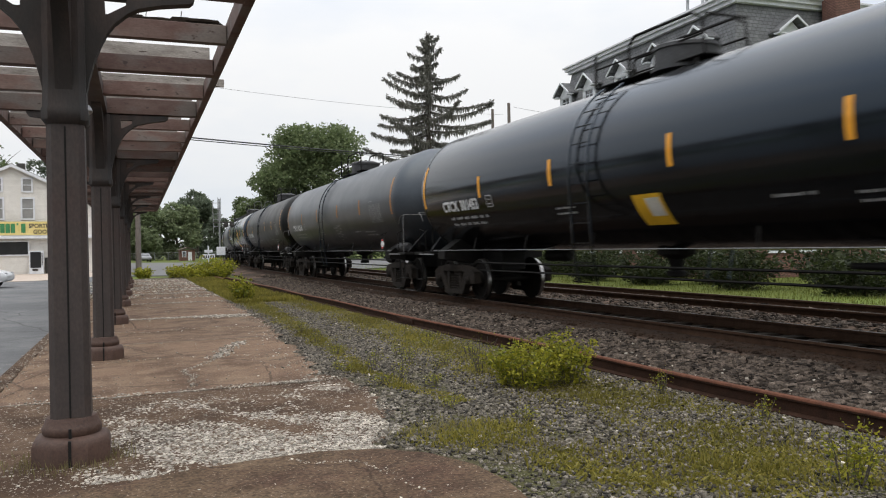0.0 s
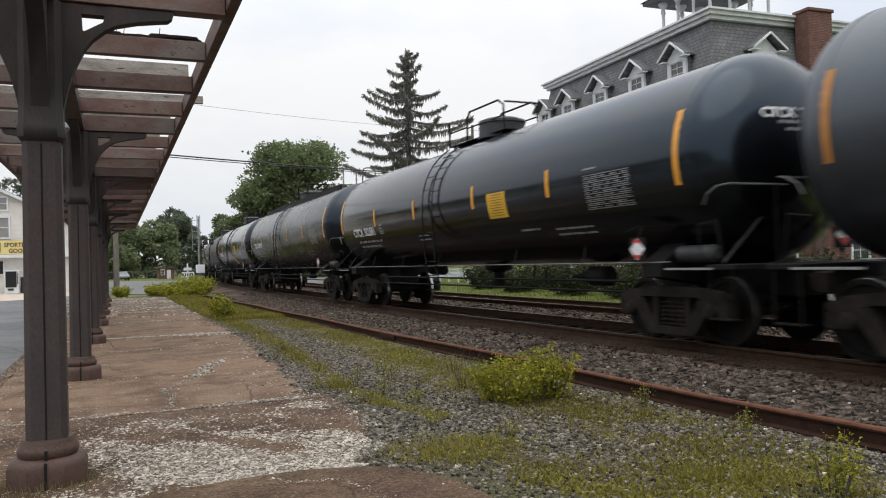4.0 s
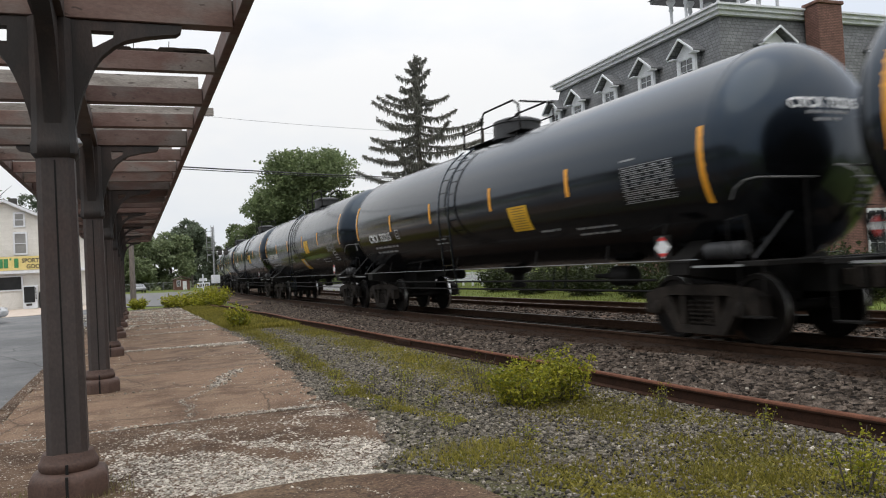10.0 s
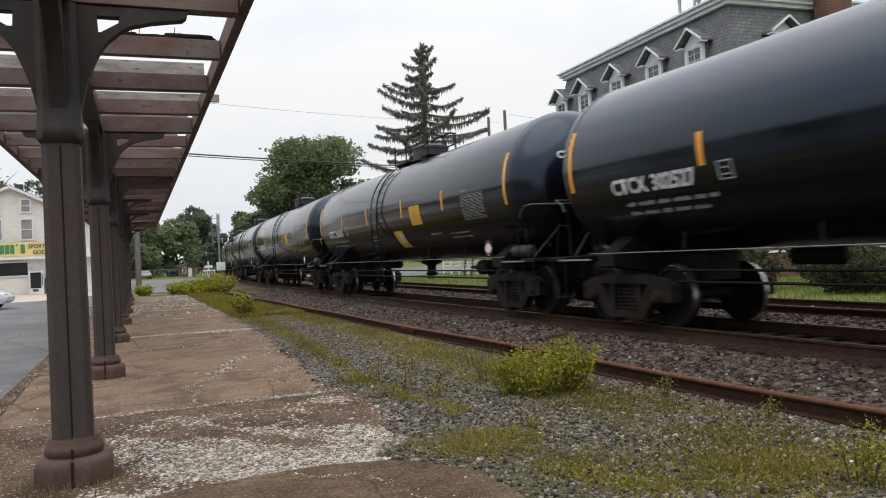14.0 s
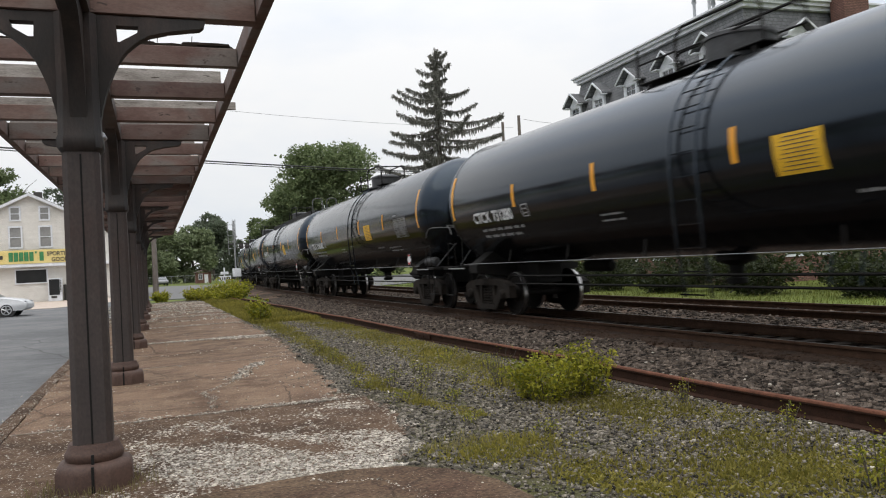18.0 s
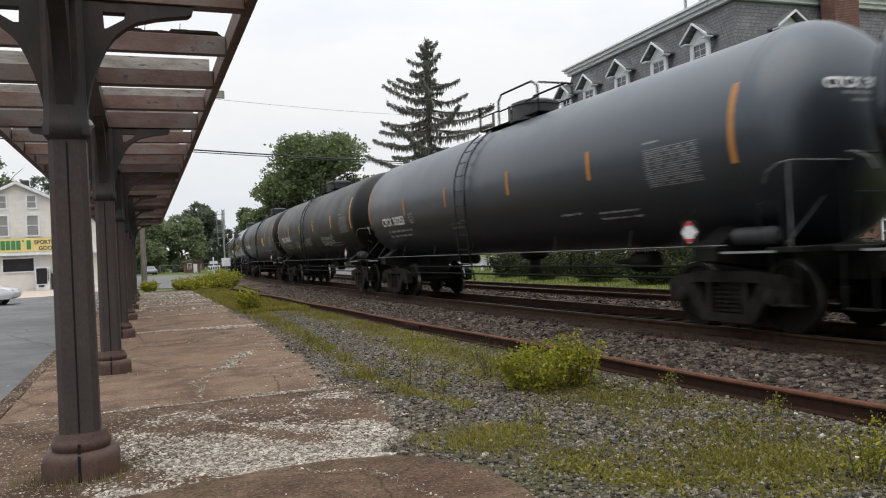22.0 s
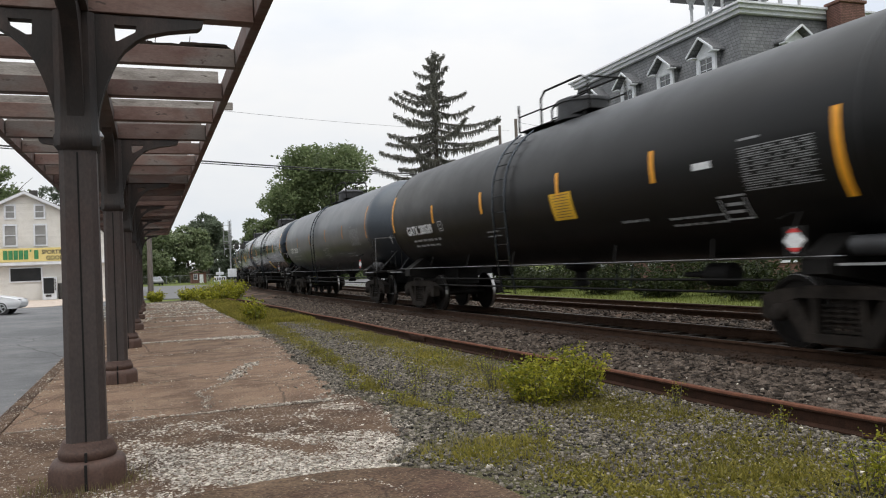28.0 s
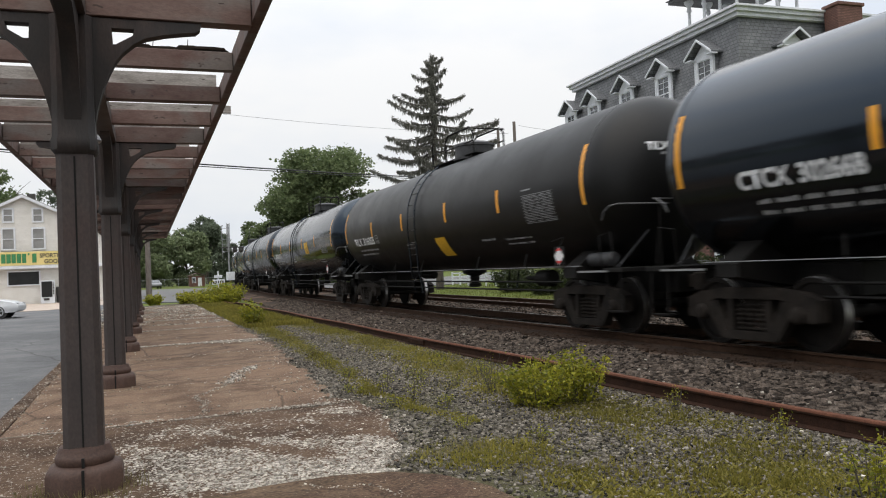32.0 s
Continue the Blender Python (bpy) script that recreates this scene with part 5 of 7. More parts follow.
wire("overhead_cable", (-14, 30, 5.74), (-0.9, 30.2, 6.93), 0.05, 0.012, "thin wire passing behind the canopy")

# chain-link fence beyond the road
fence = thing("fence", "grey chain-link fence in the distance", "fence")
FP = Shape().rod((0, 0, 0), (0, 0, 1.5), 0.035, 6).mesh("post", M["galv"])
for k in range(12):
    part("post", FP, None, fence, at=pose(-2 + k * 2.4, 151, -0.1))
part("top_rail", Shape().rod((-2, 151, 1.38), (24.4, 151, 1.38), 0.025, 6), M["galv"], fence)
wires = Shape()
for k in range(9):
    wires.rod((-2, 151, 0.1 + k * 0.15), (24.4, 151, 0.1 + k * 0.15), 0.008, 4)
part("mesh_wire", wires, M["galv"], fence)
# white rail fence on the far side of the tracks
wf = thing("fence", "white board fence beyond the second track", "fence")
FP2 = Shape().box(-0.06, 0.06, -0.06, 0.06, 0, 1.15, 0.01).mesh("post", M["trim"])
for k in range(9):
    part("post", FP2, None, wf, at=pose(27 + k * 0.25, 47 + k * 2.2, -0.1))
for z in (0.35, 0.65, 0.95):
    part("board", Shape().prism([(27, 46.94), (29, 64.54), (29.03, 64.53), (27.03, 46.93)], z - 0.06, z + 0.06, "z"), M["trim"], wf)


# ================= trees and plants =================
def limbs(height, spread, seed, n=9, base=0.3, r=0.35):
    """Tapered trunk with forking limbs; returns the shape and the limb tips."""
    rng = random.Random(seed)
    s, tips = Shape(), []
    top = height * 0.72
    s.tube([(0, 0, 0), (0.05, 0.03, height * 0.2), (-0.1, 0.08, height * 0.45), (0.1, -0.05, top)], r, 9, r * 0.25)
    for k in range(n):
        z = height * (base + 0.42 * k / n)
        a = k * 2.4 + rng.uniform(-0.4, 0.4)
        L = spread * rng.uniform(0.6, 0.95)
        p = [(0, 0, z)]
        for j in (1, 2, 3):
            t = j / 3
            p.append((math.cos(a + 0.2 * j) * L * t, math.sin(a + 0.2 * j) * L * t, z + L * 0.55 * t + 0.3 * t * t * L * rng.uniform(-0.3, 0.6)))
        s.tube(p, r * 0.38, 6, r * 0.07)
        tips += p[1:]
        for j in (1, 2):
            q = p[j]
            b = a + rng.choice((-1, 1)) * rng.uniform(0.5, 1.1)
            e = (q[0] + math.cos(b) * L * 0.4, q[1] + math.sin(b) * L * 0.4, q[2] + L * 0.35)
            s.tube([q, ((q[0] + e[0]) / 2, (q[1] + e[1]) / 2, (q[2] + e[2]) / 2 + 0.1), e], r * 0.16, 5, r * 0.04)
            tips.append(e)
    return s, tips


def leaf_points(lobes, count, seed, shell=0.55):
    """Points in the outer parts of many overlapping lobes, with gaps between clumps."""
    rng = np.random.default_rng(seed)
    lobes = np.asarray(lobes, float)
    vol = lobes[:, 3] ** 2
    k = rng.choice(len(lobes), count, p=vol / vol.sum())
    d = rng.normal(size=(count, 3))
    d /= np.linalg.norm(d, axis=1)[:, None]
    r = (shell + (1 - shell) * rng.random(count) ** 0.6)
    p = lobes[k, :3] + d * (lobes[k, 3] * r)[:, None] * np.array([1, 1, 0.85])
    # clump the leaves into sprays
    cell = rng.normal(size=(count // 14 + 1, 3)) * 0.0
    idx = rng.integers(0, count, count // 14 + 1)
    cen = p[idx]
    own = rng.integers(0, len(cen), count)
    tight = cen[own] + rng.normal(size=(count, 3)) * np.array([0.35, 0.35, 0.22]) * (lobes[:, 3].mean() / 2.2)
    return np.where((rng.random(count) < 0.75)[:, None], tight, p)


def broadleaf(x, y, height, width, seed, leaves, size, material, label, low=0.28, nl=30):
    t = thing("tree", label, "tree", pose(x, y, -0.1), "broadleaf trees")
    s, tips = limbs(height, width * 0.42, seed)
    part("trunk", s, M["bark"], t)
    rng = random.Random(seed + 1)
    lobes = []
    for k in range(nl):
        u = rng.random()
        z = height * (low + (0.93 - low) * u)
        rr = width * 0.5 * math.sqrt(max(0.05, 1 - ((u - 0.42) / 0.62) ** 2)) * 0.72
        a = rng.random() * 6.283
        d = rr * math.sqrt(rng.random())
        lobes.append((math.cos(a) * d, math.sin(a) * d, z, width * rng.uniform(0.07, 0.17)))
    pts = leaf_points(lobes, leaves, seed)
    part("crown", leaf_cards("crown", pts, size, material, seed), None, t, "dense uneven leafy crown")
    return t


broadleaf(28.8, 108.0, 19.4, 19.5, 3, 68000, 0.42, M["leaf"], "tall full broadleaf tree in summer leaf", 0.02, 74)
broadleaf(24.6, 126.0, 13.5, 10.5, 9, 16000, 0.42, M["leaf"], "broadleaf tree in summer leaf", 0.02, 34)
broadleaf(28.8, 129.0, 15.0, 12.0, 4, 15000, 0.40, M["leaf"], "broadleaf tree in summer leaf", 0.05, 30)
broadleaf(37.5, 110.0, 15.0, 11.0, 8, 9000, 0.48, M["leaf"], "broadleaf tree in summer leaf", 0.1, 30)
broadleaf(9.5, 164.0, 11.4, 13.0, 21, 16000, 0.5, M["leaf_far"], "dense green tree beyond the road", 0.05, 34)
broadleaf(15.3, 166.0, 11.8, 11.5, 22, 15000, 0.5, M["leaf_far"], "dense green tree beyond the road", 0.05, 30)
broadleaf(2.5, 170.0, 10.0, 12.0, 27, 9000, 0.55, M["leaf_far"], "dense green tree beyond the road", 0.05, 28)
broadleaf(21.6, 186.0, 17.0, 11.8, 23, 17000, 0.5, M["leaf_dark"], "tall dark green tree in the distance", 0.25, 26)
broadleaf(24.0, 196.0, 11.0, 9.0, 24, 8000, 0.55, M["leaf_dark"], "dark green tree in the distance", 0.1, 26)
broadleaf(25.4, 178.0, 9.2, 8.0, 25, 9000, 0.5, M["leaf_dark"], "dark green tree beside the far line", 0.02, 26)
broadleaf(-11.6, 98.0, 15.0, 13.0, 31, 20000, 0.36, M["leaf"], "broadleaf tree behind the white house", 0.2, 26)
broadleaf(-5.4, 96.0, 13.4, 5.0, 33, 5200, 0.24, M["leaf_dark"], "thin half-bare tree behind the white house", 0.4, 22)


def spruce(x, y, height, seed):
    t = thing("spruce", "tall sparse dark spruce with drooping branches", "tree", pose(x, y, -0.1))
    rng = random.Random(seed)
    part("trunk", Shape().tube([(0, 0, 0), (0.05, 0, height * 0.5), (0, 0.05, height)], 0.30, 9, 0.03), M["bark"], t)
    pts, sizes, hang, hsizes = [], [], [], []
    z, k = 2.6, 0
    while z < height - 0.25:
        room = height - z
        long_one = rng.random() < 0.62
        L = min(5.0, 0.45 + 0.74 * room) * (rng.uniform(0.72, 1.1) if long_one else rng.uniform(0.3, 0.55))
        a = k * 2.39996 + rng.uniform(-0.5, 0.5)
        rise, sag = rng.uniform(0.0, 0.14) * L + 0.12 * L * max(0.0, 1 - room / 7), rng.uniform(0.05, 0.11) * L
        bend = rng.uniform(-0.25, 0.25)
        path = []
        for j in range(9):
            q = j / 8
            path.append(Vector((math.cos(a + bend * q) * L * q, math.sin(a + bend * q) * L * q, z - sag * math.sin(q * math.pi) + rise * q * q)))
        part("branch", Shape().tube(path, 0.03 + 0.012 * L, 5, 0.010), M["bark"], t)
        for i in range(int(185 * L)):
            q = rng.random() ** 0.8
            b = path[min(7, int(q * 8))].lerp(path[min(8, int(q * 8) + 1)], q * 8 % 1)
            w = 0.30 * (1.05 - 0.8 * q) * min(1, L / 2) + 0.05
            side = Vector((-math.sin(a), math.cos(a), 0)) * rng.uniform(-w, w)
            if i % 3:
                pts.append(b + side + Vector((0, 0, rng.uniform(-0.10, 0.05))))
                sizes.append(rng.uniform(0.10, 0.22))
            else:
                hang.append(b + side * 0.8)
                hsizes.append(rng.uniform(0.22, 0.62) * (1 - 0.45 * q))
        z += 0.12 + 0.010 * room * rng.uniform(0.6, 1.5)
        k += 1
    nd = part("needles", leaf_cards("needles", np.array([tuple(p) for p in pts]), np.array(sizes), M["needle"], seed, droop=0.3, aspect=2.6), None, t, "dark needle sprays")
    hg = part("hanging_fringe", leaf_cards("hanging_fringe", np.array([tuple(p) for p in hang]), np.array(hsizes), M["needle"], seed + 1, droop=7.0, aspect=6.0), None, t, "fringe of hanging twigs")
    nd["kind"] = hg["kind"] = "stuff"
    return t


spruce(22.85, 53.2, 17.75, 6)


def weed_bush(name, x, y, z, w, h, count, size, seed, label, material=None):
    b = thing(name, label, "bush", pose(x, y, z))
    rng = random.Random(seed)
    st = Shape()
    pts = []
    stems = max(10, int(26 * w))
    for k in range(stems):
        a, d = rng.random() * 6.283, rng.random() ** 0.5 * w * 0.36
        H = h * rng.uniform(0.55, 1.05) * (1 - 0.35 * (d / (w * 0.5)) ** 2)
        bx, by = math.cos(a) * d * 0.55, math.sin(a) * d * 0.55
        ex, ey = math.cos(a) * d * 1.35, math.sin(a) * d * 1.35
        path = [(bx, by, -0.02), ((bx + ex) / 2, (by + ey) / 2, H * 0.55), (ex, ey, H)]
        st.tube(path, 0.005, 4, 0.002)
        for i in range(count // stems):
            q = rng.random() ** 0.7
            p = Vector(path[0]).lerp(Vector(path[1]), q * 2) if q < 0.5 else Vector(path[1]).lerp(Vector(path[2]), q * 2 - 1)
            pts.append(p + Vector((rng.gauss(0, 0.042), rng.gauss(0, 0.042), rng.gauss(0, 0.028))) * (0.6 + w * 0.45))
    part("stem", st, M["bark"], b)["kind"] = "stuff"
    part("leaves", leaf_cards("leaves", np.array([tuple(p) for p in pts]), size, material or M["leaf_weed"], seed, droop=-0.1, aspect=2.0), None, b)["kind"] = "stuff"
    return b


weed_bush("weed_bush", 4.46, 7.70, -0.01, 0.98, 0.54, 3100, 0.047, 1, "leafy yellow-green weed bush growing in the gravel")
weed_bush("weed_bush", 4.98, 7.60, -0.01, 0.70, 0.66, 1800, 0.047, 7, "leafy yellow-green weed bush growing in the gravel")
weed_bush("weed_bush", 4.50, 3.56, -0.01, 0.44, 0.45, 560, 0.034, 2, "leafy yellow-green weed by the siding")
weed_bush("weed_bush", 4.25, 25.0, -0.01, 0.85, 0.80, 600, 0.11, 3, "spiky yellow-green weed beside the platform edge")
for i, (x, y, w, h) in enumerate([(5.1, 49.0, 2.0, 1.0), (6.2, 49.3, 2.0, 1.35), (7.3, 50.0, 2.0, 1.25), (5.6, 47.6, 1.8, 0.9), (6.9, 48.2, 1.8, 1.1), (2.75, 51.5, 1.3, 0.8), (4.5, 50.6, 1.4, 0.8)]):
    weed_bush("roadside_weeds", x, y, -0.08, w, h, 900, 0.15, 40 + i, "yellow-green flowering weeds at the end of the platform")
for i, (x, y, w, h) in enumerate([(3.05, 8.6, 0.5, 0.30), (2.95, 9.9, 0.4, 0.24), (3.3, 11.4, 0.35, 0.3), (4.3, 9.6, 0.5, 0.3), (4.1, 10.8, 0.4, 0.35), (4.9, 11.6, 0.5, 0.3), (5.4, 12.6, 0.4, 0.25), (5.1, 10.4, 0.4, 0.25), (3.2, 7.0, 0.4, 0.25), (3.6, 6.2, 0.4, 0.22),
                                   (4.75, 9.4, 0.7, 0.75), (4.45, 8.8, 0.5, 0.6), (4.95, 10.1, 0.5, 0.55), (3.34, 9.7, 0.4, 0.55), (3.38, 8.9, 0.35, 0.5), (3.5, 8.2, 0.3, 0.4), (3.9, 9.9, 0.4, 0.45), (3.42, 13.0, 0.4, 0.5), (3.62, 14.8, 0.4, 0.5), (5.45, 5.2, 0.3, 0.4), (5.5, 6.6, 0.3, 0.5)]):
    weed_bush("weed_tuft", x, y, -0.01, w * 0.8, h * 0.55, 150, 0.024, 70 + i, "small green weed tuft in the gravel")


def scatter(n, x0, x1, y0, y1, seed, keep):
    rng = np.random.default_rng(seed)
    p = np.column_stack([rng.uniform(x0, x1, n), y0 + (y1 - y0) * rng.random(n) ** 1.5])
    f = keep(p[:, 0], p[:, 1])
    return p[f * 1.0 > rng.random(n)]


def lump(x, y, s, o):
    """Smooth uneven field between 0 and 1."""
    return 0.5 + 0.25 * np.sin(x * s * 1.7 + o) * np.cos(y * s * 1.1 + o * 2.3) + 0.25 * np.sin((x + y) * s * 0.9 + o * 1.7 + 1.3 * np.sin(x * s * 0.7))


def stuff(name, mesh, label, category):
    return tagged(part(name, mesh, None), label, category, kind="stuff")


def edge_np(y):
    return np.interp(y, [-10, 4.2, 5.2, 5.6, 6.05, 6.4, 7.4, 8.9, 9.5, 10.1, 17.8, 24.7, 47.5], [2.45, 2.53, 2.55, 2.38, 2.05, 2.28, 2.66, 2.84, 2.76, 2.64, 3.45, 3.75, 4.7])


def sid_np(y):
    return np.array([siding_x(q) for q in y])


# grey gravel between platform and siding
p = scatter(150000, 2.1, 6.0, 3.2, 26, 1, lambda x, y: (x > edge_np(y) + 0.05 - 0.16 * lump(x, y, 5.0, 0.2)) * (x < sid_np(y) - 0.08) * np.clip(lump(x, y, 1.5, 0.4) * 1.6, 0.45, 1) * np.clip(0.45 + (y - 4) * 0.09, 0.45, 1))
stuff("gravel", stones("gravel", p, -0.010, 0.0150, M["stone_grey"], 1), "loose grey gravel beside the platform", "gravel")
p = scatter(9000, 2.2, 5.7, -9, 3.4, 21, lambda x, y: (x > 2.35) * 0.9)
stuff("gravel", stones("gravel", p, -0.012, 0.015, M["stone_grey"], 21), "loose grey gravel beside the platform", "gravel")
p = scatter(600, 2.4, 8.2, 3.4, 24, 51, lambda x, y: (x > edge_np(y) + 0.03) * (np.abs(x - sid_np(y)) > 0.12) * 0.8)
stuff("gravel", stones("gravel", p, np.where(p[:, 0] > 5.9, 0.03, -0.006) + np.clip(p[:, 0] - 6.6, 0, 1.2) * 0.07, 0.017, M["stone_white"], 51), "scattered pale pebbles among the gravel", "gravel")
# ballast shoulder up to the near rail, and between the tracks


def bed_z(off):
    return np.interp(off, [a for a, b in profile[1:-1]], [b for a, b in profile[1:-1]])


p = scatter(92000, 5.85, 8.75, 3.5, 40, 2, lambda x, y: (x > sid_np(y) + 0.06) * (x < 7.72 + CURVE * y * y / 2 + 0.1 * np.sin(y * 3.1 + x * 4)) * 0.95)
off = p[:, 0] - 9.27 - CURVE * p[:, 1] ** 2 / 2
stuff("ballast_stones", stones("ballast_stones", p, bed_z(off), 0.032, M["stone_ballast"], 2), "loose brown-grey ballast stones on the track shoulder", "ballast")
p = scatter(24000, 8.6, 15.6, 6, 46, 3, lambda x, y: (np.abs(x - 9.27 - CURVE * y * y / 2 + 0.755) > 0.09) * (np.abs(x - 9.27 - CURVE * y * y / 2 - 0.755) > 0.09) * 0.9)
off = p[:, 0] - 9.27 - CURVE * p[:, 1] ** 2 / 2
inner = np.abs(off) < 0.86
stuff("ballast_stones", stones("ballast_stones", p[~inner], bed_z(off[~inner]), 0.042, M["stone_ballast"], 3), "loose ballast stones between the tracks", "ballast")
# stones under the train take the same oil and painted shadow colour
stuff("ballast_stones", stones("ballast_stones", p[inner], bed_z(off[inner]) + 0.01, 0.036, M["oily"], 13), "stones between the rails darkened by oil and painted train shadow", "ballast")
p = scatter(9000, 7.6, 9.0, 4.5, 40, 14, lambda x, y: (np.abs(x - 9.27 - CURVE * y * y / 2 + 1.2) < 0.36) * 0.6)
stuff("ballast_stones", stones("ballast_stones", p, 0.135, 0.022, M["stained"], 14), "rust-brown ballast stones along the rail", "ballast")


# white crushed stone on the broken bay
def white_keep(x, y):
    a = np.clip((lump(x, y, 2.6, 1.1) * 0.75 + lump(x, y, 7.0, 0.3) * 0.5 - 0.36) * 3.2, 0.03, 1)
    hole = (((x - 1.50) / 0.42) ** 2 + ((y - 8.18) / 0.36) ** 2 < 1 + 0.3 * np.sin(x * 9 + y * 5)) | (((x - 2.35) / 0.42) ** 2 + ((y - 8.1) / 0.55) ** 2 < 1 + 0.5 * np.sin(x * 11 + y * 4))
    a = a * np.clip(1.25 - ((x - 1.45) / 1.5) ** 4 * 0.8 - np.clip((y - 7.6) / 1.3, 0, 1) * 0.9 + 0.8 * np.exp(-((x - 2.35) / 0.25) ** 2 - ((y - 8.8) / 0.4) ** 2), 0.06, 1)
    return a * np.clip((8.95 + 0.25 * np.sin(x * 3) - y) * 3, 0, 1) * np.clip((x + 0.55 + 0.25 * np.sin(y * 5)) * 2.5, 0, 1) * (x < edge_np(y) + 0.06 + 0.1 * np.sin(y * 7)) * np.where(hole, 0.06, 1.0)


p = scatter(105000, -0.8, 2.8, 5.92, 9.3, 4, white_keep)
stuff("crushed_stone", stones("crushed_stone", p, -0.014, 0.0135, M["stone_white"], 4, 0.5), "white crushed stone spread over the broken bay", "gravel")
p = scatter(15000, -1.0, 4.6, 9.2, 46, 5, lambda x, y: (x > -0.9) * (x < edge_np(y) - 0.02) * np.where((np.abs((y + 0.035 * x) - 19.75) < 0.10) | (np.abs((y + 0.035 * x) - 9.4) < 0.10) | (np.abs(y - 31.5) < 0.3) | (np.abs(y - 42.6) < 1.2), 1.0, 0.025 + 0.5 * np.exp(-((x - edge_np(y) + 0.15) / 0.28) ** 2) * np.clip(lump(x, y, 1.3, 0.2) * 2, 0.2, 1)))
stuff("crushed_stone", stones("crushed_stone", p, 0.001, 0.014, M["stone_white"], 5, 0.5), "pale stones along the slab joints", "gravel")
p = scatter(2500, -1.2, 3.0, 3.6, 12, 6, lambda x, y: 0.2 + 0 * x)
p = p[(p[:, 0] < edge_np(p[:, 1]) - 0.03)]
stuff("grit", stones("grit", p, 0.003, 0.010, M["stone_white"], 6, 0.5), "fine pale grit on the platform", "gravel")


# broken pale gravel at the platform's far end
p = scatter(9000, -0.6, 5.2, 28, 47.5, 31, lambda x, y: (x < edge_np(y) + 0.1) * np.clip(lump(x, y, 1.1, 0.8) * 2.2 - 0.7 + (y - 36) / 12, 0.04, 1))
stuff("crushed_stone", stones("crushed_stone", p, 0.002, 0.034, M["stone_white"], 31, 0.4), "pale broken gravel at the far end of the platform", "gravel")
# pale grit caught in the cracks
def crack_line(pts, n, spread, seed):
    rng = np.random.default_rng(seed)
    t = np.sort(rng.random(n)) * (len(pts) - 1)
    a = np.array(pts, float)
    return np.column_stack([np.interp(t, np.arange(len(a)), a[:, i]) for i in (0, 1)]) + rng.normal(size=(n, 2)) * spread


p = np.concatenate([crack_line([(1.0, 9.5), (1.12, 10.3), (1.05, 10.9), (1.5, 11.6), (1.75, 12.5), (2.24, 13.9)], 420, 0.035, 1),
                    crack_line([(1.3, 5.88), (1.45, 5.66), (1.75, 5.6), (1.86, 5.2), (1.98, 4.6)], 90, 0.02, 2),
                    crack_line([(-0.9, 12.6), (0.1, 12.2), (0.9, 12.35), (2.3, 11.9)], 160, 0.04, 3),
                    crack_line([(-0.4, 17.4), (0.9, 16.4), (2.2, 16.9), (3.2, 16.2)], 240, 0.06, 4),
                    crack_line([(post_x(q) - 1.06, q) for q in range(3, 46)], 2200, 0.09, 6),
                    crack_line([(-0.5, 19.77), (0.6, 19.73), (1.8, 19.69), (3.3, 19.63)], 1100, 0.055, 7),
                    crack_line([(2.0, 19.75), (2.9, 19.4), (3.3, 19.0)], 380, 0.16, 8),
                    crack_line([(1.3, 9.31), (2.0, 9.30), (2.5, 9.26)], 420, 0.06, 9),
                    crack_line([(-0.2, 31.5), (1.6, 31.45), (4.0, 31.36)], 800, 0.09, 10),
                    crack_line([(-0.1, 24.0), (1.4, 23.2), (3.4, 23.6)], 240, 0.08, 5)])
heaps = np.concatenate([crack_line([(0.2, 19.76), (1.6, 19.72), (2.6, 19.66), (3.4, 19.62)], 1300, 0.07, 21), crack_line([(2.3, 19.7), (3.3, 19.4)], 500, 0.2, 22),
                        crack_line([(0.2, 31.5), (1.6, 31.45), (4.0, 31.36)], 900, 0.14, 23), crack_line([(1.6, 11.9), (1.95, 13.0), (2.35, 13.9)], 260, 0.07, 24),
                        crack_line([(0.2, 25.6), (2.0, 25.5), (3.6, 25.5)], 420, 0.10, 25), crack_line([(0.4, 37.4), (2.0, 37.3), (4.0, 37.3)], 700, 0.2, 26)])
stuff("crushed_stone", stones("crushed_stone", heaps, 0.004, 0.019, M["stone_white"], 27, 0.5), "pale crushed stone heaped along the slab joints", "gravel")
stuff("grit", stones("grit", p, 0.008, 0.008, M["stone_white"], 16, 0.5), "pale grit caught in the platform's cracks", "gravel")


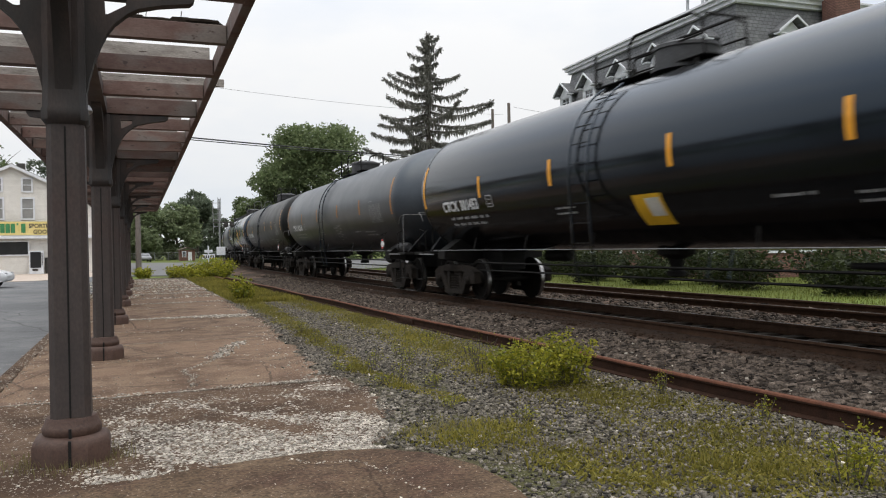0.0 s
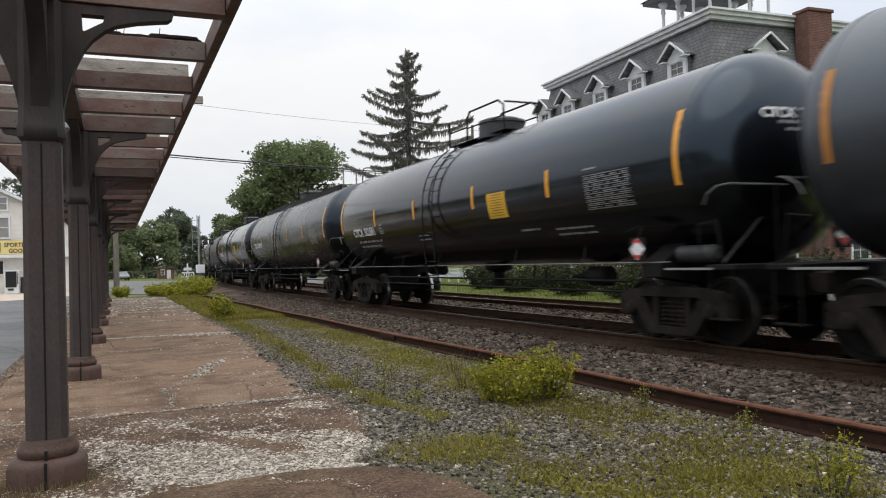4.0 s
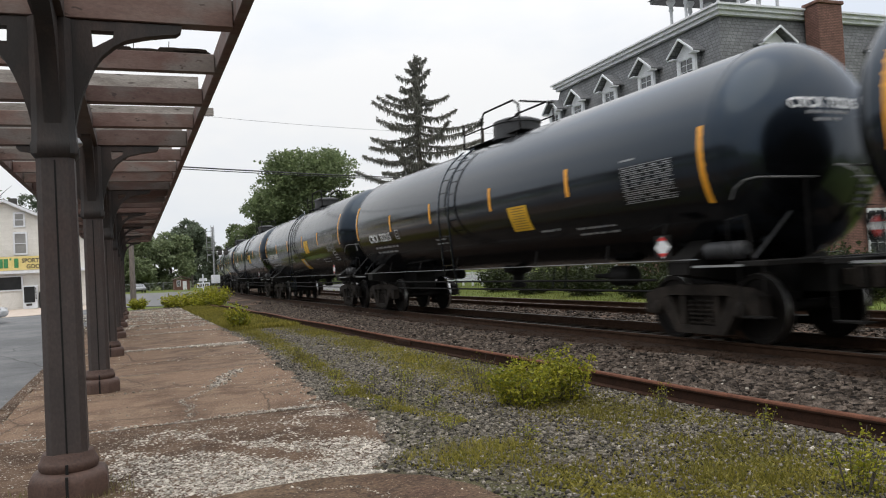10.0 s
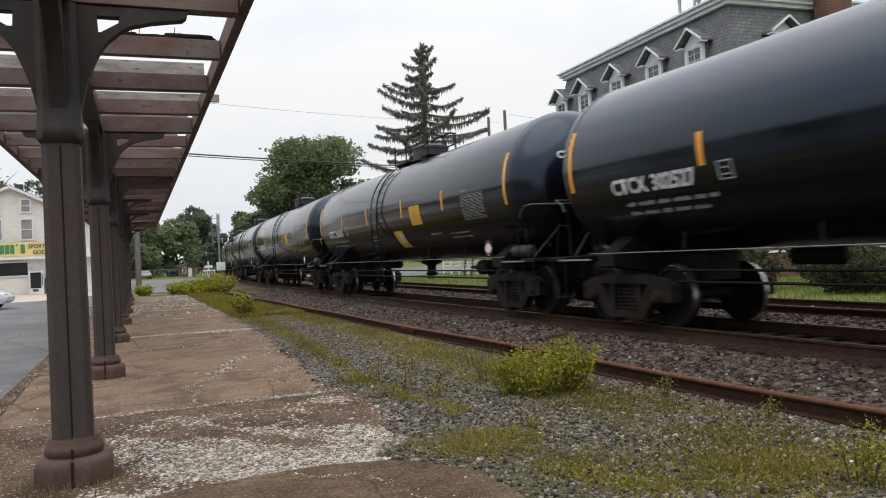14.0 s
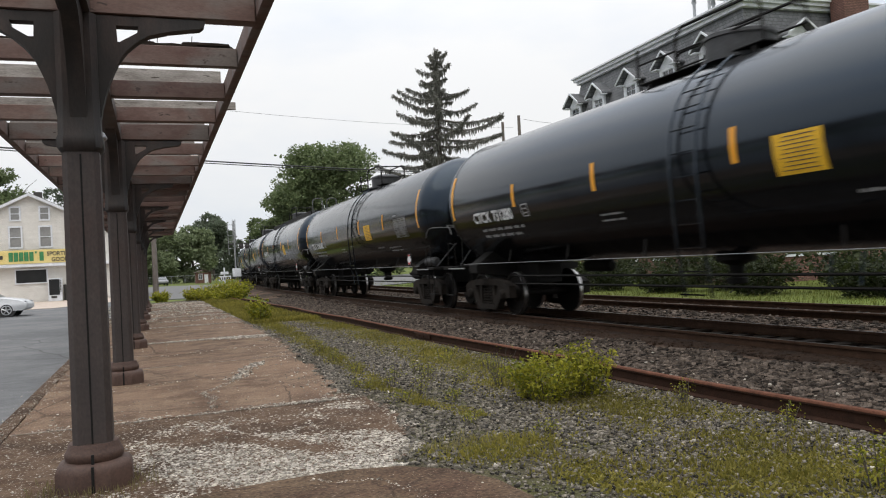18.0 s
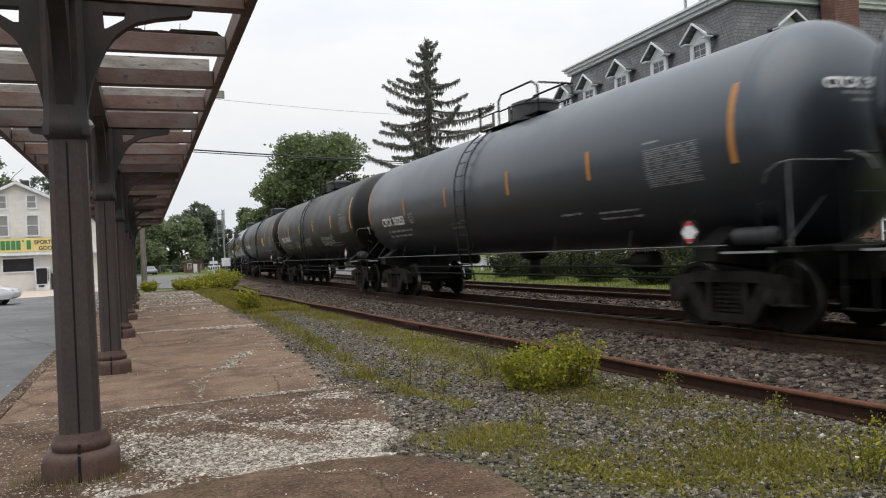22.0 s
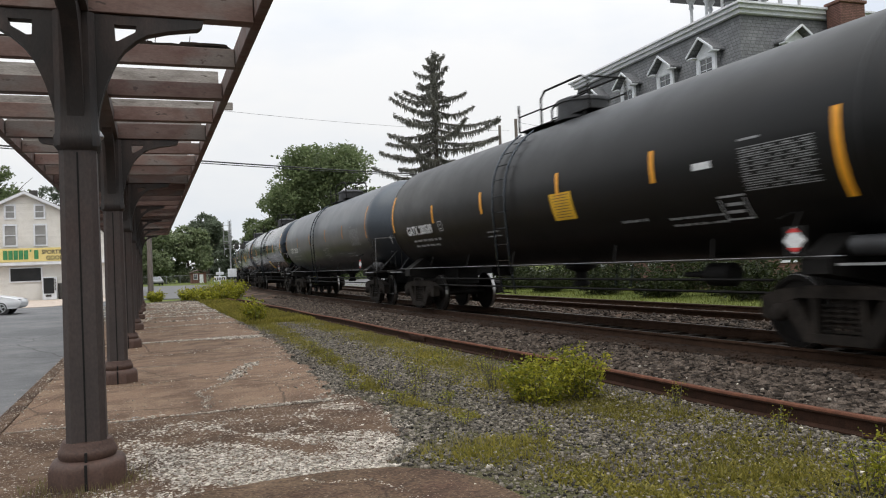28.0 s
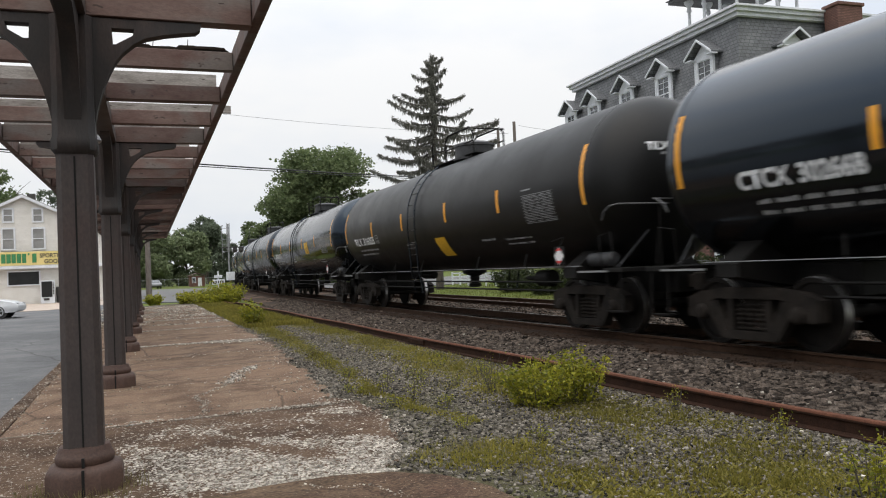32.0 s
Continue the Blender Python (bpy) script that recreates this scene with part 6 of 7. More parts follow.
# grass and weeds
def grass_keep(x, y):
    line = np.interp(y, [7.0, 7.6, 8.6, 9.7, 10.9, 19.6, 30], [3.5, 3.36, 3.22, 3.16, 3.33, 4.10, 4.5])
    d = np.exp(-((x - line - 0.05 * np.sin(y * 4.3)) / (0.11 + 0.012 * np.maximum(y - 9, 0))) ** 2) * (y > 7.2) * np.clip(lump(x, y, 2.7, 0.5) * 2.6, 0.3, 1)
    d2 = np.exp(-((x - np.interp(y, [7.5, 9.0, 11.4, 14.5, 18.0, 25], [4.85, 4.78, 5.02, 5.3, 5.6, 5.7])) / 0.46) ** 2) * np.clip(lump(x, y, 1.6, 2.0) * 2.6, 0.4, 1) * (y > 6.6)
    d2 = d2 + np.exp(-((x - 4.9) / 0.5) ** 2 - ((y - 5.9) / 0.95) ** 2) * np.clip(lump(x, y, 3.1, 1.0) * 2.4 - 0.3, 0.1, 1) * 1.1
    d3 = (np.exp(-((x - 3.22 - 0.1 * np.sin(y * 5)) / 0.22) ** 2) * np.clip((6.5 - y) * 2, 0, 1) + np.exp(-((x - 4.3) / 0.75) ** 2 - ((y - 4.25) / 0.7) ** 2)) * np.clip(lump(x, y, 3.4, 0.7) * 2.2 - 0.25, 0.08, 1)
    d3 = d3 + np.clip(lump(x, y, 6.0, 0.3) * 1.7 - 0.1, 0.15, 1) * np.exp(-((x - 2.95) / 0.5) ** 2 - ((y - 5.95) / 0.36) ** 2)
    d4 = 0.9 * (y > 24) * np.clip((y - 24) / 14, 0, 1)
    return np.clip(d + d2 * 0.9 + d3 * 0.8 + d4, 0, 1) * (x > edge_np(y) + 0.12) * (x < sid_np(y) - 0.07)


p = scatter(330000, 2.3, 6.5, 3.4, 46, 7, grass_keep)
stuff("moss", blades("moss", p, -0.006, 0.024, M["leaf_grass"], 17, 0.010, 1.8), "low yellow-green moss and seedlings covering the gravel", "moss")
p = p[(lump(p[:, 0], p[:, 1], 4.2, 0.9) > 0.66) | (p[:, 1] > 20) | (np.hypot((p[:, 0] - 2.95) / 0.6, (p[:, 1] - 5.95) / 0.42) < 1)][::2]
stuff("grass", blades("grass", p, -0.012, 0.075, M["leaf_grass"], 7, 0.0045, 0.9), "short yellow-green grass growing in the gravel", "grass")
p = scatter(26000, 3.4, 7.2, 24, 49, 41, lambda x, y: (x > edge_np(y) + 0.15) * (x < sid_np(y) - 0.1) * np.clip(lump(x, y, 0.9, 1.5) * 2, 0.3, 1))
stuff("grass", blades("grass", p, -0.012, 0.13, M["leaf_grass"], 41, 0.016, 0.8), "rough yellow-green grass beyond the gravel", "grass")
p = scatter(16000, 2.2, 4.2, 4.6, 9.0, 8, lambda x, y: np.exp(-((x - 2.72) / 0.38) ** 4) * np.exp(-((y - 6.22 - 0.08 * np.sin(x * 5)) / 0.17) ** 2))
stuff("grass", blades("grass", p, -0.012, 0.06, M["leaf_dry"], 8, 0.0035, 1.4), "dry pale grass at the platform's broken edge", "grass")
p = scatter(3000, -0.75, 0.4, 5.9, 7.1, 9, lambda x, y: np.clip(1.3 - np.hypot(x + 0.19, y - 6.7) / 0.42, 0, 1) * (np.hypot(x + 0.19, y - 6.75) > 0.25))
stuff("grass", blades("grass", p, -0.01, 0.07, M["leaf_dry"], 9, 0.003), "dry grass round the post's foot", "grass")
p = scatter(70000, 15.4, 45, 8, 75, 10, lambda x, y: (x > 9.27 + CURVE * y * y / 2 + 6.3) * (x < 60) * np.clip(1.3 - (x - 15) / 26, 0.25, 1))
stuff("grass", blades("grass", p, -0.1, 0.13, M["leaf_meadow"], 10, 0.009, 0.9), "bright green meadow grass beyond the tracks", "grass")
for i, (x, y, w, h) in enumerate([(24.5, 14.5, 4.5, 2.0), (23.5, 19.0, 4.0, 1.8), (22.5, 23.5, 3.6, 1.9), (24.0, 28.0, 4.0, 2.1), (23.6, 33.0, 3.8, 1.6), (24.5, 38.0, 3.5, 1.9), (27.0, 10.5, 4.5, 2.3), (24.6, 43.5, 3.2, 1.6),
                                   (21.5, 12.0, 3.4, 1.5), (20.9, 16.2, 3.2, 1.3), (20.6, 20.6, 3.4, 1.6), (20.4, 25.2, 3.2, 1.2), (20.8, 29.8, 3.4, 1.5), (21.2, 35.2, 3.4, 1.3), (22.2, 40.6, 3.2, 1.5), (22.4, 8.2, 3.6, 1.7)]):
    weed_bush("shrub", x, y, -0.1, w, h, 2400, 0.17, 90 + i, "dark green shrub in front of the brick house", M["leaf_hedge"])
# added, mostly unseen woodland closes the view behind lot and far side, darkening reflections
wood_pts = []
rr = np.random.default_rng(77)
for k in range(150):
    a = rr.uniform(0, 1)
    side = k % 3
    if side == 0:
        cx, cy = -62 + rr.normal() * 4, -70 + 300 * a
    elif side == 1:
        cx, cy = -60 + 260 * a, 245 + rr.normal() * 8
    else:
        cx, cy = 95 + rr.normal() * 6, -70 + 300 * a
    if abs(cx - track_x(cy)) < 12:
        continue
    wood_pts.append((cx, cy, rr.uniform(2.0, 9.0), rr.uniform(3.5, 5.5)))
stuff("woodland", leaf_cards("woodland", leaf_points(wood_pts, 42000, 78, 0.5), 1.1, M["leaf_dark"], 79), "distant green woodland added around the place, mostly out of view", "woods")


# ================= tank cars =================
R, ZC, HALF = 1.555, 2.745, 8.12  # tank radius, axis over the rail, half length between the end strips
HEAD = 0.80  # depth of the dished ends
AXLES, TRUCK_Y, WHEEL_R = 0.89, 7.35, 0.50


def on_tank(y, z, up=0.0, proud=0.006, side=-1):
    """Point of the tank's side: y along the car, z the height of the row's foot, up measured round the shell."""
    a = math.asin(max(-1, min(1, (z - ZC) / R))) + up / R
    return (side * (R + proud) * math.cos(a), y, ZC + (R + proud) * math.sin(a))


def panel(shape, y0, y1, z, h, proud=0.006, ny=1, nz=6, side=-1):
    """A sheet that hugs the shell, from height z upward by h."""
    rows = [[on_tank(y0 + (y1 - y0) * i / ny, z, h * k / nz, proud, side) for i in range(ny + 1)] for k in range(nz + 1)]
    return shape.grid(rows)


def ticks(shape, y0, y1, z, h, rng):
    """A line of small stencilled characters, read as ticks."""
    y = y0
    while y > y1:
        if rng.random() > 0.16:
            panel(shape, y, y - 0.03, z, h * rng.choice((1.0, 1.0, 0.8)), 0.007, 1, 1)
        y -= 0.043


def tank_profile():
    p = []
    for i in range(15):
        a = math.pi / 2 * i / 14
        p.append((-HALF - 0.10 - HEAD * math.cos(a), max(0.02, R * math.sin(a))))
    p += [(-HALF * 0.5, R), (0, R), (HALF * 0.5, R)]
    for i in range(15):
        a = math.pi / 2 * i / 14
        p.append((HALF + 0.10 + HEAD * math.sin(a), max(0.02, R * math.cos(a))))
    return p


def loop_rail(pts, r=0.022):
    return Shape().tube(pts, r, 6)


def side_frame():
    """Cast side frame of a truck, outline in (y, z), with the spring window open."""
    s = Shape()
    t0, t1 = -0.09, 0.09
    s.prism([(-1.22, 0.42), (-1.22, 0.70), (-0.95, 0.80), (-0.4, 0.86), (0.4, 0.86), (0.95, 0.80), (1.22, 0.70), (1.22, 0.42), (1.0, 0.40), (0.92, 0.60), (0.6, 0.70), (-0.6, 0.70), (-0.92, 0.60), (-1.0, 0.40)], t0, t1, "x")
    for sg in (-1, 1):
        s.prism([(sg * 0.88, 0.62), (sg * 0.62, 0.68), (sg * 0.34, 0.22), (sg * 0.52, 0.14)], t0, t1, "x")
        s.prism([(sg * 0.30, 0.24), (sg * 0.30, 0.72), (sg * 0.40, 0.72), (sg * 0.42, 0.24)], t0 * 0.8, t1 * 0.8, "x")
    s.prism([(-0.52, 0.13), (0.52, 0.13), (0.44, 0.25), (-0.44, 0.25)], t0 * 1.2, t1 * 1.2, "x")
    return s


def wheelset_mesh():
    return Shape().rod((-1.02, 0, 0), (1.02, 0, 0), 0.085, 12)


def wheel_shape(sx):
    # flange inside, tread outside, dished plate
    return Shape().lathe((sx * 0.66, 0, 0), (sx, 0, 0), [(0, 0.10), (0, WHEEL_R - 0.07), (0.0, WHEEL_R + 0.026), (0.028, WHEEL_R + 0.026), (0.038, WHEEL_R), (0.13, WHEEL_R - 0.006), (0.13, WHEEL_R - 0.075), (0.10, WHEEL_R - 0.085), (0.085, 0.20), (0.15, 0.15), (0.15, 0.10)], 28)


def rim_shape(sx):
    return Shape().lathe((sx * 0.70, 0, 0), (sx, 0, 0), [(0.004, WHEEL_R - 0.004), (0.006, WHEEL_R + 0.001), (0.085, WHEEL_R - 0.003), (0.087, WHEEL_R - 0.008)], 28, caps=False)


def build_truck(parent, yc):
    t = part("truck", Shape().box(-1.0, 1.0, yc - 0.21, yc + 0.21, 0.42, 0.84, 0.03), M["truck"], parent, "cast steel truck with roller bearings")
    for sx in (-1, 1):
        part("side_frame", FRAME_MESH, None, t, at=pose(sx * 1.0, yc, 0))
        for k, (dx, dy) in enumerate(((-0.0, -0.18), (0.0, 0.0), (0.0, 0.18)) if sx < 0 else ()):
            part("spring", SPRING_MESH, None, t, at=pose(sx * 1.0 + dx, yc + dy, 0.26))
        for sy in (-1, 1):
            part("bearing_cap", CAP_MESH, None, t, at=pose(sx * 1.12, yc + sy * AXLES, WHEEL_R, 0, 0, 0 if sx > 0 else 180))
    for sy in (-1, 1):
        ws = part("wheelset", AXLE_MESH, None, parent, "two steel wheels on an axle")
        ws.matrix_parent_inverse = Matrix.Translation((0, yc + sy * AXLES, WHEEL_R))
        for sx in (-1, 1):
            part("wheel", WHEEL_MESH[sx], None, ws)
            part("rim", RIM_MESH[sx], None, ws, "polished wheel tread")
    return t


FRAME_MESH = side_frame().mesh("side_frame", M["truck"])
coil = [(k * 0.065 + d, r) for k in range(6) for d, r in ((0, 0.05), (0.012, 0.078), (0.03, 0.078), (0.042, 0.05))]
SPRING_MESH = Shape().lathe((0, 0, 0), (0, 0, 1), coil, 10).mesh("spring", M["truck"])
CAP_MESH = Shape().lathe((0, 0, 0), (1, 0, 0), [(-0.06, 0.12), (0.0, 0.12), (0.03, 0.10), (0.05, 0.06)], 14).mesh("bearing_cap", M["truck"])
AXLE_MESH = wheelset_mesh().mesh("axle", M["wheel"])
WHEEL_MESH = {sx: wheel_shape(sx).mesh("wheel", M["wheel"]) for sx in (-1, 1)}
RIM_MESH = {sx: rim_shape(sx).mesh("rim", M["tread"]) for sx in (-1, 1)}


def tank_car():
    """One tank car about its middle, rail head at z = 0, running towards -y."""
    c = thing("tank_car", "black railway tank car with orange strips", "tank car", group="tank cars of the train")
    tank = part("tank", Shape().lathe((0, 0, ZC), (0, 1, 0), tank_profile(), 64), M["tank_gloss"], c, "long cylindrical tank shell")
    for y in (-HALF - 0.06, HALF + 0.06):
        part("weld_seam", Shape().lathe((0, y - 0.03, ZC), (0, 1, 0), [(0, R + 0.002), (0.01, R + 0.008), (0.05, R + 0.008), (0.06, R + 0.002)], 64, caps=False), M["tank_gloss"], tank)
    for s in (-1, 1):
        # stub sill, end platform and rails
        part("stub_sill", Shape().box(-0.33, 0.33, min(s * 6.1, s * 9.05), max(s * 6.1, s * 9.05), 0.72, 1.18, 0.02), M["under"], c)
        part("bolster", Shape().prism([(-1.42, 1.02), (-0.4, 0.86), (0.4, 0.86), (1.42, 1.02), (1.42, 1.20), (0.9, 1.55), (-0.9, 1.55), (-1.42, 1.20)], s * TRUCK_Y - 0.22, s * TRUCK_Y + 0.22, "y"), M["under"], c)
        part("end_platform", Shape().box(-1.48, 1.48, min(s * 8.55, s * 9.1), max(s * 8.55, s * 9.1), 1.12, 1.19, 0.01), M["under"], c)
        for x in (-1, 1):
            part("sill_step", Shape().rod((x * 1.44, s * 8.6, 1.12), (x * 1.44, s * 8.6, 0.45), 0.016, 6).rod((x * 1.44, s * 9.0, 1.12), (x * 1.44, s * 9.0, 0.45), 0.016, 6).box(min(x * 1.3, x * 1.46), max(x * 1.3, x * 1.46), min(s * 8.58, s * 9.02), max(s * 8.58, s * 9.02), 0.44, 0.46), M["under"], c, "hanging step")
            part("grab_iron", loop_rail([(x * 1.40, s * 8.4, 1.2), (x * 1.44, s * 8.4, 1.75), (x * 1.44, s * 8.75, 1.8), (x * 1.44, s * 8.85, 1.2)], 0.012), M["under"], c)
            part("platform_edge", Shape().box(min(x * 1.45, x * 1.50), max(x * 1.45, x * 1.50), min(s * 7.75, s * 8.7), max(s * 7.75, s * 8.7), 1.12, 1.15), M["galv"], c, "worn edge strip")
        half = [(-1.44, s * 8.52, 2.02), (-1.45, s * 8.60, 2.16), (-1.44, s * 8.78, 2.25), (-1.38, s * 8.92, 2.27), (-1.2, s * 8.95, 2.27)]
        rail = part("end_rail", loop_rail(half + [(-x, y, z) for x, y, z in half[::-1]], 0.013), M["worn"], c, "worn grey end handrail")
        for x in (-0.55, 0.55):
            part("stanchion", Shape().rod((x, s * 8.95, 1.19), (x, s * 8.95, 2.26), 0.015, 6), M["under"], rail)
        for x in (-1, 1):
            part("brace", Shape().rod((x * 1.2, s * 8.60, 1.2), (x * 0.45, s * 8.82, 2.05), 0.016, 6), M["housing"], c)
        part("coupler", Shape().box(-0.10, 0.10, min(s * 9.05, s * 9.42), max(s * 9.05, s * 9.42), 0.80, 1.02, 0.02).box(-0.17, 0.15, min(s * 9.26, s * 9.46), max(s * 9.26, s * 9.46), 0.76, 1.06, 0.03), M["truck"], c)
        build_truck(c, s * TRUCK_Y)
    # running pipe and its brackets along the lower edge of both sides
    for x in (-1, 1):
        pipe = part("side_pipe", Shape().rod((x * 1.44, -7.8, 1.235), (x * 1.44, 7.8, 1.235), 0.007, 6), M["data"], c, "thin pale pipe along the lower side")
        for y in (-5.6, -3.2, 0.6, 3.0, 5.4):
            if x < 0:
                part("bracket", Shape().rod((x * 1.44, y, 1.235), (x * 1.30, y + 0.12, ZC - 1.22), 0.014, 5), M["under"], pipe)
    part("air_tank", Shape().lathe((-1.12, -8.42, 1.345), (0, 1, 0), [(0, 0.07), (0.05, 0.13), (0.72, 0.13), (0.77, 0.07)], 12), M["housing"], c, "small air tank on the end platform")
    # underside gear
    part("outlet_valve", Shape().lathe((0, 0.1, 1.24), (0, 0, -1), [(0, 0.34), (0.12, 0.34), (0.20, 0.14), (0.40, 0.12), (0.42, 0.18), (0.50, 0.18), (0.52, 0.08)], 14), M["under"], c)
    part("air_reservoir", Shape().lathe((0.35, 4.1, 1.08), (0, 1, 0), [(0, 0.08), (0.05, 0.14), (0.9, 0.14), (0.95, 0.08)], 14), M["under"], c)
    part("brake_cylinder", Shape().lathe((-0.35, -4.9, 0.98), (0, 1, 0), [(0, 0.14), (0.04, 0.19), (0.55, 0.19), (0.6, 0.06), (1.2, 0.04)], 12), M["under"], c)
    for x, z in ((-0.9, 0.92), (-0.9, 0.74)):
        part("brake_rod", Shape().rod((x, -6.2, z), (x, 6.2, z), 0.022, 5), M["under"], c)
    # fittings on top
    T = ZC + R
    part("housing", Shape().lathe((0, -0.25, T - 0.04), (0, 0, 1), [(0, 0.60), (0.05, 0.60), (0.06, 0.55), (0.36, 0.55), (0.37, 0.58), (0.43, 0.57), (0.50, 0.38), (0.52, 0.05)], 24), M["housing"], c, "round dusty black valve housing")
    deck = part("top_platform", Shape().box(-0.46, 0.46, -1.22, 1.82, T + 0.035, T + 0.055, 0.004), M["under"], c, "grated platform round the housing")
    for x in (-1, 1):
        part("platform_support", Shape().box(min(x * 0.38, x * 0.44), max(x * 0.38, x * 0.44), -1.0, -0.94, T - 0.18, T + 0.02).box(min(x * 0.38, x * 0.44), max(x * 0.38, x * 0.44), 1.5, 1.56, T - 0.18, T + 0.02), M["under"], deck)
        part("top_rail", loop_rail([(x * 0.45, 1.80, T + 0.05), (x * 0.45, 1.80, T + 0.62), (x * 0.45, 1.70, T + 0.68), (x * 0.45, 1.20, T + 0.68)] if x > 0 else [(x * 0.45, 1.80, T + 0.05), (x * 0.45, 1.80, T + 0.68)], 0.026), M["under"], deck)
        part("top_rail", loop_rail([(x * 0.45, 0.75, T + 0.05), (x * 0.45, 0.75, T + 0.62), (x * 0.45, 0.58, T + 0.76), (x * 0.45, -0.9, T + 0.76), (x * 0.45, -1.15, T + 0.62), (x * 0.45, -1.20, T + 0.05)], 0.026), M["under"], deck)
        part("top_rail", loop_rail([(x * 0.45, 0.75, T + 0.37), (x * 0.45, -1.18, T + 0.37)], 0.018), M["under"], deck)
        part("top_rail", loop_rail([(x * 0.45, 1.80, T + 0.40), (x * 0.45, 0.75, T + 0.40)], 0.018), M["under"], deck)
    part("top_rail", loop_rail([(-0.45, -1.20, T + 0.68), (0.45, -1.20, T + 0.68)], 0.022), M["under"], deck)
    # side ladder, hugging the shell and then hanging straight
    for x in (-1, 1):
        ld = None
        for k, y in enumerate((-0.40, -0.98)):
            pts = []
            for i in range(9):
                a = radians(58 - i * 7.2)
                pts.append((x * (R + 0.09) * math.cos(a), y, ZC + (R + 0.09) * math.sin(a)))
            pts += [(x * (R + 0.10), y, ZC - 0.3), (x * (R + 0.02), y, 1.25), (x * (R - 0.08), y, 0.62)]
            stile = part("ladder" if ld is None else "stile", Shape().tube(pts, 0.022, 6), M["tank_gloss"], c if ld is None else ld, "black side ladder" if ld is None else "")
            ld = ld or stile
        for z in () if x > 0 else (0.66, 1.0, 1.35, 1.7, 2.05, 2.4, 2.75, 3.1, 3.42, 3.7, 3.93):
            q = on_tank(0, z, 0, 0.09, x) if z > 2.3 else (x * (R + 0.03), 0, z)
            part("rung", Shape().rod((q[0], -0.40, z), (q[0], -0.98, z), 0.013, 5), M["tank_gloss"], ld)
    # reflective strips
    for x in (-1, 1):
        for y, z, h, w in ((HALF, 2.33, 1.10, 0.115), (4.85, 2.42, 0.48, 0.105), (1.80, 2.44, 0.50, 0.105), (-1.62, 2.46, 0.50, 0.105), (-4.68, 2.45, 0.50, 0.105), (-HALF, 2.33, 1.10, 0.115)):
            part("reflective_strip", panel(Shape(), y - w / 2, y + w / 2, z, h, 0.007, 1, 8, x), M["reflector"], tank)
    # small stencils: bars of unreadable writing
    st = Shape()
    rng2 = random.Random(3)
    for row, (z, w) in enumerate(((1.98, 1.9), (1.84, 1.5))):
        y = 6.75
        while y > 6.75 - w:
            for q in range(rng2.randint(3, 7)):
                panel(st, y, y - 0.038, z, rng2.choice((0.07, 0.07, 0.055)), 0.007, 1, 1)
                y -= 0.053
            y -= 0.09
    ticks(st, -3.34, -4.0, 1.89, 0.05, rng2)
    for z in (1.86, 1.76):
        ticks(st, -4.57, -5.72, z, 0.042, rng2)
        ticks(st, 1.89, 1.24, z + 0.14, 0.04, rng2)
    part("stencil", st, M["stencil"], tank, "rows of small white stencilled writing")
    # small outlined inspection box
    ib = Shape()
    for y0, y1, z, h in ((4.58, 4.555, 2.19, 0.26), (4.325, 4.30, 2.19, 0.26), (4.58, 4.30, 2.19, 0.02), (4.58, 4.30, 2.43, 0.02), (4.51, 4.37, 2.25, 0.025), (4.49, 4.39, 2.34, 0.025)):
        panel(ib, y0, y1, z, h, 0.008, 1, 6)
    part("inspection_box", ib, M["stencil"], tank, "small white outlined box")
    # data block near the front end
    db = Shape()
    for k in range(10):
        z = 2.14 + k * 0.062
        panel(db, -5.82, -7.06, z, 0.012, 0.007, 2, 1)
        y = -5.86
        while y > -6.98 and k < 9:
            d = rng2.uniform(0.05, 0.16)
            panel(db, y, max(y - d, -7.04), z + 0.025, 0.018, 0.007, 1, 1)
            y -= d + rng2.choice((0.03, 0.05, 0.14))
    panel(db, -5.82, -6.2, 2.80, 0.03, 0.007, 1, 1)
    part("data_block", db, M["data"], tank, "white stencilled data table")
    # hazard placards at both ends of the side
    holder = part("placard_holder", Shape().box(-1.515, -1.505, -7.34, -6.98, 1.26, 1.62).rod((-1.51, -6.9, 1.72), (-1.30, -6.95, 1.80), 0.012, 5).rod((-1.51, -7.16, 1.6), (-1.40, -7.16, 1.8), 0.012, 5), M["under"], c, "black placard holder")
    part("placard", Shape().prism([(-7.16, 1.27), (-6.99, 1.44), (-7.16, 1.61), (-7.33, 1.44)], -1.523, -1.517, "x"), M["letter"], holder, "white and red diamond hazard placard")
    for z0, z1, k in ((1.30, 1.35, 0), (1.54, 1.59, 1)):
        part("placard_band", Shape().prism([(-7.16 - (0.03 if k == 0 else 0.10), z0), (-7.16 + (0.03 if k == 0 else 0.10), z0), (-7.16 + (0.10 if k == 0 else 0.03), z1), (-7.16 - (0.10 if k == 0 else 0.03), z1)], -1.528, -1.524, "x"), M["red"], holder)
    # second placard, on the leading end, and the small writing above it
    eh = part("placard_holder", Shape().box(0.52, 0.90, -8.985, -8.97, 1.38, 1.76).rod((0.71, -8.97, 1.4), (0.71, -8.97, 1.18), 0.015, 5), M["under"], c, "black placard holder on the end platform")
    part("placard", Shape().prism([(0.54, 1.57), (0.71, 1.40), (0.88, 1.57), (0.71, 1.74)], -8.997, -8.991, "y"), M["letter"], eh, "white and red diamond hazard placard")
    for z0, z1, a0, a1 in ((1.42, 1.52, 0.02, 0.115), (1.63, 1.72, 0.105, 0.02)):
        part("placard_band", Shape().prism([(0.71 - a0, z0), (0.71 + a0, z0), (0.71 + a1, z1), (0.71 - a1, z1)], -9.003, -8.998, "y"), M["red"], eh)

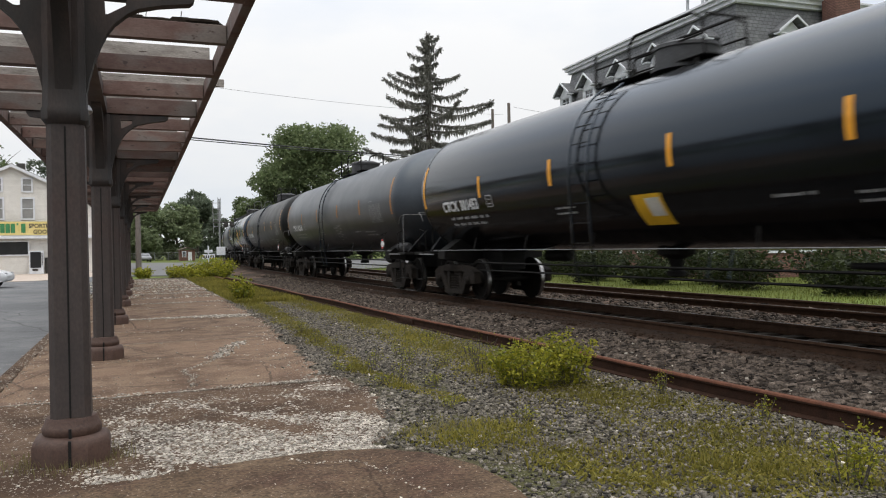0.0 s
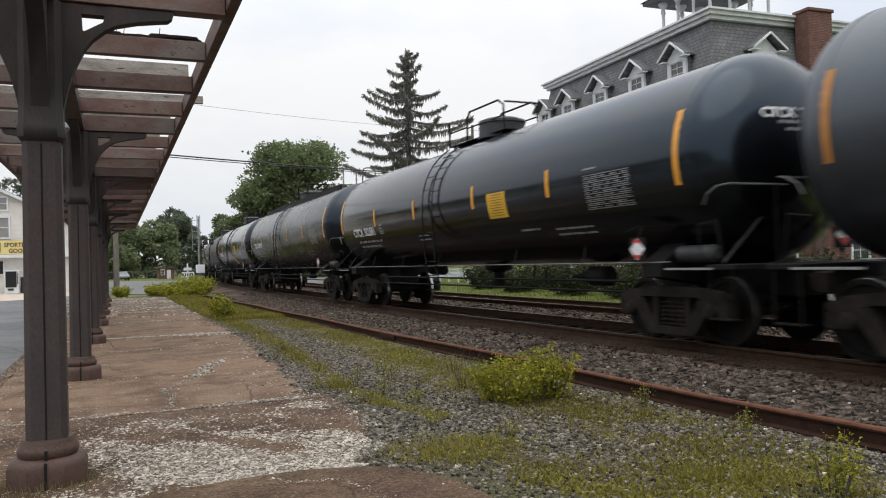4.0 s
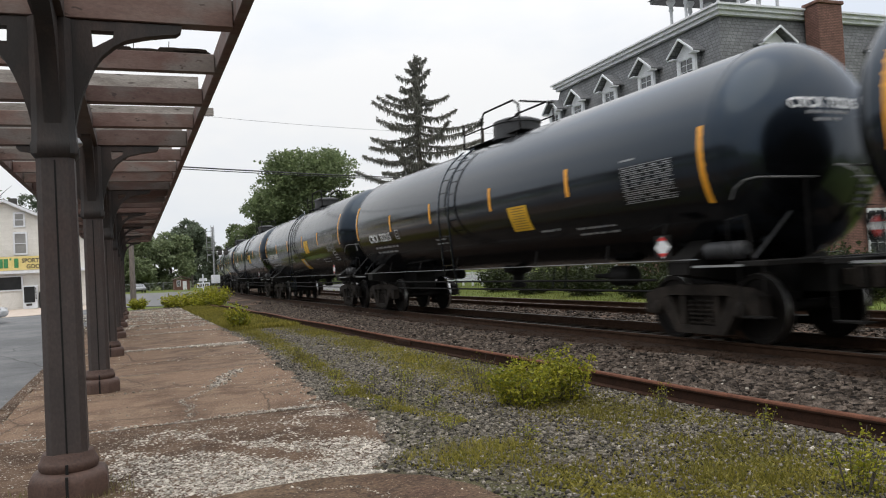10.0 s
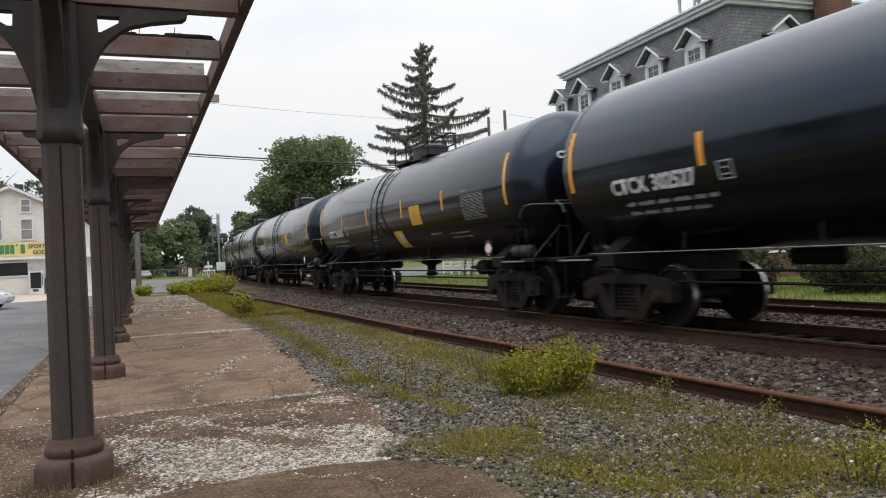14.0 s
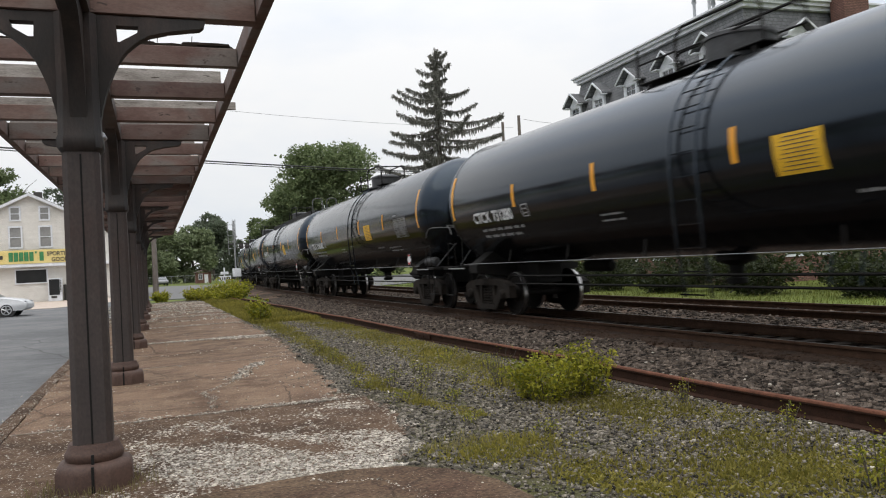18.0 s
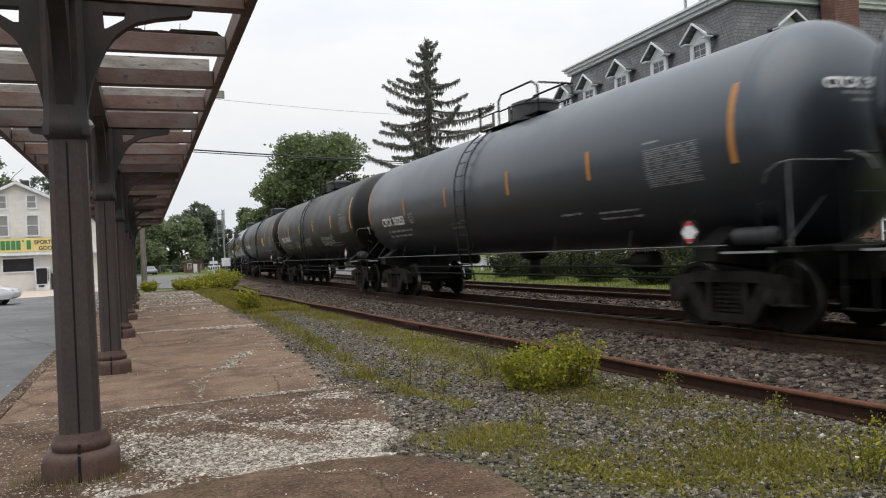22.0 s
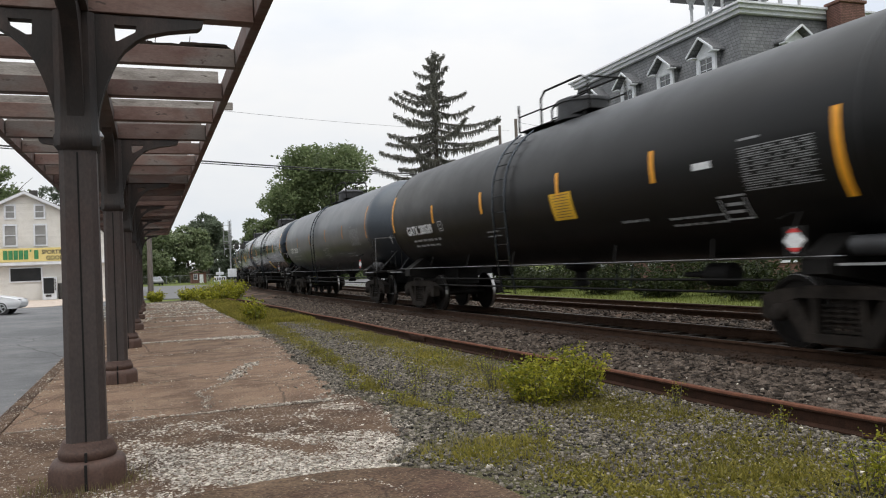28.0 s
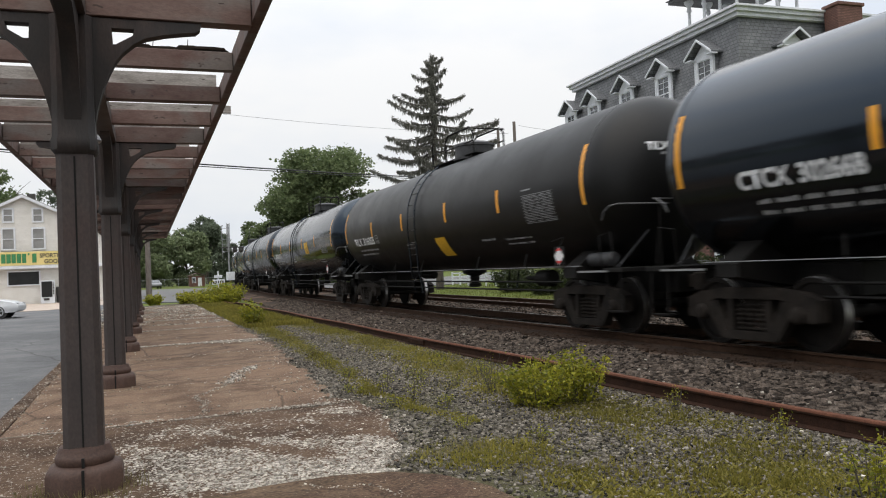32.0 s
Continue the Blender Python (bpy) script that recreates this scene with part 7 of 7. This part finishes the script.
    def on_head(x, z, proud=0.008):
        """Point of the leading dished end."""
        return (x, -HALF - 0.10 - proud - HEAD * math.sqrt(max(0.0, 1 - (x * x + (z - ZC) ** 2) / R ** 2)), z)

    eb = Shape()
    for z, x0, x1 in ((3.12, -0.46, 0.30), (3.02, -0.34, 0.12), (2.12, 0.46, 0.86), (2.03, 0.50, 0.90), (1.94, 0.44, 0.82), (1.85, 0.52, 0.88)):
        x = x0
        while x < x1:
            d = rng2.uniform(0.05, 0.12)
            eb.grid([[on_head(x, z), on_head(min(x + d, x1), z)], [on_head(x, z + 0.045), on_head(min(x + d, x1), z + 0.045)]])
            x += d + 0.035
    part("end_stencil", eb, M["data"], tank, "rows of small stencilled writing on the tank end")
    for o in c.children_recursive:
        if o.name.split(".")[0] in ("stencil", "data_block", "end_stencil", "inspection_box"):
            o["kind"] = "stuff"
    return c


FIRST = tank_car()
TANK_MATERIALS = {"gloss": "tank_gloss", "satin": "tank_satin", "matte": "tank_matte", "grey": "tank_grey"}
LABELS = {"gloss": "glossy black railway tank car with orange strips", "satin": "satin black railway tank car with orange strips",
          "matte": "faded matte black railway tank car with dusty sides", "grey": "faded blue-grey railway tank car with dull strips"}
# far end strip of each car along the track at 0 s
GAPS = [18.86, 37.83, 55.48, 74.72, 94.13, 112.77, 131.42, 150.38, 169.1, 188.03, 206.74, 225.64, 244.63, 263.25, 282.02, 300.96, 319.96, 338.69, 357.62, 376.55, 395.25, 414.18, 433.06, 451.84, 470.5, 489.91, 508.53, 526.71, 545.31, 564.89, 583.04, 601.18, 620.06, 638.86, 658.15, 676.75, 695.27, 713.7, 732.45, 751.2, 769.95, 788.7, 807.45, 826.2, 844.95, 863.7, 882.45, 901.2]
SPEED = 22.02


def panel_mesh(y0, y1, z, h, mat, name, proud=0.007):
    return panel(Shape(), y0, y1, z, h, proud, 2, 6).mesh(name, mat)


UP_MESH = panel_mesh(-2.30, -3.08, 2.20, 0.53, M["yellow"], "yellow_panel")
LOW_MESH = panel_mesh(-0.12, -0.83, 1.62, 0.60, M["yellow"], "yellow_panel")
STICK_MESH = panel_mesh(-0.42, -0.76, 1.76, 0.34, M["silver"], "sticker", 0.011)
bars = Shape()
for k in range(9):
    panel(bars, -2.40 - 0.04 * (k % 3), -2.98 + 0.05 * (k % 2), 2.25 + k * 0.052, 0.012, 0.011, 1, 1)
UP_BARS = bars.mesh("panel_writing", M["ink"])
sm = Shape()
s_rng = random.Random(12)
for k in range(5):
    ticks(sm, -0.62 - 0.1 * (k % 2), -1.05 - 0.12 * (k % 3), 1.66 + k * 0.11, 0.045, s_rng)
    ticks(sm, -1.22 - 0.06 * (k % 2), -1.62 - 0.10 * (k % 2), 1.72 + k * 0.11, 0.045, s_rng)
th = Shape()
for k in range(3):
    panel(th, 0.02, -0.76, 2.40 + k * 0.10, 0.035, 0.007, 1, 1)
THREE = th.mesh("stencil", M["stencil"])
SMALL = sm.mesh("stencil", M["stencil"])
gr = Shape()
g_rng = random.Random(9)
for word_y, word_z, n, sc in ((-2.55, 1.98, 11, 0.36), (3.6, 1.95, 5, 0.30), (0.85, 2.0, 6, 0.34)):
    for k in range(n):
        y, z = word_y - k * sc * 0.55, word_z + g_rng.uniform(-0.05, 0.08)
        for j in range(7):
            a0, a1 = j * 0.9, j * 0.9 + 1.0
            r0 = sc * g_rng.uniform(0.25, 0.5)
            y0, y1 = y + r0 * math.cos(a0), y + r0 * math.cos(a1)
            panel(gr, min(y0, y1) - 0.02, max(y0, y1) + 0.02, z + r0 * math.sin(a0), 0.035, 0.008, 1, 1)
GRAFFITI = gr.mesh("spray_paint", M["graffiti"])
run = Shape().box(-0.72, -0.66, -7.6, 7.6, ZC + R - 0.18, ZC + R + 0.03, 0.01).box(0.66, 0.72, -7.6, 7.6, ZC + R - 0.18, ZC + R + 0.03, 0.01)
for k in range(24):
    run.box(-0.66, 0.66, -7.5 + k * 0.64, -7.42 + k * 0.64, ZC + R + 0.004, ZC + R + 0.028)
RUN_MESH = run.mesh("running_board", M["under"])
HOOP_MESH = loop_rail([(0, 0, -0.12), (0, 0, 0.50), (0.06, 0, 0.60), (0.16, 0, 0.64), (0.36, 0, 0.64), (0.46, 0, 0.60), (0.50, 0, 0.50), (0.50, 0, -0.12)], 0.024).mesh("end_hoop", M["worn"])
LEG_MESH = loop_rail([(-1.44, -8.93, 1.19), (-1.44, -8.93, 2.16), (-1.42, -8.93, 2.26)], 0.015).mesh("end_rail_leg", M["worn"])
lf = Shape()
for y0, y1, z, h in ((0.0, -0.03, 0, 0.34), (-0.47, -0.50, 0, 0.34), (0.0, -0.50, 0, 0.03), (0.0, -0.50, 0.31, 0.03), (-0.08, -0.40, 0.09, 0.05), (-0.12, -0.42, 0.19, 0.05)):
    panel(lf, y0, y1, 1.78 + z, h, 0.008, 1, 3)
LABEL_FRAME = lf.mesh("label_frame", M["stencil"])
STICKER_BAR = panel_mesh(-5.40, -5.78, 2.52, 0.10, M["letter"], "label_strip")
# cars whose marks sit a little differently: part, its usual place along the car, shift along, shift up
MOVED = {
    7: [("yellow_panel", -2.69, -0.28, 0.0), ("yellow_panel", -0.48, -0.26, -0.08)],
    8: [("reflective_strip", 1.8, -0.22, 0.0)],
    12: [("yellow_panel", -2.69, -0.05, -0.26), ("data_block", -6.45, -0.45, 0.03), ("reflective_strip", -8.12, 0.0, -0.34)],
    13: [("yellow_panel", -2.69, 0.28, 0.0), ("yellow_panel", -0.48, 0.0, -0.12), ("data_block", -6.45, -0.15, 0.0)],
    20: [("yellow_panel", -2.69, 0.50, -0.24), ("yellow_panel", -0.48, 0.38, 0.0), ("data_block", -6.45, -0.6, 0.1), ("reflective_strip", 1.8, 0.2, 0.0), ("reflective_strip", -1.62, 0.42, 0.0), ("reflective_strip", -4.68, 0.5, 0.0)],
    26: [("data_block", -6.45, -0.4, 0.04)],
    27: [("reflective_strip", -1.62, 0.30, 0.0), ("reflective_strip", -4.68, -0.25, 0.0), ("data_block", -6.45, -0.5, 0.08)],
    31: [("reflective_strip", -8.12, 0.34, 0.0), ("data_block", -6.45, -0.2, 0.0)],
    28: [("reflective_strip", 4.85, 0.45, 0.0), ("reflective_strip", 1.8, 0.40, 0.0), ("reflective_strip", -1.62, 0.75, 0.0), ("yellow_panel", -2.69, -0.5, 0.0)],
    33: [("reflective_strip", -4.68, 0.2, 0.0), ("reflective_strip", -8.12, 0.24, -0.45), ("data_block", -6.45, -0.5, 0.0), ("yellow_panel", -2.69, 1.0, -0.14)],
    36: [("reflective_strip", 1.8, -0.3, 0.0)],
    35: [("reflective_strip", -1.62, -0.30, 0.0), ("yellow_panel", -0.48, 0.08, -0.18)],
}


def shift_mark(tank_ob, name, y, dy, up):
    """Slides one mark of a tank along the shell and round it."""
    for o in tank_ob.children:
        if o.name.split(".")[0] != name or o.data.vertices[0].co.x > 0:
            continue
        mid = sum(v.co.y for v in o.data.vertices) / len(o.data.vertices)
        if abs(mid - y) < 0.3:
            o.matrix_basis = Matrix.Translation((0, dy + o.location.y, ZC)) @ Matrix.Rotation(up / R, 4, "Y") @ Matrix.Translation((0, 0, -ZC))


TEXT_MAT = M["letter"]
TRAIN = []
for k, (finish, mark, extra) in enumerate(CARS):
    car_k = FIRST if k == 0 else copy_thing(FIRST, Matrix.Identity(4))
    tagged(car_k, LABELS[finish] + (" and yellow panels" if "u" in extra or "l" in extra or "L" in extra else ""), "tank car", "tank cars of the train")
    tank = [o for o in car_k.children if o.name.split(".")[0] == "tank"][0]
    for o in (tank, *[q for q in tank.children if q.name.startswith("weld_seam")]):
        o.material_slots[0].link = "OBJECT"
        o.material_slots[0].material = M[TANK_MATERIALS[finish]]
    TRAIN.append((car_k, tank))
for k, (finish, mark, extra) in enumerate(CARS):
    car_k, tank = TRAIN[k]
    wide = max(v.co.x for v in WORDS[mark].vertices)
    first, last = (7.95, 5.2) if "2088" in mark or "2089" in mark or mark == "CTCX 301614" else ((7.05, 4.75) if mark.startswith("TILX") else (6.98, 5.02))
    me = placed_text(WORDS[mark], TEXT_MAT, lambda a, b: on_tank(first - a * (first - last) / wide, 2.32 if mark.startswith("TILX 35") else 2.19, b * 0.80, 0.015), 1.0)
    part("car_number", me, None, tank, "white stencilled reporting mark")
    me = placed_text(WORDS[mark], TEXT_MAT, lambda a, b: (a - 0.72, -HALF - 0.125 - HEAD * math.sqrt(max(0.01, 1 - (math.hypot(a - 0.72, 0.46 + b) / R) ** 2)), ZC + 0.46 + b), 0.46)
    part("end_number", me, None, tank, "white stencilled mark on the tank end")
    if k not in (8, 14, 21, 22, 28):
        for o in car_k.children:
            if o.name.split(".")[0] == "ladder":
                o.location.y += 1.37
    if mark.startswith("TILX 35"):
        part("running_board", RUN_MESH, None, car_k, "dark running board along the tank's top")
        for x in (-0.62, 0.12):
            part("end_hoop", HOOP_MESH, None, car_k, "grey hoop rail at the running board's end", at=pose(x, -7.7, ZC + R))
    if "u" in extra:
        u = part("yellow_panel", UP_MESH, None, tank, "yellow panel of small writing")
        part("panel_writing", UP_BARS, None, u)
    if "l" in extra or "L" in extra:
        u = part("yellow_panel", LOW_MESH, None, tank, "yellow panel low on the side", at=pose(0, 0.0 if "CTCX 208" in mark else (-0.85 if "TILX 3161" in mark else -0.40), 0))
        if "L" in extra:
            part("sticker", STICK_MESH, None, u, "pale sticker")
    if "s" in extra:
        part("stencil", SMALL, None, tank)
    if "L" in extra and "CTCX 2088" in mark:
        part("stencil", THREE, None, tank, "three white stencilled lines")
    if "g" in extra:
        part("spray_paint", GRAFFITI, None, tank, "faded pale spray-paint scrawl")["kind"] = "stuff"
    if k in (13, 33):
        part("label_frame", LABEL_FRAME, None, tank, "small white outlined label", at=pose(0, -6.65 if k == 13 else -5.75, 0.0))
    if k == 33:
        part("label_strip", STICKER_BAR, None, tank, "white label strip")
    if finish == "grey":
        for o in tank.children:
            if o.name.split(".")[0] == "reflective_strip":
                o.material_slots[0].link = "OBJECT"
                o.material_slots[0].material = M["reflector_dull"]
        part("end_rail_leg", LEG_MESH, None, car_k, "upright leg of the end handrail")
    for name, y, dy, up in MOVED.get(k, ()):
        shift_mark(tank, name, y, dy, up)


def car_length(k):
    """Some cars are shorter than the rest: their share of the usual length."""
    pitch = GAPS[k] - GAPS[k - 1] if k else 18.86
    return 1.0 if pitch > 18.5 else (pitch - 2.5) / 16.24


def car_pose(k, t):
    s = GAPS[k] - HALF * car_length(k) - SPEED * t
    x0, y0 = on_track(s - TRUCK_Y)
    x1, y1 = on_track(s + TRUCK_Y)
    return pose((x0 + x1) / 2, (y0 + y1) / 2, RAIL, 0, 0, -math.degrees(math.atan2(x1 - x0, y1 - y0)))


def motions():
    """The train runs through at an even speed; every wheelset rolls."""
    for k, (car_k, tank) in enumerate(TRAIN):
        car_k.scale = (1, car_length(k), 1)
        walk(car_k, [(i * 0.5, car_pose(k, i * 0.5)) for i in range(65)])
    sets = [o for car_k, tank in TRAIN for o in car_k.children if o.name.startswith("wheelset")]
    turn = math.degrees(SPEED / WHEEL_R / FPS)
    walk(sets[0], [(i / FPS, pose(0, 0, 0, turn * i)) for i in range(32 * FPS + 1)])
    source = sets[0].animation_data
    for o in sets[1:]:
        o.rotation_mode = "QUATERNION"
        keys = o.animation_data_create()
        keys.action = source.action
        keys.action_slot = source.action_slot


motions()
